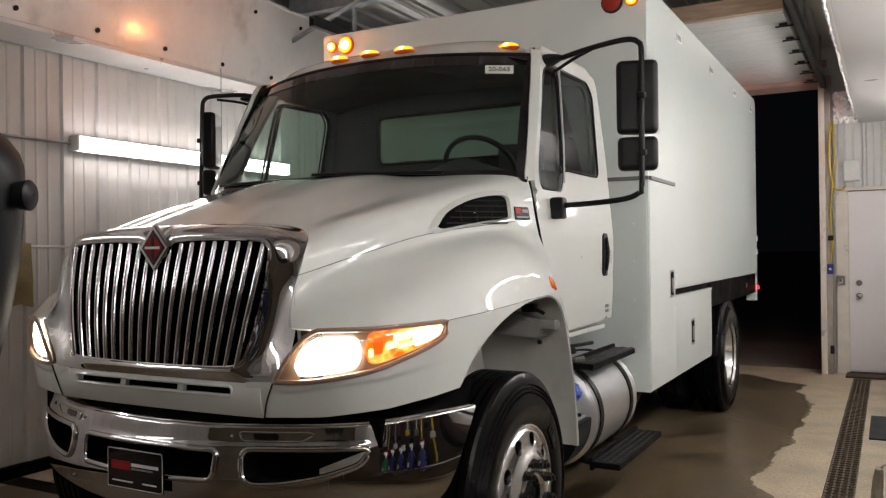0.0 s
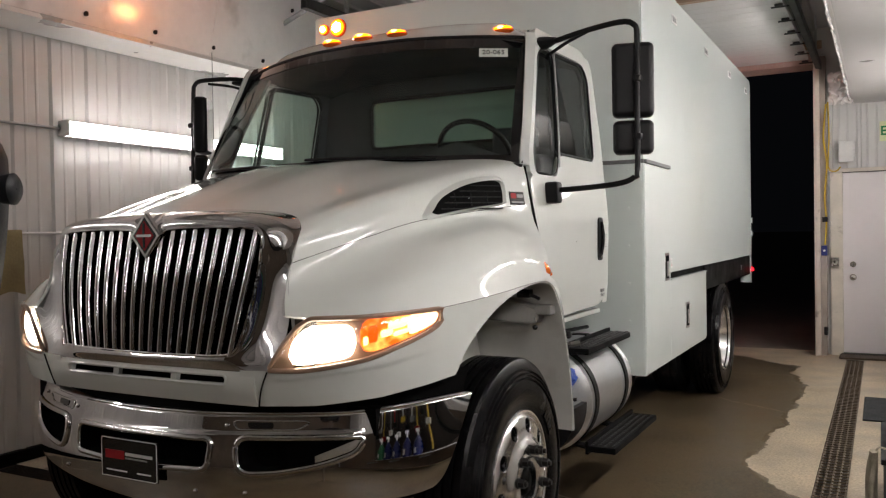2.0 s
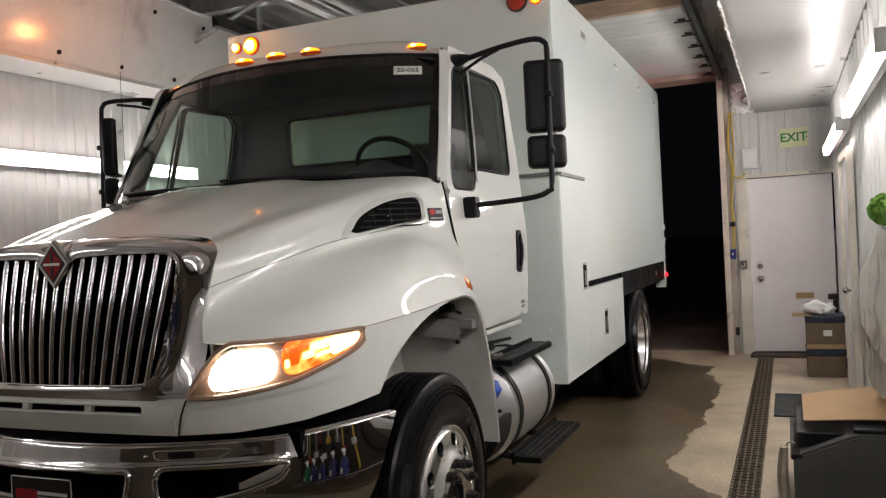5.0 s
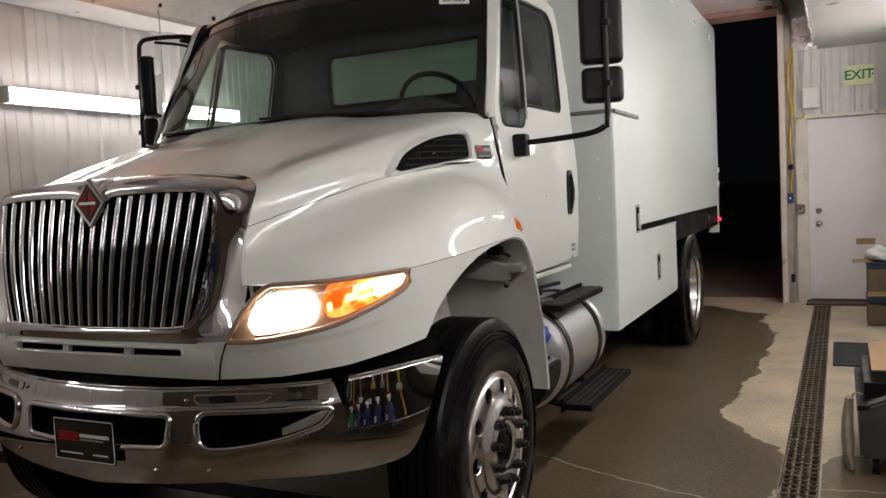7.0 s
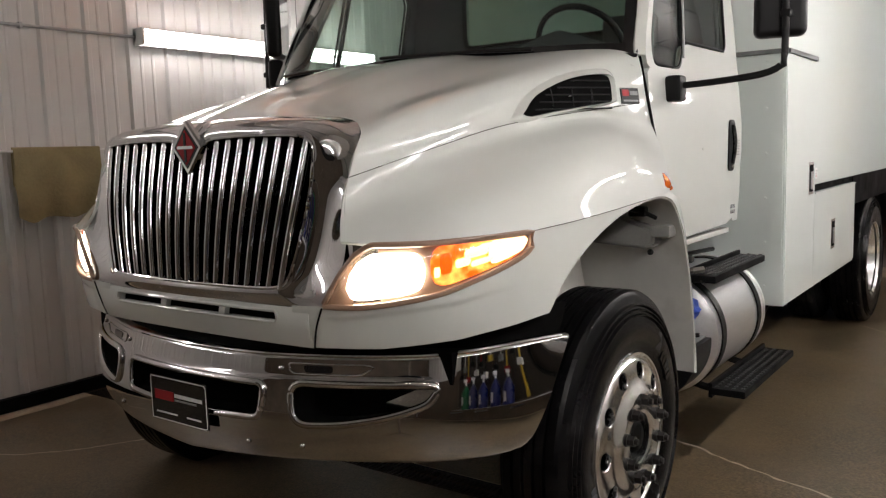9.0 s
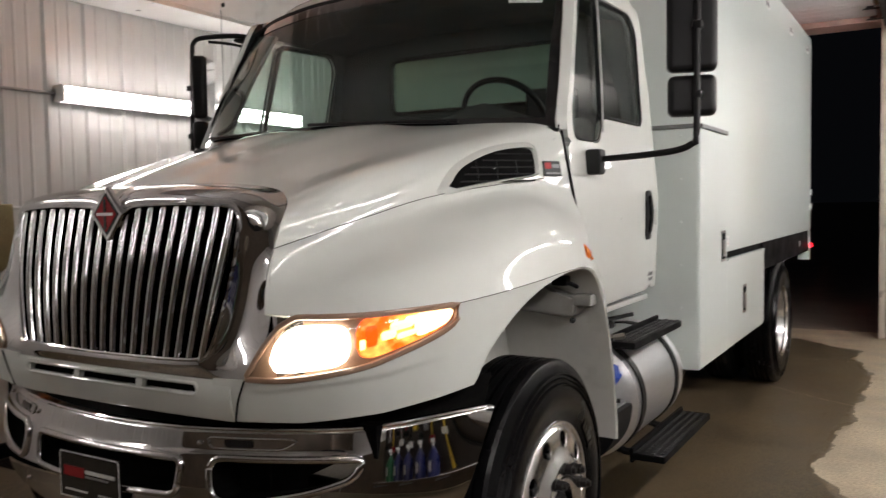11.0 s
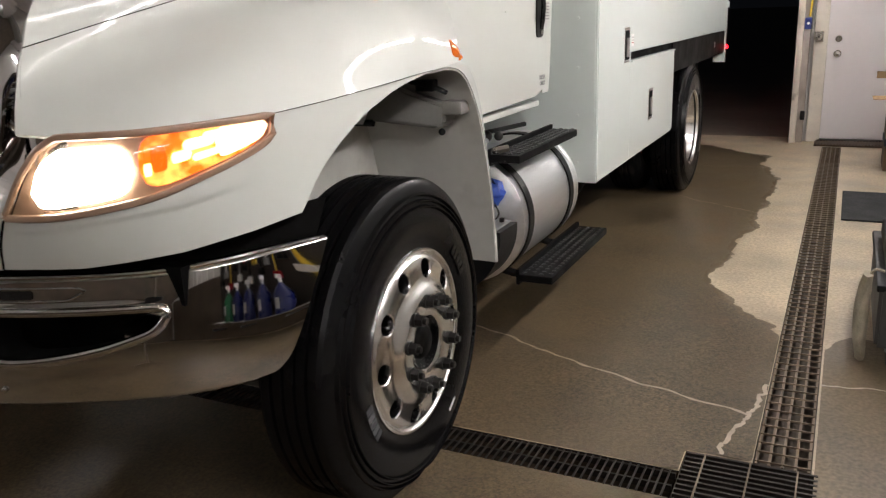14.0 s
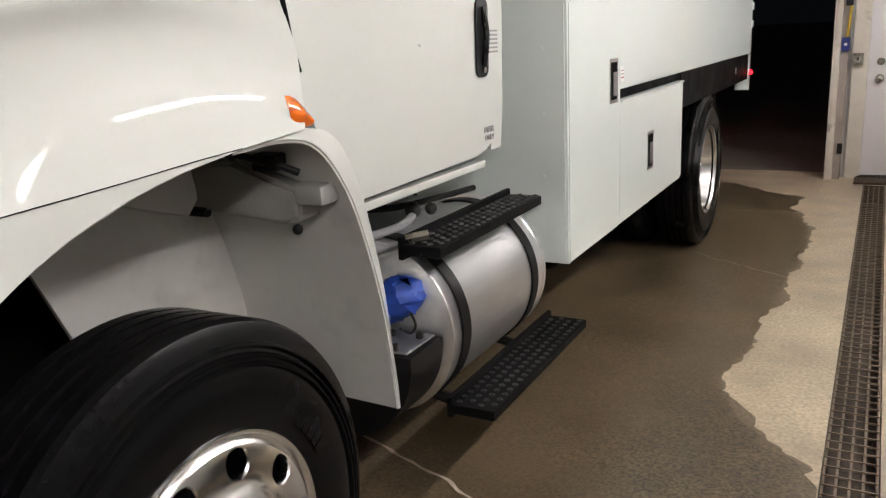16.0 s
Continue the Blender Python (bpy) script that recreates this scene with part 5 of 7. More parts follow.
for s in (1, -1):
    lo_ = rounded([(1.475, 1.815), (1.475, 1.42), (1.565, 1.30), (1.675, 1.083), (2.50, 1.095), (2.60, 1.12), (2.665, 1.30), (2.69, 1.45), (2.69, 1.815)], 0.03)
    bm = side_patch(lo_, None, 90, 0, 0.03, s)
    up = side_patch(UPPER_OUT, BOTH, 120, 0, 0.03, s, 4)
    me_t = bpy.data.meshes.new("tmp")
    up.to_mesh(me_t)
    up.free()
    bm.from_mesh(me_t)
    bpy.data.meshes.remove(me_t)
    door = part("cab_door", bm, PAINT, truck, "white cab door with a vent window", angle=35)
    part("vent_glass", side_patch(VENT, None, 60, -0.010, 0.0, s), SIDEGLASS, door).visible_shadow = False
    part("door_glass", side_patch(PANE, None, 60, -0.010, 0.0, s), SIDEGLASS, door).visible_shadow = False
    for nm, o in (("vent_gasket", VENT), ("glass_gasket", PANE)):
        lp = [(s * (side_x(z) - 0.002), y, z) for y, z in o]
        part(nm, sweep(B(), lp + lp[:1], 0.0065 if nm == "glass_gasket" else 0.0030, n=8, cap=False), BLACK, door)
    part("glass_divider", sweep(B(), [(s * (side_x(z) + 0.002), y, z) for y, z in line([(1.898, 1.88), (2.012, 2.51)], 12)], 0.0065, n=8), TRIMLIGHT, door, "thin light-grey window divider")
    # recessed handle
    hp = rounded([(2.464, 1.618), (2.464, 1.362), (2.556, 1.362), (2.556, 1.618)], 0.03)
    hd = part("door_handle", side_patch(hp, None, 40, 0.008, 0.006, s), BLACK, door, "black upright door handle")
    part("handle_grip", sweep(B(), [(s * (side_x(z) + 0.012 * math.sin((z - 1.40) / 0.19 * math.pi) + 0.010), 2.512, z) for z in np.linspace(1.40, 1.59, 12)], 0.011, n=8), GLOSSBLACK, hd)
    part("key_lock", cyl(B(), (s * 1.09, 2.512, 1.385), (s * 1.108, 2.512, 1.385), 0.010, n=12), NICKEL, hd)
    for yy, z0, z1 in ((2.575, 1.44, 1.52),):
        for k in range(6):
            zz = z0 + k * 0.014
            part("label_bar", box(B(), (min(s * 1.0935, s * 1.0985), yy, zz), (max(s * 1.0935, s * 1.0985), yy + 0.065, zz + 0.006)), LABELGREY, door)
    for txt, zz in (("DIESEL", 1.178), ("ONLY", 1.150)):
        lettering(txt, 0.028, LABELGREY, Matrix.Translation((s * 1.0885, 2.57, zz)) @ pose(0, 0, 0, 90, 0, 90 * s), door, "fuel_lettering")
    # sill under the door
    sl_ = B()
    box(sl_, (min(s * 1.03, s * 1.075), 1.685, 1.045), (max(s * 1.03, s * 1.075), 2.56, 1.072), 0.006)
    part("door_sill", sl_, PAINT, truck)
    # A-pillar strip, painted, between windshield and door
    ap = B()
    sheet(ap, [[(s * (side_x(z) - float(np.interp(z, [1.87, 2.6], [0.030, 0.044])) * f), y - float(np.interp(z, [1.87, 2.6], [0.034, 0.026])) * f, z + 0.004 * f) for f in np.linspace(0, 1, 5)] for y, z in line([(1.468, 1.862), (1.475, 1.90), (1.785, 2.582)], 20)])
    thick(ap, 0.02)
    part("door_pillar", ap, PAINT, truck)
# windshield: base and top curves
WS_B = spline([(0.0, 1.20, 1.885), (0.4, 1.235, 1.885), (0.75, 1.315, 1.88), (0.95, 1.395, 1.875), (1.042, 1.45, 1.868)], 30)
WS_T = spline([(0.0, 1.575, 2.585), (0.35, 1.605, 2.582), (0.65, 1.68, 2.572), (0.84, 1.765, 2.565), (0.952, 1.83, 2.56)], 30)


def ws(u, f, out=0.0):
    """A point of the windshield: u across (-1..1), f from base to top."""
    i = abs(u) * 29
    i0 = min(int(i), 28)
    b_ = WS_B[i0] + (WS_B[i0 + 1] - WS_B[i0]) * (i - i0)
    t_ = WS_T[i0] + (WS_T[i0 + 1] - WS_T[i0]) * (i - i0)
    p = b_ + (t_ - b_) * f
    p[1] -= 0.03 * math.sin(f * math.pi) + out * 0.85
    p[2] += out * 0.45
    return (math.copysign(p[0], u) if u else p[0], p[1], p[2])


us = np.linspace(-1, 1, 61)
gl = sheet(B(), [[ws(u, f) for f in np.linspace(0, 1, 14)] for u in us])
shield = part("windshield", gl, WINDSHIELD, truck, "greenish curved windshield")
shield.visible_shadow = False
bd = B()
sheet(bd, [[ws(u, f, 0.004) for f in (0.915, 0.96, 1.0, 1.02)] for u in us])
sheet(bd, [[ws(u, f, 0.004) for f in (-0.02, 0.0, 0.03, 0.055)] for u in us])
for s in (1, -1):
    sheet(bd, [[ws(s * u, f, 0.004) for f in np.linspace(-0.02, 1.02, 16)] for u in (0.945, 0.97, 1.0)])
part("windshield_band", bd, GLOSSBLACK, shield, "black printed band")
lp = [ws(u, 1.012, 0.004) for u in us] + [ws(1, f, 0.004) for f in np.linspace(1, 0, 14)] + [ws(u, -0.012, 0.004) for u in us[::-1]] + [ws(-1, f, 0.004) for f in np.linspace(0, 1, 14)]
part("windshield_gasket", sweep(B(), lp + lp[:1], 0.009, n=8, cap=False), BLACK, shield)
# paper slip with hand-written number inside the glass
pz = np.array(ws(0.80, 0.865, -0.004))
px_ = np.array(ws(0.86, 0.865, -0.004)) - np.array(ws(0.72, 0.865, -0.004))
px_ /= np.linalg.norm(px_)
pu = np.array(ws(0.80, 0.92)) - np.array(ws(0.80, 0.82))
pu -= px_ * pu.dot(px_)
pu /= np.linalg.norm(pu)
pn = np.cross(px_, pu)
M_ = Matrix((tuple(np.r_[px_[0], pu[0], pn[0], pz[0]]), tuple(np.r_[px_[1], pu[1], pn[1], pz[1]]), tuple(np.r_[px_[2], pu[2], pn[2], pz[2]]), (0, 0, 0, 1)))
slip = box(B(), (-0.075, -0.030, -0.001), (0.075, 0.030, 0.001))
slip = part("paper_slip", slip, PAPER, shield, "pale slip with a hand-written stock number", smooth=False)
slip.matrix_basis = M_ @ pose(0, 0, 0.010)
lettering("20-065", 0.042, INK, pose(0, 0, 0.002), slip, "slip_lettering")

# roof
rows = []
for u in us:
    b_ = np.array(ws(u, 1.0))
    a = abs(u)
    xe = math.copysign(float(np.interp(a, [0, 0.5, 0.85, 0.95, 1.0], [0, 0.5, 0.80, 0.905, 0.955])), u) if a else 0.0
    zr = 2.735 - 0.05 * a ** 3 - 0.115 * max(0, a - 0.78) / 0.22
    rows.append(spline([b_, (b_[0] * 0.995, b_[1] + 0.05, b_[2] + 0.038 * (1 - 0.3 * a)), ((b_[0] + xe) / 2, b_[1] + 0.16, zr - 0.05 * (1 - a * 0.5)), (xe, 2.1, zr), (xe, 2.45, zr), (xe, 2.66, zr - 0.06 * (1 - a ** 4))], 26))
rf_ = sheet(B(), rows)
thick(rf_, 0.02)
part("cab_roof", rf_, PAINT, truck, angle=60)
for s in (1, -1):
    rs = B()
    sheet(rs, [[(s * (x), y, z) for x, z in ((side_x(2.575) - 0.004, 2.575), (0.984, 2.594), (0.955, 2.608), (0.90, 2.620))] for y in np.linspace(1.84, 2.67, 12)])
    thick(rs, 0.015)
    part("drip_rail", rs, PAINT, truck)
for s in (1, -1):
    cn = sheet(B(), [[(s * (side_x(z) - 0.006), y, z) for y in (2.61, 2.64, 2.67, 2.70)] for z in np.linspace(1.10, 2.585, 24)])
    thick(cn, 0.006)
    part("cab_corner", cn, PAINT, truck)
# rear wall of the cab with its window
rw = B()
W0, W1, Z0, Z1 = -0.60, 0.60, 2.14, 2.48
def end_piece(bm, s, y0, y1, inset):
    """The rear wall beside the window, as wide as the cab at each height."""
    zs_ = np.linspace(1.1, 2.565, 14)
    o_ = [(s * (W1 + 0.001), 1.1)] + [(s * (side_x(z) - inset), z) for z in zs_] + [(s * (W1 + 0.001), 2.655)]
    return prism(bm, o_, y1 - y0, Matrix(((1, 0, 0, 0), (0, 0, -1, y1), (0, 1, 0, 0), (0, 0, 0, 1))))


for x0, x1, z0, z1 in ((W0, W1, 1.1, Z0), (W0, W1, Z1, 2.655)):
    box(rw, (x0, 2.655, z0), (x1, 2.70, z1))
for s in (1, -1):
    end_piece(rw, s, 2.655, 2.70, 0.014)
part("cab_rear_wall", rw, PAINT, truck, smooth=False)
lin = B()
for x0, x1, z0, z1 in ((W0, W1, 1.1, Z0 + 0.01), (W0, W1, Z1 - 0.01, 2.65)):
    box(lin, (x0, 2.635, z0), (x1, 2.651, z1))
for s in (1, -1):
    end_piece(lin, s, 2.635, 2.651, 0.03)
sheet(lin, [[(x, y, 2.60 - 0.06 * (abs(x) / 0.9) ** 4) for x in np.linspace(-0.92, 0.92, 14)] for y in np.linspace(1.74, 2.63, 8)])
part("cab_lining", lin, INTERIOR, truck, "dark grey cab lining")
part("rear_glass", box(B(), (W0, 2.672, Z0), (W1, 2.676, Z1)), SIDEGLASS, truck).visible_shadow = False
lp = [(x, 2.645, z) for x, z in rounded([(W0, Z0), (W1, Z0), (W1, Z1), (W0, Z1)], 0.06)]
part("rear_gasket", sweep(B(), lp + lp[:1], 0.016, n=8, cap=False), BLACK, truck)
for s in (1, -1):
    il = side_patch(UPPER_OUT, BOTH, 100, -0.045, 0.0, s, 3)
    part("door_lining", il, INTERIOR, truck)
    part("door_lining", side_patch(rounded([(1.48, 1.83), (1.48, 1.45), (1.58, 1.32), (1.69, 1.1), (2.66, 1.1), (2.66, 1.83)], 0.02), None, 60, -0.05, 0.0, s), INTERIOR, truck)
    pl = B()
    prow = []
    for f in np.linspace(0, 1, 14):
        p = np.array(ws(s * 0.985, f, -0.02))
        w_ = (1.35 if s < 0 else 1.0) - 0.5 * f
        prow.append([tuple(p), tuple(p + np.array([-s * 0.035 * w_, 0.012, 0])), tuple(p + np.array([-s * 0.068 * w_, 0.045, 0])), tuple(p + np.array([-s * 0.06 * w_, 0.075, 0])), tuple(p + np.array([s * 0.03, 0.13 * w_, 0]))])
    sheet(pl, prow)
    fl = [(s * (side_x(z) - 0.036), y, z) for y, z in PANE]
    part("inner_frame", sweep(B(), fl + fl[:1], 0.015, n=8, cap=False), BLACK, truck, "dark inner window frame")
    part("pillar_lining", thick(pl, 0.006), PILLARGREY, truck, "grey moulded pillar lining", angle=60)
    if s < 0:
        part("grab_handle", sweep(B(), spline([(s * 0.93, 1.58, 2.22), (s * 0.87, 1.60, 2.17), (s * 0.90, 1.55, 2.02), (s * 0.97, 1.50, 1.96)], 14), 0.014, n=8), BLACK, truck)
part("cab_floor", box(B(), (-1.03, 1.70, 1.10), (1.03, 2.66, 1.15)), INTERIOR, truck)
# dash with binnacle
ds = sheet(B(), [[(x, y, z + 0.02 * math.cos(x * 1.4) + (0.095 * math.exp(-((x - 0.70) / 0.24) ** 2) if 1.48 < y < 1.621 else 0) + 0.03) for y, z in ((1.20, 1.85), (1.30, 1.868), (1.40, 1.875), (1.50, 1.870), (1.58, 1.84), (1.62, 1.78), (1.62, 1.60), (1.55, 1.40))] for x in np.linspace(-0.97, 0.97, 40)])
for v in ds.verts:
    v.co.y = max(v.co.y, float(np.interp(abs(v.co.x), WS_B[:, 0], WS_B[:, 1])) + 0.025 + 0.10 * max(0.0, v.co.z - 1.885))
    v.co.z = min(v.co.z, 2.06 - 0.16 * max(0.0, abs(v.co.x) - 0.55) / 0.4)
thick(ds, 0.01)
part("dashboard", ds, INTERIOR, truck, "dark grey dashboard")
# steering wheel
sw_m = Matrix.Translation((0.555, 1.935, 1.985)) @ pose(0, 0, 0, -52, 0, 0)
st = B()
tor = [[sw_m @ Vector(((0.215 + 0.015 * math.cos(b_)) * math.cos(a), (0.215 + 0.015 * math.cos(b_)) * math.sin(a), 0.016 * math.sin(b_))) for b_ in np.linspace(0, 2 * math.pi, 10, endpoint=False)] for a in np.linspace(0, 2 * math.pi, 40, endpoint=False)]
sheet(st, tor, closed_u=True, closed_v=True)
wheel_s = part("steering_wheel", st, BLACK, truck, "black two-spoke steering wheel")
sk = B()
for a in (0.25, math.pi - 0.25, math.pi / 2):
    cyl(sk, sw_m @ Vector((0, 0, -0.02)), sw_m @ Vector((0.22 * math.cos(a), 0.22 * math.sin(a), 0)), 0.018, n=8)
cyl(sk, sw_m @ Vector((0, 0, -0.03)), sw_m @ Vector((0, 0, 0.01)), 0.07, n=20)
cyl(sk, sw_m @ Vector((0, 0, -0.03)), (0.555, 1.62, 1.76), 0.03, n=10)
part("spokes", sk, BLACK, wheel_s)
for x0, x1 in ((0.30, 0.80), (-0.78, -0.02)):
    se = B()
    box(se, (x0, 2.05, 1.36), (x1, 2.50, 1.52), 0.05, 3)
    box(se, (x0 + 0.02, 2.46, 1.45), (x1 - 0.02, 2.60, 2.02), 0.05, 3)
    if x0 > 0:
        box(se, (x0 + 0.10, 2.48, 2.0), (x1 - 0.10, 2.58, 2.20), 0.04, 3)
    part("seat", se, SEATCLOTH, truck, "dark cloth cab seat")
# cowl, wipers
cw = sheet(B(), [[(x, y0 + d, 1.93 - 0.055 * (abs(x) / 1.02) ** 2 - 0.05 * d) for d in (-0.06, -0.02, 0.02, 0.05)] for x, y0 in [(math.copysign(WS_B[int(abs(u) * 29)][0], u), WS_B[int(abs(u) * 29)][1] + 0.02) for u in us]])
for v in cw.verts:
    v.co.z -= 0.055
part("cowl_panel", cw, BLACK, truck)
for x0, x1 in ((0.62, -0.08), (-0.22, -0.85)):
    wp = B()
    u0, u1 = x0 / 1.02, x1 / 1.02
    sweep(wp, [np.array(ws(u, 0.025 + 0.035 * t, 0.018)) for u, t in zip(np.linspace(u0, u1, 14), np.linspace(0, 1, 14))], 0.008, n=6)
    part("wiper", wp, BLACK, truck, "black wiper blade")
# roof clearance lamps
for x, y, z in ((0.78, 1.835, 2.636), (0.22, 1.655, 2.652), (0.0, 1.645, 2.655), (-0.22, 1.655, 2.652), (-0.845, 1.862, 2.603)):
    lamp = part("clearance_lamp", ball(B(), (x, y, z), 0.058, (1.0, 0.62, 0.34), 24, 12), AMBERGLOW, truck, "lit amber roof clearance lamp")
    part("lamp_base", ball(B(), (x, y + 0.006, z - 0.006), 0.064, (1.0, 0.66, 0.26), 24, 8), AMBERLENS, lamp)
    part("bulb", ball(B(), (x, y - 0.024, z + 0.004), 0.020, (1.3, 0.7, 0.6), 12, 8), AMBERHOT, lamp)

# mirrors on tubular arms
for s in (1, -1):
    arm = B()
    reach = 0.0 if s > 0 else -0.21
    pth = spline([(s * 1.11, 1.69, 1.745), (s * (1.30 + reach), 1.675, 1.752), (s * (1.47 + reach), 1.65, 1.765), (s * (1.535 + reach), 1.655, 1.79), (s * (1.552 + reach), 1.66, 1.83), (s * (1.552 + reach), 1.67, 2.2), (s * (1.552 + reach), 1.68, 2.47), (s * (1.538 + reach), 1.68, 2.525), (s * (1.47 + reach), 1.685, 2.548), (s * (1.25 + reach), 1.76, 2.545), (s * 0.98, 1.87, 2.525)], 70)
    sweep(arm, pth, 0.0138, n=12)
    mir = part("mirror_arm", arm, BLACK, truck, "black tubular mirror bracket")
    part("arm_foot", box(B(), (min(s * 1.076, s * 1.150), 1.652, 1.680), (max(s * 1.076, s * 1.150), 1.728, 1.790), 0.015), BLACK, mir)
    ft_ = B()
    ft_rows = []
    for t in np.linspace(0, 1, 12):
        c = np.array([s * (1.10 - 0.15 * t), 1.80 + 0.08 * t, 2.532 + 0.005 * t])
        r = 0.018 + 0.028 * math.sin(min(1, t * 1.3) * math.pi / 2)
        ft_rows.append([c + np.array([0, r * 1.6 * math.cos(a), r * 0.7 * math.sin(a)]) for a in np.linspace(0, 2 * math.pi, 12, endpoint=False)])
    sheet(ft_, ft_rows, closed_v=True)
    part("arm_foot", ft_, BLACK, mir)
    part("brace", sweep(B(), spline([(s * 1.28, 1.75, 2.54), (s * 1.15, 1.83, 2.52), (s * 1.03, 1.88, 2.48)], 10), 0.009, n=8), BLACK, mir)
    for z0, z1, w in ((2.085, 2.445, 0.100), (1.905, 2.070, 0.097)):
        c = (s * (1.518 + reach), 1.722)
        tl = pose(c[0], c[1], 0, 0, 0, 16 if s > 0 else -58)
        hs = B()
        box(hs, (-w, -0.045, z0), (w, 0.045, z1), 0.028, 4, m=tl)
        sh = part("mirror_head", hs, BLACK, mir, "black mirror housing")
        part("mirror_glass", box(B(), (-w + 0.012, 0.0455, z0 + 0.012), (w - 0.012, 0.0475, z1 - 0.012), m=tl), CHROME, sh)
        part("mirror_clamp", box(B(), (min(s * (1.535 + reach), s * (1.58 + reach)), 1.65, (z0 + z1) / 2 - 0.016), (max(s * (1.535 + reach), s * (1.574 + reach)), 1.695, (z0 + z1) / 2 + 0.016), 0.008), BLACK, mir)

# ---- box body ----
X, BF, BR, TOP = 1.265, 2.90, 7.66, 3.215
sh = B()
out = [(BF, 1.235), (BR, 1.235), (BR, TOP - 0.10)] + [(BR - 0.10 + 0.10 * math.cos(a), TOP - 0.10 + 0.10 * math.sin(a)) for a in np.linspace(0.15, math.pi / 2, 8)] + [(BF, TOP)]
prism(sh, out, 2 * X, Matrix(((0, 0, 1, -X), (1, 0, 0, 0), (0, 1, 0, 0), (0, 0, 0, 1))))
es = [e for e in sh.edges if all(abs(abs(v.co.x) - X) < 1e-4 for v in e.verts) and e.calc_length() > 0.05]
bmesh.ops.bevel(sh, geom=es, offset=0.008, segments=2, affect="EDGES")
body = part("box_body", sh, BOXPAINT, truck, "tall plain white box body")
# front skirt and the side lockers
fs = box(B(), (-X + 0.001, BF - 0.006, 0.612), (X - 0.001, BF + 0.03, TOP - 0.012), 0.003)
part("front_panel", fs, BOXPAINT, body)
# the strip's shade is put into its grey, here and along the sides
part("drip_strip", box(B(), (-X - 0.004, BF - 0.022, 1.960), (X + 0.004, BF - 0.006, 1.985), 0.004), TRIMGREY, body, "thin drip strip, coloured grey for its shade")
for s in (1, -1):
    x0, x1 = sorted((s * 0.62, s * (X - 0.004)))
    lk = part("side_locker", box(B(), (x0, BF + 0.032, 0.612), (x1, 4.905, 1.190), 0.004), BOXPAINT, body, "white side locker")
    d0, d1 = sorted((s * (X - 0.003), s * (X + 0.004)))
    part("locker_door", box(B(), (d0, 3.583, 0.632), (d1, 4.893, 1.178), 0.003), BOXPAINT, lk)
    part("corner_panel", box(B(), (d0, BF + 0.002, 0.618), (d1, 3.579, 1.957), 0.002), BOXPAINT, lk)
    # shade of the gap above the locker, painted as a black box
    part("locker_gap", box(B(), (min(s * 0.9, s * (X - 0.02)), 3.3, 1.191), (max(s * 0.9, s * (X - 0.02)), 4.905, 1.233)), DEEP, lk)
    part("locker_trim", box(B(), (min(s * (X), s * (X + 0.010)), 3.60, 1.180), (max(s * X, s * (X + 0.010)), 4.90, 1.189)), BOXPAINT, lk)
    part("drip_strip", box(B(), (min(s * (X), s * (X + 0.018)), BF + 0.0, 1.960), (max(s * X, s * (X + 0.018)), 3.56, 1.985), 0.004), TRIMGREY, body, "thin drip strip, coloured grey for its shade")
    for (yy, z0, z1) in ((3.475, 1.185, 1.375), (4.135, 0.79, 0.985)):
        lt = part("latch", box(B(), (min(s * X, s * (X + 0.007)), yy - 0.062, z0), (max(s * X, s * (X + 0.007)), yy + 0.062, z1), 0.006, 3), ALU, body, "bright metal paddle latch in a rounded frame")
        part("latch_recess", box(B(), (min(s * X, s * (X + 0.0085)), yy - 0.049, z0 + 0.014), (max(s * X, s * (X + 0.0085)), yy + 0.049, z1 - 0.014), 0.004), DEEP, lt)
        part("latch_grip", box(B(), (min(s * (X + 0.004), s * (X + 0.013)), yy - 0.026, z0 + 0.030), (max(s * (X + 0.004), s * (X + 0.013)), yy + 0.026, z1 - 0.055), 0.004), CHROME, lt)
    part("small_label", box(B(), (d0, 3.585, 1.27), (s * (X + 0.0045) if s > 0 else d1, 3.64, 1.335)) if s > 0 else box(B(), (-X - 0.0045, 3.585, 1.27), (d1, 3.64, 1.335)), LABELWHITE, body)
    for k, zz in enumerate((1.285, 1.30, 1.315)):
        part("label_bar", box(B(), (min(s * X, s * (X + 0.0055)), 3.592, zz), (max(s * X, s * (X + 0.0055)), 3.63, zz + 0.005)), LABELGREY if k else REDPAINT, body)
    # vents near the roof
    for yy in (3.80, 5.03, 6.22, 7.30):
        vt = part("side_vent", box(B(), (min(s * X, s * (X + 0.006)), yy - 0.075, 3.025), (max(s * X, s * (X + 0.006)), yy + 0.075, 3.085), 0.003), LABELWHITE, body, "small louvred side vent")
        for k in range(4):
            part("louvre", box(B(), (min(s * X, s * (X + 0.008)), yy - 0.06 + k * 0.031, 3.035), (max(s * X, s * (X + 0.008)), yy - 0.045 + k * 0.031, 3.075)), LABELGREY, vt)
    # corner trim with rivets
    part("corner_trim", box(B(), (min(s * (X - 0.075), s * (X - 0.012)), BF - 0.010, 0.63), (max(s * (X - 0.075), s * (X - 0.012)), BF - 0.0065, 3.19)), BOXPAINT, body)
    for zz in np.arange(0.72, 3.15, 0.24):
        part("rivet", ball(B(), (s * (X - 0.10), BF - 0.007, zz), 0.007, (1, 0.5, 1), 8, 6), BOXPAINT, body)
    # black side rail and rear post
    part("side_rail", box(B(), (min(s * 0.95, s * (X - 0.012)), 4.91, 1.02), (max(s * 0.95, s * (X - 0.012)), BR - 0.055, 1.232), 0.004), FRAMEBLACK, body, "black steel rail below the box")
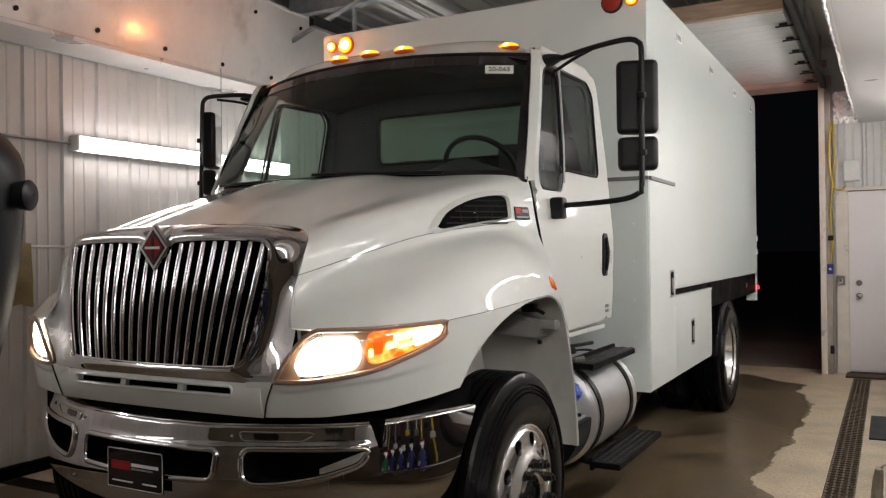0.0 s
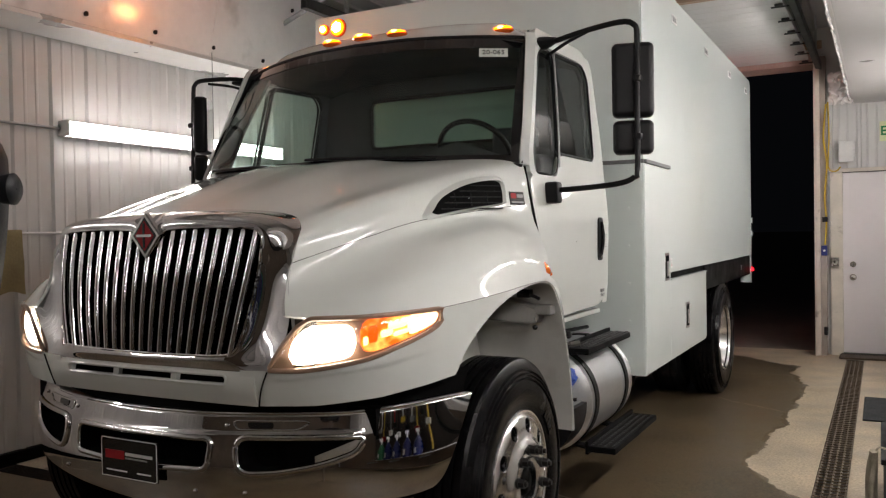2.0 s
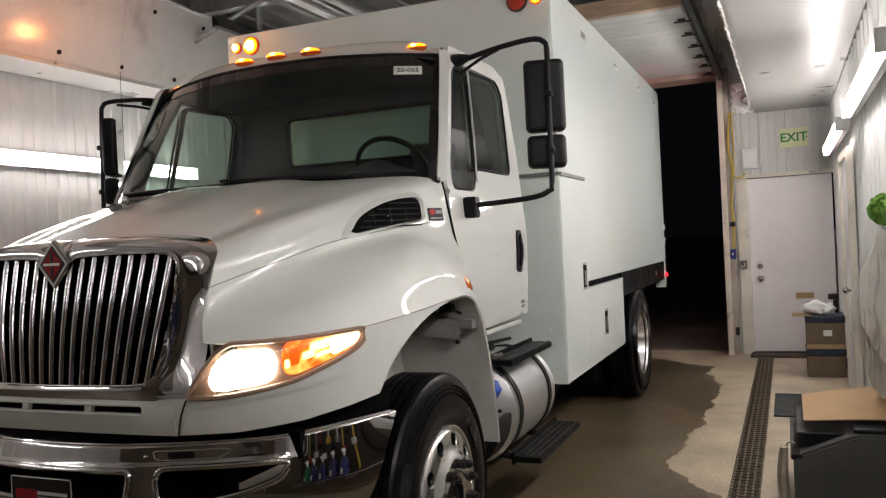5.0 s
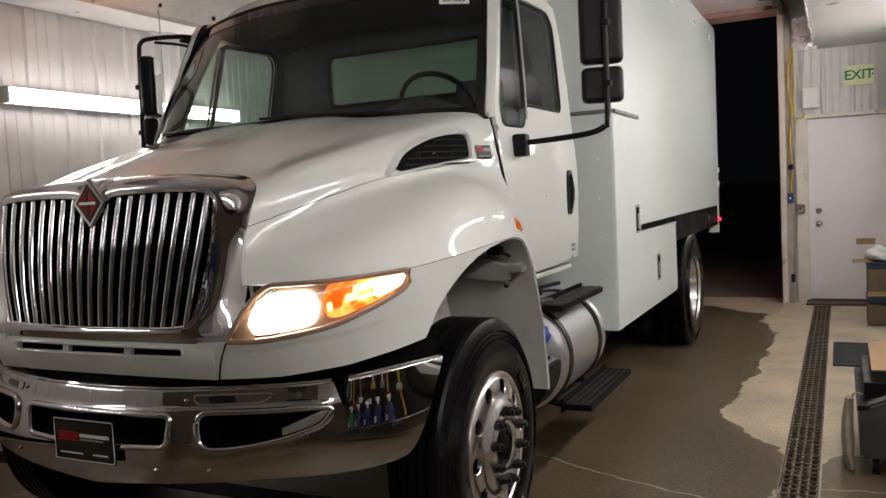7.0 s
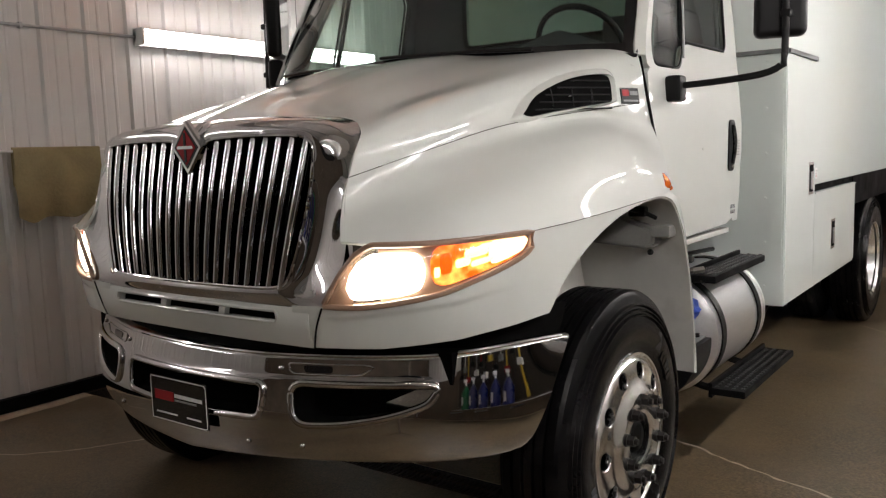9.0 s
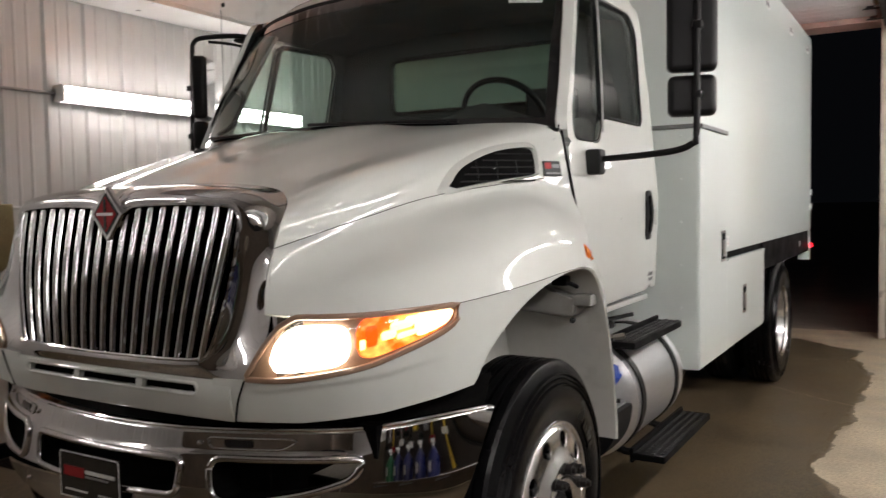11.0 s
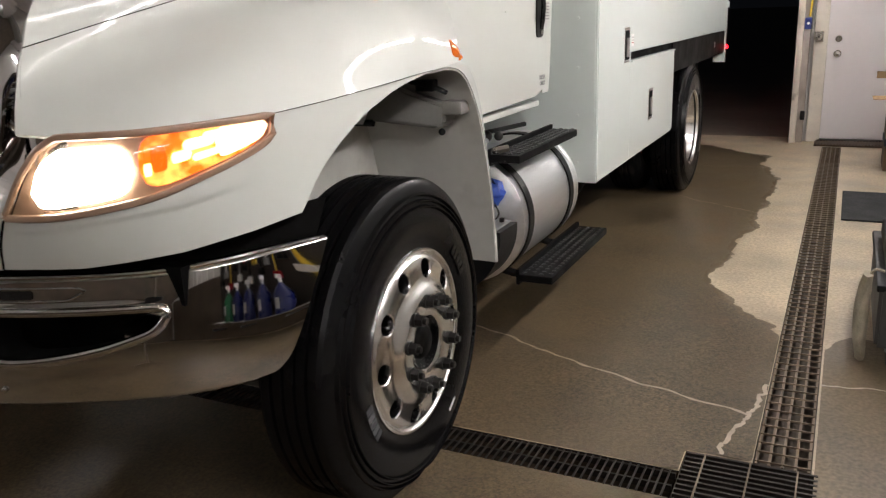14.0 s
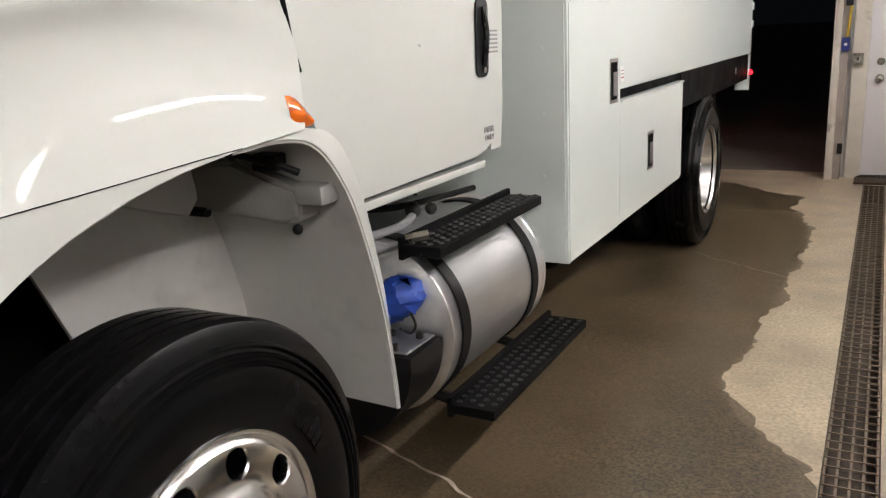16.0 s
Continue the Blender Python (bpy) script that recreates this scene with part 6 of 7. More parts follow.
    part("rail_label", box(B(), (min(s * X, s * (X - 0.013)), 6.92, 1.10), (max(s * (X - 0.0095), s * (X - 0.013)), 6.98, 1.15)), LABELGREY, body)
    part("rear_post", box(B(), (min(s * 1.15, s * X), BR - 0.052, 0.925), (max(s * 1.15, s * X), BR - 0.002, 1.233), 0.004), BOXPAINT, body)
    mkx = s * (X + 0.012)
    part("rear_marker", ball(B(), (mkx, BR - 0.03, 1.075), 0.022, (0.7, 0.9, 1), 14, 8), REDGLOW, body, "lit red rear marker")
    for zz in (1.45, 1.60):
        part("door_hinge", box(B(), (min(s * X, s * (X + 0.012)), BR - 0.05, zz), (max(s * X, s * (X + 0.012)), BR + 0.01, zz + 0.06), 0.003), BOXPAINT, body)
    # lamps on the front face
    for xx, r, on in ((1.045, 0.062, False), (1.175, 0.037, True)):
        lm = part("strobe_lamp", revolve(B(), [(BF - 0.006, r * 1.14), (BF - 0.022, r * 1.12), (BF - 0.026, r), (BF - 0.030, r * 0.6), (BF - 0.031, 0.001)], 28, "y", (s * xx, 0, 3.115)), AMBERLENS if (on or s < 0) else BLACK, body, "round amber warning lamp in a moulded ring")
        part("strobe_lens", revolve(B(), [(BF - 0.027, r * 0.98), (BF - 0.034, r * 0.8), (BF - 0.038, 0.001)], 28, "y", (s * xx, 0, 3.115)), AMBERGLOW if (on or s < 0) else REDLENS, lm)
        if on or s < 0:
            part("strobe_core", ball(B(), (s * xx, BF - 0.036, 3.115), r * 0.62, (1, 0.5, 1), 16, 8), STROBEHOT if s < 0 else AMBERHOT, lm)
for xx in (-1.1, -0.25, 0.0, 0.25, 1.1):
    part("rear_clearance_lamp", ball(B(), (xx, BR + 0.012, TOP - 0.16), 0.045, (1.2, 0.5, 0.6), 16, 8), ROOFRED, body, "lit red rear clearance lamp")
part("under_frame", box(B(), (-0.42, 1.4, 0.62), (-0.33, 7.6, 0.88), 0.01), FRAMEBLACK, truck)
part("under_frame", box(B(), (0.33, 1.4, 0.62), (0.42, 7.6, 0.88), 0.01), FRAMEBLACK, truck)
# plain box filling the space below the body with painted shade
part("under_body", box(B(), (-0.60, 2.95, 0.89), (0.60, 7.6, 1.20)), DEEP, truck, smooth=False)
for yy in (3.1, 3.5, 4.2):
    gb = B()
    ball(gb, (0.95, yy, 0.50), 0.10, (0.8, 1.2, 1.0), 12, 8)
    cyl(gb, (0.3, yy, 0.5), (0.98, yy, 0.52), 0.05, n=10)
    part("axle_fitting", gb, FRAMEBLACK, truck)

# ---- wheels ----
def wheel_disc(r1, r2, hole_r, hole_c, count, depth_of):
    """A forged wheel face: ring with real round openings; depth_of gives the face's place along the axle by radius."""
    bm = B()
    sec = 2 * math.pi / count
    for k in range(count):
        a0 = k * sec
        m_ = 40
        outer_l, inner_l = [], []
        for j in range(m_):
            t = 2 * math.pi * j / m_
            cx, cy = math.cos(t), math.sin(t)
            q = max(abs(cx), abs(cy))
            sx, sy = cx / q, cy / q
            outer_l.append((a0 + sx * sec / 2, (r1 + r2) / 2 + sy * (r2 - r1) / 2))
            inner_l.append((a0 + cx * hole_r / hole_c, hole_c + cy * hole_r))
        rows_ = []
        for f in (0, 0.08, 0.22, 0.4, 0.6, 0.8, 1.0):
            row = []
            for (ao, ro), (ai, ri) in zip(outer_l, inner_l):
                a, r = ai + (ao - ai) * f, ri + (ro - ri) * f
                row.append((depth_of(r) - (0.004 if f == 0 else 0), r * math.cos(a), r * math.sin(a)))
            rows_.append(row)
        rows_.insert(0, [(x - 0.02, y, z) for x, y, z in rows_[0]])
        sheet(bm, rows_, closed_v=True)
    bmesh.ops.remove_doubles(bm, verts=list(bm.verts), dist=0.0006)
    return bm


def tyre_mesh(width=0.275, r=0.525, grooves=4):
    h = width / 2
    half = [(h - 0.035, 0.276), (h - 0.014, 0.294), (h - 0.002, 0.33), (h + 0.004, 0.37), (h + 0.003, 0.412)]
    for q, e in ((0.430, h - 0.001), (0.448, h - 0.006), (0.467, h - 0.013)):      # raised rings below the shoulder
        half += [(e - 0.001, q), (e + 0.0065, q + 0.0025), (e + 0.0065, q + 0.0055), (e - 0.005, q + 0.010)]
    half += [(h - 0.021, r - 0.038), (h - 0.026, r - 0.022), (h - 0.033, r - 0.009)]
    tread = []
    span = h - 0.04
    step = 2 * span / (grooves + 1)
    for i in range(grooves + 1):
        a, b_ = span - i * step, span - (i + 1) * step
        tread += [(a - 0.006, r - 0.001), (b_ + 0.006, r - 0.001)]
        if i < grooves:
            tread += [(b_ + 0.004, r - 0.014), (b_ - 0.004, r - 0.014)]
    prof = half + tread + [(-x, rr) for x, rr in half[::-1]]
    return revolve(B(), prof, 84, "x")


FACE = spline([(0.085, 0.158), (0.105, 0.166), (0.135, 0.170), (0.158, 0.169), (0.176, 0.161), (0.192, 0.150), (0.210, 0.143), (0.238, 0.139), (0.262, 0.134), (0.285, 0.126)], 160)   # front wheel face


def truck_wheel(parent, place, turn, deep):
    """A wheel; deep: recessed disc as on the rear."""
    wh = part("wheel", tyre_mesh(), RUBBER, parent, "truck tyre on a polished aluminium wheel", angle=30)
    wh.matrix_basis = pose(*place, 0, 0, turn)

    def depth(r):
        if deep:
            return float(np.interp(r, [0.09, 0.13, 0.20, 0.255, 0.272], [-0.09, -0.105, -0.115, -0.105, -0.085]))
        return float(np.interp(r, FACE[:, 0], FACE[:, 1]))
    d = wheel_disc(0.196, 0.272, 0.031, 0.2375, 10, depth)
    revolve(d, [(depth(r), r) for r in (0.196, 0.190, 0.184, 0.178, 0.172, 0.166, 0.160, 0.152, 0.144, 0.136, 0.128, 0.118, 0.108, 0.098, 0.088)] + [(depth(0.09) - 0.05, 0.085)], 60)
    edge_ = depth(0.272)
    if deep:
        d.free()
        d = revolve(B(), [(0.122, 0.303), (0.131, 0.300), (0.130, 0.292), (0.118, 0.286), (0.085, 0.274), (0.03, 0.252), (-0.03, 0.225), (-0.07, 0.195), (-0.09, 0.160), (-0.095, 0.125), (-0.08, 0.095)], 72)
    else:
        revolve(d, [(edge_, 0.272), (edge_ - 0.006, 0.280), (0.119, 0.285), (0.121, 0.289), (0.129, 0.294), (0.130, 0.300), (0.123, 0.302), (0.112, 0.297)], 72)
    rim_ = part("rim", d, ALU, wh, "polished aluminium rim with round openings", angle=35)
    rim_.matrix_basis = Matrix.Diagonal((1, 1.003, 1.003, 1)) if deep else pose(0, 0, 0, 3.95)
    part("rim_back", revolve(B(), [((edge_ - 0.06), 0.27), (edge_ - 0.07, 0.02)], 40), DEEP, wh)
    for k in range(10):
        a = 2 * math.pi * (k + 0.5) / 10
        yb, zb = 0.1425 * math.cos(a), 0.1425 * math.sin(a)
        nb = B()
        x0 = depth(0.142)
        cyl(nb, (x0 - 0.005, yb, zb), (x0 + 0.006, yb, zb), 0.0225, n=16)
        cyl(nb, (x0 + 0.006, yb, zb), (x0 + 0.030, yb, zb), 0.0195, n=6)
        cyl(nb, (x0 + 0.030, yb, zb), (x0 + 0.042, yb, zb), 0.0115, 0.0105, n=10)
        part("lug_nut", nb, STEELDARK, rim_)
    hb = B()
    if deep:
        revolve(hb, [(-0.10, 0.10), (0.03, 0.098), (0.045, 0.09), (0.05, 0.001)], 28)
    else:
        revolve(hb, [(0.098, 0.095), (0.118, 0.088), (0.120, 0.06), (0.146, 0.056), (0.156, 0.045), (0.160, 0.001)], 28)
    part("hub", hb, FRAMEBLACK, rim_, "dark greasy hub")
    # raised lettering band on the sidewall, as plain bars
    for a0, cnt in ((3.36, 5), (0.4, 5)):
        for k in range(cnt):
            a = a0 + k * 0.075
            lb = B()
            q = []
            for (da, rr) in ((0, 0.332), (0.058, 0.332), (0.058, 0.368), (0, 0.368)):
                q.append((0.1425, rr * math.cos(a + da), rr * math.sin(a + da)))
            lb.faces.new([lb.verts.new(v) for v in q])
            lb.faces.new([lb.verts.new((v[0] - 0.004, v[1], v[2])) for v in q])
            for i in range(4):
                j = (i + 1) % 4
                lb.faces.new([lb.verts.new(v) for v in (q[i], q[j], (q[j][0] - 0.004, *q[j][1:]), (q[i][0] - 0.004, *q[i][1:]))])
            part("sidewall_bar", lb, LABELDIM if a0 > 3 else RUBBER, wh)
    return wh


AXF, AXR = 0.971, 5.80
w1 = truck_wheel(truck, (1.0905, AXF, 0.472), 0.3, False)
copy_thing(w1, pose(-1.0905, AXF, 0.472, 0, 0, 180))
part("sidewall_sticker", box(B(), (0.138, -0.007, -0.028), (0.1425, 0.007, 0.028), 0.002, m=pose(0, 0, 0, -57) @ pose(0, 0.378, 0)), LABELWHITE, w1, "small white sticker on the sidewall")
part("valve_stem", cyl(B(), (0.085, -0.205, 0.122), (0.136, -0.199, 0.118), 0.0042, n=8), CHROME, w1, "chrome valve stem")
w2 = truck_wheel(truck, (1.14, AXR, 0.515), 0, True)
w2.matrix_basis = w2.matrix_basis @ Matrix.Diagonal((1, 1.01, 1.01, 1))
copy_thing(w2, pose(-1.14, AXR, 0.515, 0, 0, 180))
for s in (1, -1):
    ti = part("inner_tyre", tyre_mesh(), TREADRUB, truck, "inner rear tyre")
    ti.matrix_basis = pose(s * 0.79, AXR, 0.515) @ Matrix.Diagonal((1, 1.01, 1.01, 1))
    part("mud_flap", box(B(), (min(s * 0.62, s * 1.19), AXR + 0.62, 0.20), (max(s * 0.62, s * 1.19), AXR + 0.635, 1.0), 0.004), BLACK, truck, "black rubber mud flap")
part("front_axle", sweep(B(), [(-0.95, AXF, 0.47), (-0.64, AXF, 0.37), (-0.6, AXF, 0.36), (0.6, AXF, 0.36), (0.64, AXF, 0.37), (0.95, AXF, 0.47)], 0.05, n=12), FRAMEBLACK, truck)
ax = B()
cyl(ax, (-0.95, AXR, 0.49), (0.95, AXR, 0.49), 0.08, n=12)
ball(ax, (0, AXR, 0.49), 0.2)
part("axle", ax, FRAMEBLACK, truck)
# black filler for the engine bay; its darkness is in the colour
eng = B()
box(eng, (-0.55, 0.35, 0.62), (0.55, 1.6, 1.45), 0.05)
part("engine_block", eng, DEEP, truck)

# ---- fuel tank and steps ----
TX, TZ, TR, T0, T1 = 0.895, 0.595, 0.288, 2.02, 2.865
tank = part("fuel_tank", revolve(B(), [(T0 + 0.004, 0.001), (T0 + 0.0, 0.10), (T0 + 0.006, TR - 0.035), (T0 + 0.02, TR - 0.008), (T0 + 0.025, TR + 0.004), (T0 + 0.040, TR + 0.004), (T0 + 0.046, TR), (T1 - 0.05, TR), (T1 - 0.045, TR + 0.004), (T1 - 0.025, TR + 0.004), (T1 - 0.02, TR - 0.008), (T1, TR - 0.04), (T1 + 0.004, 0.001)], 64, "y", (TX, 0, TZ)), BRUSHED, truck, "brushed aluminium cylindrical fuel tank", angle=35)
for yy in (2.135, 2.725):
    part("tank_strap", revolve(B(), [(yy - 0.027, TR), (yy - 0.027, TR + 0.008), (yy + 0.027, TR + 0.008), (yy + 0.027, TR)], 64, "y", (TX, 0, TZ)), BLACK, tank, "black tank strap")
cp = B()
rnd = random.Random(5)
ball(cp, (1.035, T0 - 0.035, 0.735), 0.075, (1, 0.9, 0.85), 14, 10)
ball(cp, (0.985, T0 - 0.04, 0.70), 0.065, (1.1, 0.8, 0.9), 12, 8)
for v in cp.verts:
    v.co += Vector([rnd.gauss(0, 0.006) for _ in range(3)])
part("cap_wrap", cp, BLUERAG, tank, "crumpled blue wrap over the filler cap", angle=25)
tb = B()
prism(tb, [(0.72, 0.612)] + [(TX + 0.272 * math.cos(a), TZ + 0.272 * math.sin(a)) for a in np.linspace(math.radians(3.6), math.radians(-128), 22)], 0.196, Matrix(((1, 0, 0, 0), (0, 0, -1, 2.008), (0, 1, 0, 0), (0, 0, 0, 1))))
bxp = part("battery_box", tb, BLACK, truck, "black box ahead of the tank")
part("bracket_plate", box(B(), (0.90, 1.83, 0.6135), (1.145, 2.0, 0.621), 0.003), GALV, bxp)
part("cap_chain", sweep(B(), spline([(1.075, 1.975, 0.70), (1.10, 1.965, 0.655), (1.085, 1.955, 0.632), (1.05, 1.95, 0.645)], 20), 0.004, n=6), STEELDARK, bxp)
for xx, yy in ((1.10, 1.84), (1.03, 1.94), (1.12, 1.95)):
    part("bolt", cyl(B(), (xx, yy, 0.6225), (xx, yy, 0.640), 0.011, n=6), STEELDARK, bxp)
tf = B()
box(tf, (0.62, 1.88, 0.862), (1.0, 2.80, 0.876), 0.004)
part("tank_shelf", tf, BRUSHED, truck, "grey metal shelf behind the step")
hs_ = B()
sweep(hs_, spline([(1.0, 1.74, 0.88), (0.90, 1.9, 0.905), (0.92, 2.2, 0.90), (0.84, 2.5, 0.91)], 24), 0.014, n=8)
part("hose", hs_, LABELGREY, truck, "grey hose over the tank")
hs_ = B()
sweep(hs_, spline([(0.75, 2.15, 0.95), (0.85, 2.35, 0.935), (0.93, 2.75, 0.93)], 20), 0.012, n=8)
part("hose", hs_, BLACK, truck, "black line over the tank")
vl = ball(ball(B(), (0.88, 2.36, 0.92), 0.03), (0.92, 2.42, 0.915), 0.022)
part("valve", vl, STEELDARK, truck)
# added black box in place of the shade beneath the cab
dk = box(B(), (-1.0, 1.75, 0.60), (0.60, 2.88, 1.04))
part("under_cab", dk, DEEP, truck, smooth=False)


def tread_step(name, x0, x1, y0, y1, z, label):
    bm = B()
    box(bm, (x0, y0, z - 0.035), (x1, y1, z), 0.006)
    box(bm, (x0 - 0.006, y0, z - 0.05), (x0 + 0.012, y1, z + 0.022), 0.004)
    st_ = part(name, bm, STEPBLACK, truck, label)
    nb = int((y1 - y0) / 0.042)
    rows_n = 4
    for r in range(rows_n):
        for k in range(nb):
            x = x0 + 0.03 + (x1 - x0 - 0.05) * r / (rows_n - 1)
            y = y0 + 0.025 + k * 0.042 + (0.021 if r % 2 else 0)
            if y < y1 - 0.012:
                part("grip_stud", revolve(B(), [(z - 0.001, 0.011), (z + 0.005, 0.009), (z + 0.005, 0.004), (z + 0.001, 0.003)], 8, "z", (x, y, 0)), STUD, st_)
    return st_


tread_step("tank_step", 1.055, 1.195, 1.97, 2.79, 0.905, "black studded step on top of the tank")
tread_step("entry_step", 1.135, 1.300, 2.08, 3.0, 0.352, "black studded lower entry step")
for yy in (2.16, 2.70):
    part("step_hanger", sweep(B(), spline([(1.16, yy, 0.335), (1.10, yy, 0.33), (1.02, yy, 0.345), (0.93, yy, 0.33)], 10), 0.02, n=6), BLACK, truck)
gc = sweep(B(), [(1.06, 2.0, 0.915), (1.12, 2.04, 0.925)], 0.016, n=6)
part("step_clip", gc, NICKEL, truck)


# ---- lamps on the walls ----
def tube_fixture(length=2.44, glow_m=TUBEWHITE):
    """A bare twin-tube strip lamp along y, its back at x = 0, facing +x."""
    ob = thing("strip_light", "lit twin-tube fluorescent strip lamp on the wall", "light", group="strip lamps")
    part("channel", box(B(), (0.0, 0.0, -0.040), (0.046, length, 0.040), 0.006), LABELWHITE, ob)
    part("reflector", box(B(), (0.0465, 0.012, -0.060), (0.053, length - 0.012, 0.060), 0.002), LABELWHITE, ob, "white reflector plate")
    for z in (-0.032, 0.032):
        part("tube", cyl(B(), (0.082, 0.03, z), (0.082, length - 0.03, z), 0.0185, n=14), glow_m, ob, "glowing tube")
    for y in (0.0, length - 0.035):
        part("end_holder", box(B(), (0.0, y, -0.058), (0.11, y + 0.022, 0.058), 0.008), LABELWHITE, ob)
    return ob


f0 = tube_fixture()
f0.matrix_basis = pose(XL + 0.0, 1.69, 2.352)
for y in (5.1,):
    copy_thing(f0, pose(XL, y, 2.352))
f1 = tube_fixture(glow_m=TUBEBRIGHT)
f1.matrix_basis = pose(XR - 0.03, 4.37, 2.38, 0, 0, 180)
for y in (7.65, 1.25):
    copy_thing(f1, pose(XR - 0.03, y, 2.38, 0, 0, 180))
# two unseen lamps added at the front to brighten bumper, grille and floor
copy_thing(f0, pose(XR - 0.03, -1.85, 2.38, 0, 0, 180))
copy_thing(f0, pose(XL, -3.1, 2.352))
cdt = thing("conduit", "thin grey steel conduit along the wall", "conduit", (XL + 0.02, 0, 2.352))
part("pipe", cyl(B(), (0, -2.1, 0), (0, 1.69, 0), 0.011, n=10), GALV, cdt)
for y in (-1.2, 0.9):
    part("clip", box(B(), (-0.02, y, -0.018), (0.014, y + 0.02, 0.018)), GALV, cdt)
cdt = thing("conduit", "thin grey conduit beside the garage door", "conduit", (2.02, 8.60, 0))
part("pipe", cyl(B(), (0, 0, 1.2), (0, 0, 3.0), 0.011, n=10), GALV, cdt)

# ---- end wall ----
ex = thing("exit_sign", "pale green exit sign with green letters", "sign", (2.725, YB - 0.03, 2.65))
part("sign_body", box(B(), (-0.16, -0.012, -0.115), (0.16, 0.005, 0.115), 0.005), SIGNFACE, ex)
lettering("EXIT", 0.150, SIGNGREEN, pose(0, -0.0125, 0, 90, 0, 0), ex, "exit_lettering", 0.002, 0.003)
for s in (-1, 1):
    ar = B()
    prism(ar, [(s * 0.150, 0), (s * 0.135, 0.02), (s * 0.135, -0.02)][::1 if s > 0 else -1], 0.003, Matrix(((1, 0, 0, 0), (0, 0, -1, -0.012), (0, 1, 0, 0), (0, 0, 0, 1))))
    part("arrow", ar, SIGNGREEN, ex)
jb = thing("junction_box", "grey electrical box on the end wall", "electrical box", (2.215, YB - 0.03, 2.43))
part("housing", box(B(), (-0.09, -0.07, -0.125), (0.09, 0.0, 0.125), 0.012), LABELWHITE, jb)
part("cover", box(B(), (-0.08, -0.077, -0.115), (0.08, -0.071, 0.115), 0.003), LABELWHITE, jb)
sw = thing("door_control", "blue push-button box on the door post", "switch", (1.975, 8.50, 1.26))
part("housing", box(B(), (-0.035, -0.03, -0.06), (0.035, 0.015, 0.06), 0.008), BLUE, sw)
part("button", cyl(B(), (0, -0.038, 0.0), (0, -0.03, 0.0), 0.014, n=14), LABELWHITE, sw)
sw = thing("light_switch", "grey metal switch box beside the exit door", "switch", (2.085, 8.605, 1.12))
part("housing", box(B(), (-0.045, -0.04, -0.055), (0.045, 0.008, 0.055), 0.006), NICKEL, sw)
part("toggle", box(B(), (-0.006, -0.055, -0.012), (0.006, -0.041, 0.012), 0.002), BLACK, sw)
hz = thing("air_hose", "yellow hose hung down the door post", "hose", (1.985, 8.49, 0))
part("hose_line", sweep(B(), spline([(0.02, 0, 3.0), (-0.01, 0.0, 2.6), (0.025, -0.01, 2.3), (0.0, 0, 1.9), (0.015, 0, 1.62), (0.0, 0, 1.33)], 60), 0.011, n=8), YELLOW, hz)
part("hose_line", sweep(B(), spline([(0.04, 0, 3.02), (0.05, 0.0, 2.6), (0.04, 0, 2.25), (0.12, 0.02, 2.20), (0.17, 0.03, 2.25)], 40), 0.009, n=8), YELLOW, hz)
part("hook", box(B(), (-0.03, -0.02, 1.6), (0.03, 0.01, 1.66), 0.005), BLACK, hz)
fb = thing("post_bracket", "dark bracket low on the door post", "bracket", (1.985, 8.50, 0.30))
part("plate", box(B(), (-0.02, -0.03, -0.05), (0.025, 0.0, 0.05), 0.01), STEELDARK, fb)
fw = B()
rnd = random.Random(9)
rws = []
for i, z in enumerate(np.linspace(2.98, 3.36, 12)):
    rws.append([(2.03 + 0.26 * t + rnd.gauss(0, 0.012), 8.50 - 0.05 * math.sin(t * 3.1) + rnd.gauss(0, 0.012), z + rnd.gauss(0, 0.008)) for t in np.linspace(0, 1, 10)])
sheet(fw, rws)
thick(fw, 0.003)
tagged(part("foil_wrap", fw, FOIL, smooth=False), "crumpled silver foil wrap in the ceiling corner", "trim", kind="structure")

# ---- floor drains and mats ----
def grate(length, width, place, turn=0, long_n=5, pitch=0.066, bar=0.0042, low_m=None, top_m=None):
    ob = thing("drain_grate", "rusty steel grid grate over the floor drain", "drain grate", place, turn, group="drain grates")
    for k in range(long_n):
        x = -width / 2 + 0.004 + bar + (width - 0.008 - 2 * bar) * k / (long_n - 1)
        part("long_bar", box(B(), (x - bar, 0.004, -0.03), (x + bar, length - 0.004, -0.0025 if top_m is None else -0.006)), low_m or GRATETOP, ob, smooth=False)
    for k in range(int(length / pitch)):
        y = 0.02 + k * pitch
        part("cross_bar", box(B(), (-width / 2 + 0.004, y, -0.0055), (width / 2 - 0.004, y + 0.006, 0.001)), top_m or GRATETOP, ob, smooth=False)
    return ob


g0 = grate(1.13, DRAIN[1] - DRAIN[0], ((DRAIN[0] + DRAIN[1]) / 2, SUMP[3] + 0.005, 0.0))
for k in range(1, 6):
    copy_thing(g0, pose((DRAIN[0] + DRAIN[1]) / 2, SUMP[3] + 0.005 + k * 1.135, 0.0))
g1 = grate(0.93, CROSS[1] - CROSS[0], (SUMP[0] - 0.004, (CROSS[0] + CROSS[1]) / 2, 0.0), 90, 3, 0.026, 0.0045, GRATEDARK, GRATEDARK)
for k in range(1, 5):
    copy_thing(g1, pose(SUMP[0] - 0.004 - k * 0.935, (CROSS[0] + CROSS[1]) / 2, 0.0, 0, 0, 90))
sg = thing("sump_grate", "square rusty bar grate over the drain sump", "drain grate", ((SUMP[0] + SUMP[1]) / 2, SUMP[2] + 0.004, 0.0))
w_ = SUMP[1] - SUMP[0] - 0.01
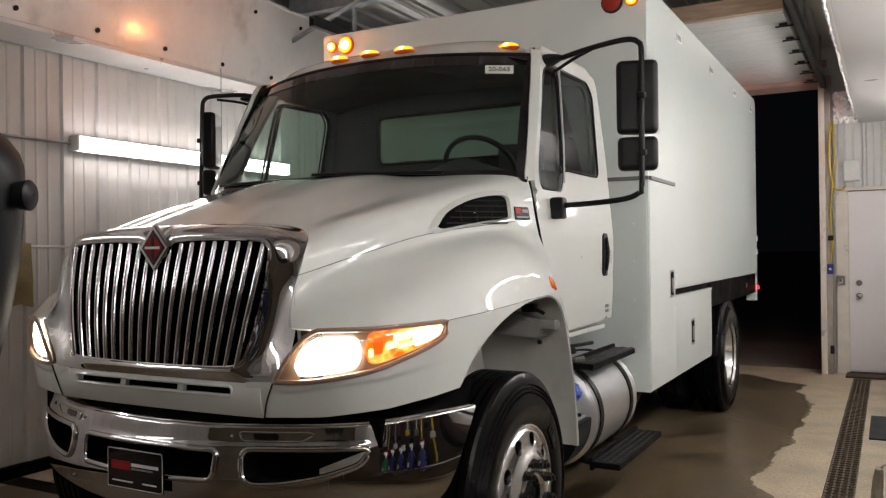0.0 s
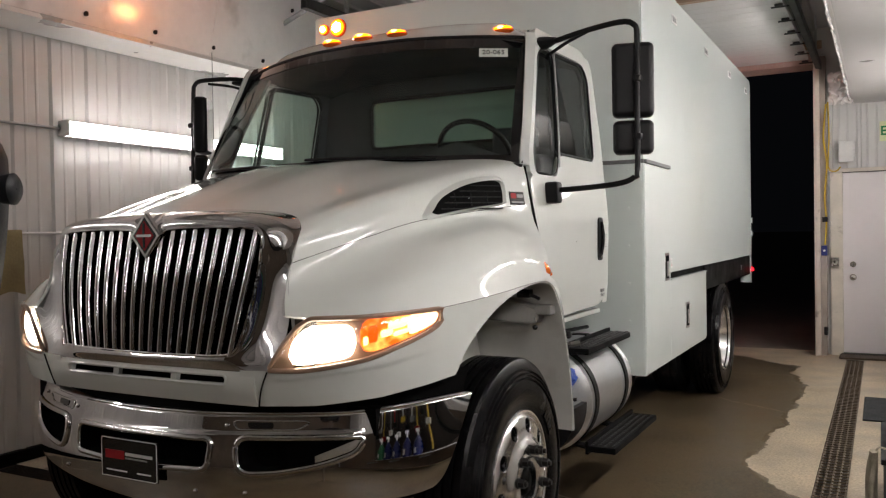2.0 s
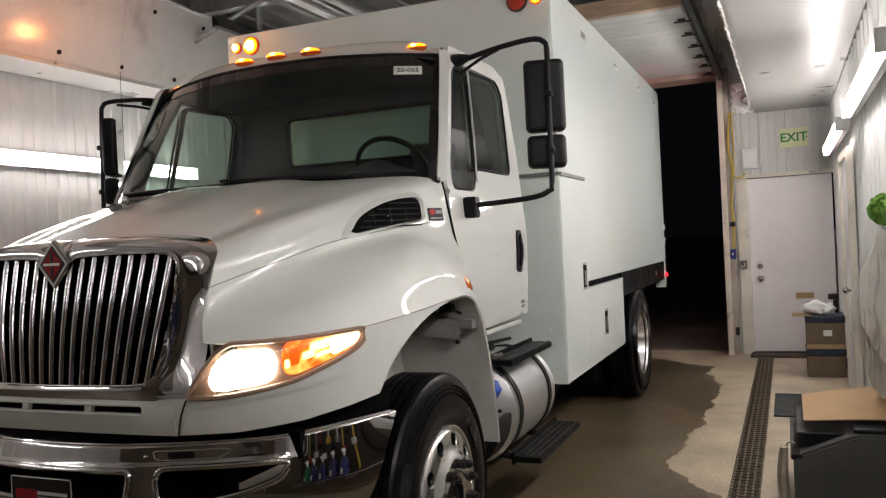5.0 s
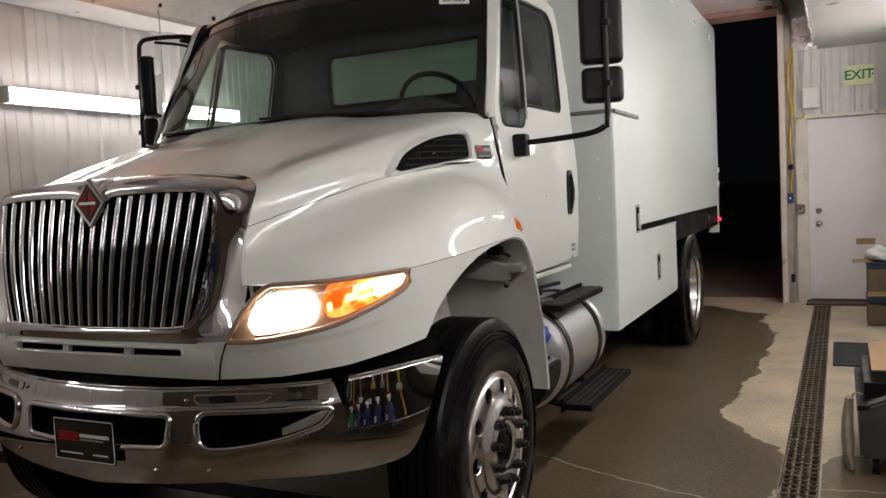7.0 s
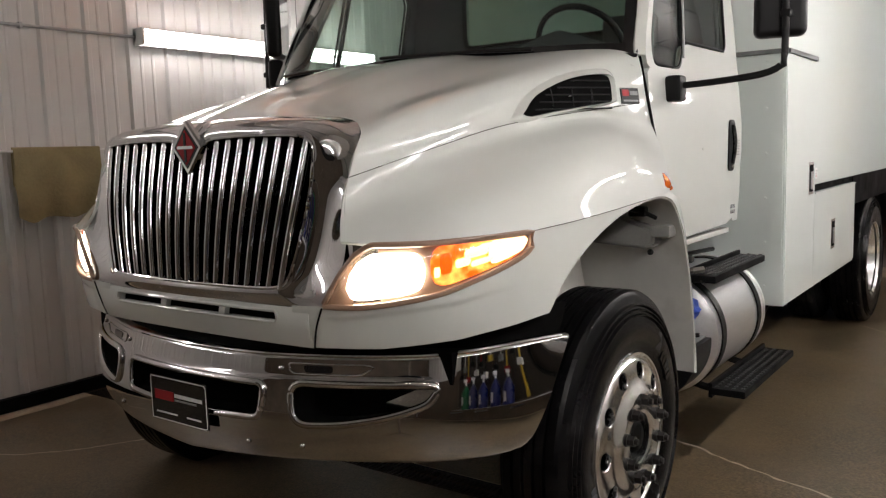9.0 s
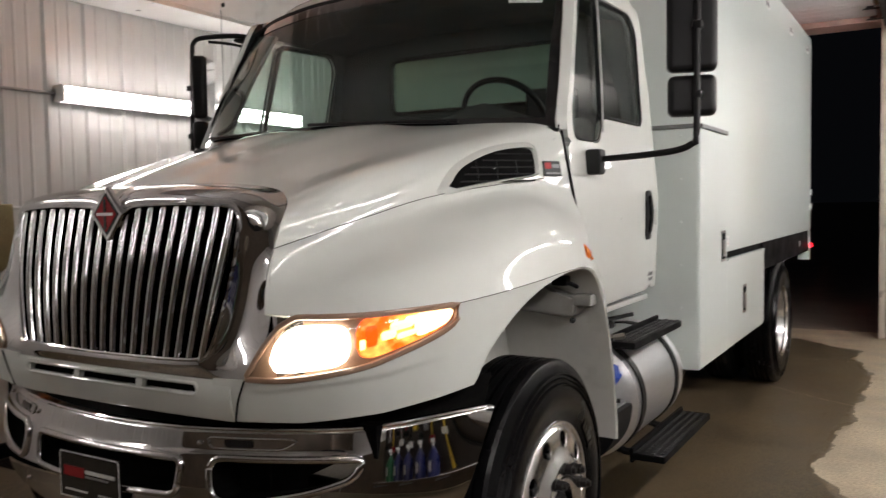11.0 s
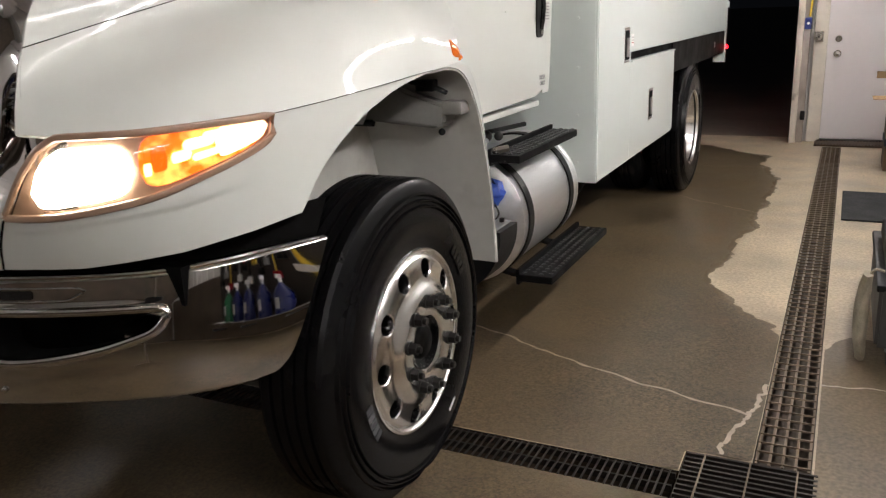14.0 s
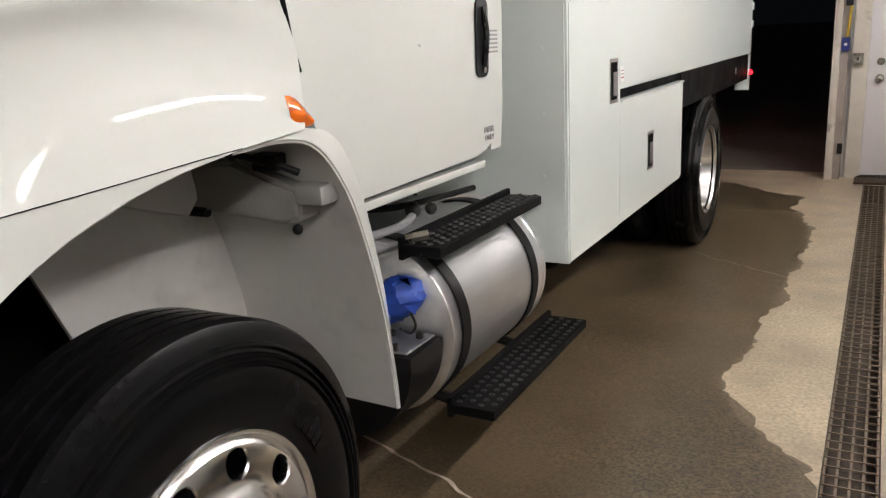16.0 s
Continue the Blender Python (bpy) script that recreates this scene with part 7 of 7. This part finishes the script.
for k in range(15):
    y = 0.008 + k * 0.030
    part("bar", box(B(), (-w_ / 2, y, -0.03), (w_ / 2, y + 0.010, 0.004)), GRATEDARK, sg, smooth=False)
for k in range(3):
    x = -w_ / 2 + 0.06 + k * (w_ - 0.12) / 2
    part("cross_rod", box(B(), (x - 0.0028, 0.0, -0.012), (x + 0.0028, 0.44, 0.0065)), GRATETOP, sg, smooth=False)
dm = thing("door_mat", "dark ribbed metal mat before the exit door", "mat", (2.13, 8.27, 0.004))
part("mat_base", box(B(), (0, 0, 0), (0.80, 0.30, 0.018), 0.004), GRATE, dm)
for k in range(26):
    part("mat_rib", box(B(), (0.01 + k * 0.03, 0.01, 0.0185), (0.022 + k * 0.03, 0.29, 0.028)), GRATE, dm, smooth=False)
bm_ = thing("floor_mat", "black rubber mat on the floor", "mat", (2.435, 4.98, 0.002))
part("mat_body", box(B(), (0, 0, 0), (0.66, 0.98, 0.012), 0.004), MAT, bm_)

# ---- stacked bins by the exit door ----
def carton(name, x0, x1, y0, y1, z0, z1, material, lidm, label, cat):
    ob = thing(name, label, cat, ((x0 + x1) / 2, (y0 + y1) / 2, z0))
    hx, hy, h = (x1 - x0) / 2, (y1 - y0) / 2, z1 - z0
    part("body", box(B(), (-hx, -hy, 0), (hx, hy, h - 0.07), 0.008), material, ob)
    part("lid", box(B(), (-hx - 0.008, -hy - 0.008, h - 0.066), (hx + 0.008, hy + 0.008, h), 0.008), lidm, ob)
    return ob


carton("storage_carton", 2.74, 3.10, 6.95, 7.40, 0.005, 0.29, CARDDARK, NAVYBIN, "brown carton with a navy lid", "box")
b2 = carton("storage_carton", 2.74, 3.10, 6.95, 7.40, 0.295, 0.63, CARDDARK, NAVYBIN, "brown carton with a navy lid and white label", "box")
part("label_patch", box(B(), (-0.02, -0.2285, 0.13), (0.06, -0.226, 0.19)), LABELWHITE, b2)
part("band", box(B(), (-0.182, -0.2275, 0.0), (0.182, -0.2255, 0.045)), CARD, b2)
cf = thing("cardboard_flap", "loose flat piece of cardboard on the carton", "cardboard", (2.70, 6.93, 0.634))
part("flap", box(B(), (-0.09, 0, 0), (0.10, 0.30, 0.006), 0.001), CARD, cf)
bg = B()
ball(bg, (0, 0, 0.05), 0.16, (1.0, 0.8, 0.42), 40, 24)
for v in bg.verts:
    q = noise.noise(v.co * 9) * 0.06 + noise.noise(v.co * 22) * 0.035
    v.co += v.co.normalized() * q
    v.co.z = max(v.co.z, 0.0)
bag = thing("plastic_bag", "crumpled white plastic bag lying on the cartons", "bag", (2.90, 7.10, 0.641))
part("bag_body", bg, LABELWHITE, bag)
br = thing("hand_tool", "small dark tool standing on the cartons", "tool", (3.04, 7.30, 0.632))
part("grip", cyl(B(), (0, 0, 0), (0, 0, 0.14), 0.03, 0.02, n=12), BLACK, br)
part("head", box(B(), (-0.07, -0.03, 0.14), (0.03, 0.03, 0.20), 0.012), STEELDARK, br)

# ---- cart with cardboard, towels and mitt ----
ct = thing("tool_cart", "dark grey plastic tool cart with a sloped side", "cart", (2.58, 2.36, 0.0))
bm = B()
side = [(0.0, 0.10), (0.0, 0.355), (0.30, 0.48), (0.54, 0.48), (0.54, 0.10)]
prism(bm, side, 0.92, Matrix(((1, 0, 0, 0), (0, 0, -1, 0.92), (0, 1, 0, 0), (0, 0, 0, 1))))
bmesh.ops.bevel(bm, geom=list(bm.edges), offset=0.014, segments=2, affect="EDGES")
part("body", bm, CARTGREY, ct)
part("tray", box(B(), (0.29, 0.04, 0.481), (0.53, 0.88, 0.503), 0.006), BLACK, ct)
part("inset", box(B(), (0.02, 0.10, 0.385), (0.26, 0.80, 0.465), 0.01), BLACK, ct)
part("front_lip", box(B(), (-0.012, 0.0, 0.340), (0.05, 0.92, 0.370), 0.008), BLACK, ct)
for x in (0.07, 0.49):
    for y in (0.09, 0.83):
        wl = part("caster", cyl(B(), (x - 0.016, y, 0.05), (x + 0.016, y, 0.05), 0.049, n=20), BLACK, ct)
        part("fork", box(B(), (x - 0.024, y - 0.02, 0.06), (x + 0.024, y + 0.02, 0.102), 0.004), GALV, wl)
cb = thing("cardboard_sheet", "bent tan sheet of cardboard lying on the cart", "cardboard", (2.64, 2.50, 0.507))
bm = sheet(B(), [[(u, v, 0.012 + 0.05 * math.sin(u * 3.2) * (0.4 + v) + 0.02 * v) for v in np.linspace(0, 0.68, 8)] for u in np.linspace(0.0, 0.47, 12)])
thick(bm, 0.005)
part("board", bm, CARD, cb)
mt = thing("wash_mitt", "grey-brown wash mitt hung on the cart's edge", "cloth", (2.575, 2.45, 0.36))
rws = []
for t in np.linspace(0, 1, 22):
    c = np.array([-0.038 - 0.012 * math.sin(t * 3), 0.0 + 0.02 * math.sin(t * 5), -0.36 * t + 0.03])
    r = 0.035 + 0.018 * math.sin(t * math.pi)
    rws.append([c + np.array([0.55 * r * math.cos(a), 1.4 * r * math.sin(a), 0]) * (1 + 0.12 * noise.noise((t * 7, math.cos(a) * 2, math.sin(a) * 2))) for a in np.linspace(0, 2 * math.pi, 18, endpoint=False)])
bm = sheet(B(), rws, closed_v=True)
for rr in (rws[0], rws[-1]):
    bm.faces.new([bm.verts.new(tuple(p)) for p in rr])
part("fabric", bm, MITT, mt)
part("loop", sweep(B(), spline([(-0.03, 0, 0.03), (-0.012, 0, 0.05), (0.02, 0, 0.045)], 8), 0.006, n=6), MITT, mt)


def towel(name, label, y0, y1, z1, z0, seed, x=3.03, material=TOWEL, band=None, tip=0.0):
    """A gathered cloth hung from one hook; tip is where across it the longest corner hangs."""
    ob = thing(name, label, "towel", (x, (y0 + y1) / 2, z1), -90)
    hw = (y1 - y0) / 2
    nu_, nv_ = 40, 48
    rws = []
    for i in range(nu_ + 1):
        u = i / nu_ * 2 - 1
        row = []
        length = (z1 - z0) * (1 - 0.38 * abs(u - tip) ** 1.3)
        for j in range(nv_ + 1):
            t = j / nv_
            gather = 0.30 + 0.70 * min(1.0, t * 1.5) ** 0.8
            fold = noise.noise((u * 2.4 + 0.5 * t, t * 0.8, seed)) * 0.075 + noise.noise((u * 6 + 0.8 * t, t * 1.4, seed + 20)) * 0.028 + noise.noise((u * 12, t * 6, seed + 40)) * 0.008
            yy = u * hw * gather + 0.03 * noise.noise((u * 2, t * 3, seed + 3))
            zz = -t * length + 0.012 * noise.noise((u * 5, t * 4, seed + 5))
            row.append((min(-0.04 + fold * (0.4 + 0.8 * t), 0.02), yy, zz))
        rws.append(row)
    bm = sheet(B(), rws)
    thick(bm, 0.007)
    part("fabric", bm, material, ob)
    if band:
        strip = []
        for i, row in enumerate(rws):
            j = int(nv_ * (band + 0.12 * i / nu_))
            strip.append([(p[0] - 0.003, p[1], p[2]) for p in row[j:j + 4]])
        part("band", sheet(B(), strip), TEAL, ob, "teal woven band")
    part("hook", sweep(B(), spline([(0.0, 0.11, 0.02), (0.0, 0.0, 0.0), (-0.02, -0.01, 0.03)], 8), 0.008, n=6), GALV, ob)
    return ob


towel("towel", "off-white terry towel hung from a hook", 2.58, 2.84, 1.52, 0.80, 3, x=3.085, tip=-0.2)
towel("towel", "long soiled white towel with a teal band", 2.70, 3.00, 1.36, 0.52, 6, x=3.05, band=0.46, tip=0.25)
gdst = thing("microfibre_duster", "fluffy green duster on the wall hooks", "duster", (3.07, 2.50, 1.62))
rnd = random.Random(4)
bm = B()
for _ in range(260):
    d = Vector((rnd.gauss(0, 1), rnd.gauss(0, 1), rnd.gauss(0, 0.8))).normalized()
    cyl(bm, d * 0.03, d * (0.075 + 0.012 * rnd.random()), 0.016, 0.010, n=6)
part("fluff", bm, LEAFGREEN, gdst)
part("handle", cyl(B(), (0.0, 0, 0), (0.09, 0.0, -0.02), 0.012, n=8), BLACK, gdst)

# ---- cleaning bottles on a shelf along the side wall, near the wash gear ----
# unseen board, added so the bumper reflects dark brown around the shelf
pgb = thing("tool_board", "dark brown board added on the wall for the bumper's reflection", "board", (XR - 0.012, -5.8, 0.0))
part("panel", box(B(), (0.0, 0.0, 0.0), (0.024, 5.45, 1.40), 0.004), DARKWALL, pgb)
shf = thing("wall_shelf", "pale wall shelf with a dark front edge, holding bottles", "shelf", (XR - 0.36, -2.9, 0.60))
part("board", box(B(), (0, 0, -0.02), (0.355, 2.6, 0.0), 0.004), LABELWHITE, shf)
part("front_edge", box(B(), (-0.022, 0, -0.075), (-0.002, 2.6, 0.004), 0.004), DARKWALL, shf, "dark front edge")
for y in (0.1, 1.0, 1.9):
    part("bracket", box(B(), (0.02, y - 0.012, -0.15), (0.35, y + 0.012, -0.021), 0.004), GALV, shf)
tools = (BLACK, LABELWHITE, YELLOW, BLACK, LABELGREY, REDPAINT, BLACK, LABELWHITE)


def bottle(place, body_m, size=1.0):
    ob = thing("spray_bottle", "dark blue plastic spray bottle with white trigger" if body_m is BOTTLEBLUE else "green plastic spray bottle with white trigger", "bottle", place, group="bottles on the shelf")
    part("body", revolve(B(), [(0, 0.001), (0, 0.05 * size), (0.01, 0.055 * size), (0.17 * size, 0.055 * size), (0.22 * size, 0.03 * size), (0.25 * size, 0.016), (0.26 * size, 0.001)], 20, "z"), body_m, ob)
    tg = B()
    cyl(tg, (0, 0, 0.25 * size), (0, 0, 0.29 * size), 0.02, n=12)
    box(tg, (-0.06, -0.012, 0.28 * size), (0.03, 0.012, 0.31 * size), 0.005)
    part("trigger", tg, LABELWHITE, ob)
    part("label_patch", revolve(B(), [(0.06 * size, 0.0562 * size), (0.14 * size, 0.0562 * size)], 10, "z", start=2.9, end=3.5), LABELWHITE, ob)
    return ob


for k in range(5):
    bottle((XR - 0.20, -2.42 + k * 0.30 + 0.03 * math.sin(k * 5), 0.602), GREEN if k == 0 else BOTTLEBLUE, 1.75 + 0.06 * math.sin(k * 3))
bb = thing("backboard", "dark stained board behind the bottle shelf", "board", (XR - 0.030, -2.95, 0.66))
part("board", box(B(), (0.0, 0.0, 0.0), (0.026, 2.30, 1.22), 0.004), BACKBOARD, bb)
hz = thing("air_hose", "yellow hose hung on the wall beside the bottles", "hose", (XR - 0.075, -0.98, 0))
part("hose_line", sweep(B(), spline([(0.0, 0.03, 1.86), (0.0, 0.0, 1.6), (0.01, -0.03, 1.2), (0.0, 0.02, 0.9), (0.0, 0.05, 0.70)], 40), 0.018, n=8), YELLOW, hz)
part("hook", box(B(), (-0.02, 0.01, 1.84), (0.045, 0.05, 1.88), 0.005), BLACK, hz)
hz = thing("hose_coil", "black rubber hose coiled on a wall hook", "hose", (XR - 0.10, -0.55, 1.30))
for k, rr in enumerate((0.24, 0.26, 0.28)):
    lp = [(0.02 * k, rr * math.cos(a), 1.25 * rr * math.sin(a)) for a in np.linspace(0, 2 * math.pi, 40, endpoint=False)]
    part("hose_loop", sweep(B(), lp + lp[:1], 0.016, n=8, cap=False), BLACK, hz)
part("hook", box(B(), (-0.02, -0.03, 0.26), (0.07, 0.03, 0.33), 0.006), BLACK, hz)
hr = thing("tool_rack", "wall rail hung with brushes and long tools", "rack", (XR - 0.034, -2.9, 1.90))
part("rail", box(B(), (0.0, 0.0, 0.0), (0.03, 2.0, 0.05), 0.004), WOOD, hr)
for k in range(13):
    y = 0.08 + k * 0.15
    l_ = (0.62, 0.5, 0.7, 0.45)[k % 4]
    br_ = part("hung_tool", cyl(B(), (-0.03, y, -l_), (-0.03, y, 0.02), 0.014, n=8), tools[k % 8], hr)
    part("tool_head", box(B(), (-0.06, y - 0.05, -l_ - 0.10), (0.0, y + 0.05, -l_), 0.01), tools[(k + 3) % 8], br_)

# ---- left wall: rod with a chamois ----
rd = thing("towel_rod", "thin white rod fixed along the wall", "rod", (XL + 0.10, -0.4, 1.59))
part("bar", cyl(B(), (0, 0, 0), (0, 2.35, 0), 0.009, n=10), LABELWHITE, rd)
for y in (0.05, 1.2, 2.3):
    part("bracket", cyl(B(), (0, y, 0), (-0.09, y, 0), 0.008, n=8), GALV, rd)
cm = thing("chamois", "tan chamois cloth hung over the rod", "cloth", (XL + 0.10, 1.03, 1.60))
rws = []
for i in range(23):
    u = i / 22 * 2 - 1
    row = []
    for j in range(26):
        t = j / 25
        row.append((0.014 + 0.02 * math.sin(u * 7 + 1) * t + 0.012 * noise.noise((u * 3, t * 3, 1)), u * 0.28 + 0.015 * noise.noise((u, t * 3, 4)), 0.008 - t * (0.43 + 0.05 * noise.noise((u * 2.2, 3, 0)))))
    rws.append([(-0.014, row[0][1], -0.22), (-0.012, row[0][1], -0.02), (0.0, row[0][1], 0.012)] + row)
bm = sheet(B(), rws)
thick(bm, 0.003)
part("cloth", bm, CHAMOIS, cm)

# ---- hanging pull cord ----
pc = thing("pull_cord", "thin dark cord hung from the upright board", "cord", (-2.25, 2.80, 0.0))
part("cord", cyl(B(), (0, 0, 2.2), (0, 0, 3.06), 0.0028, n=6), TRIMGREY, pc)

# ---- upright equipment near the path ----
eq = thing("equipment_stand", "dark grey plastic equipment head on a stand, with a side knob", "equipment", (1.236, -1.517, 0.0), 28.7)
hd_rows = []
for t in np.linspace(0, 1, 26):
    z = 1.22 + 0.53 * t
    hw = 0.16 * math.sin(min(1.0, 0.28 + t * 0.9) * math.pi / 2) * (1 - max(0, t - 0.82) ** 2 * 16)
    dp = 0.07 * (1 - max(0, t - 0.86) ** 2 * 20)
    hd_rows.append([(hw * math.copysign(abs(math.cos(a)) ** 0.6, math.cos(a)), dp * math.copysign(abs(math.sin(a)) ** 0.6, math.sin(a)), z) for a in np.linspace(0, 2 * math.pi, 24, endpoint=False)])
bm = sheet(B(), hd_rows, closed_v=True)
for rr in (hd_rows[0], hd_rows[-1]):
    bm.faces.new([bm.verts.new(p) for p in rr])
part("head", bm, HEADGREY, eq)
part("knob", revolve(B(), [(0.14, 0.012), (0.160, 0.014), (0.162, 0.023), (0.180, 0.025), (0.184, 0.020), (0.184, 0.001)], 20, "x", (0, 0, 1.615)), HEADGREY, eq, "black round knob")
# unseen post and legs, coloured like the floor to vanish in the bumper's reflection
part("post", cyl(B(), (0, 0, 0.04), (0, 0, 1.24), 0.016, n=14), FLOORBROWN, eq, "unseen added post in the floor's brown")
for a in (0.3, 2.4, 4.5):
    part("leg", cyl(B(), (0, 0, 0.10), (0.20 * math.cos(a), 0.20 * math.sin(a), 0.012), 0.008, n=8), FLOORBROWN, eq)
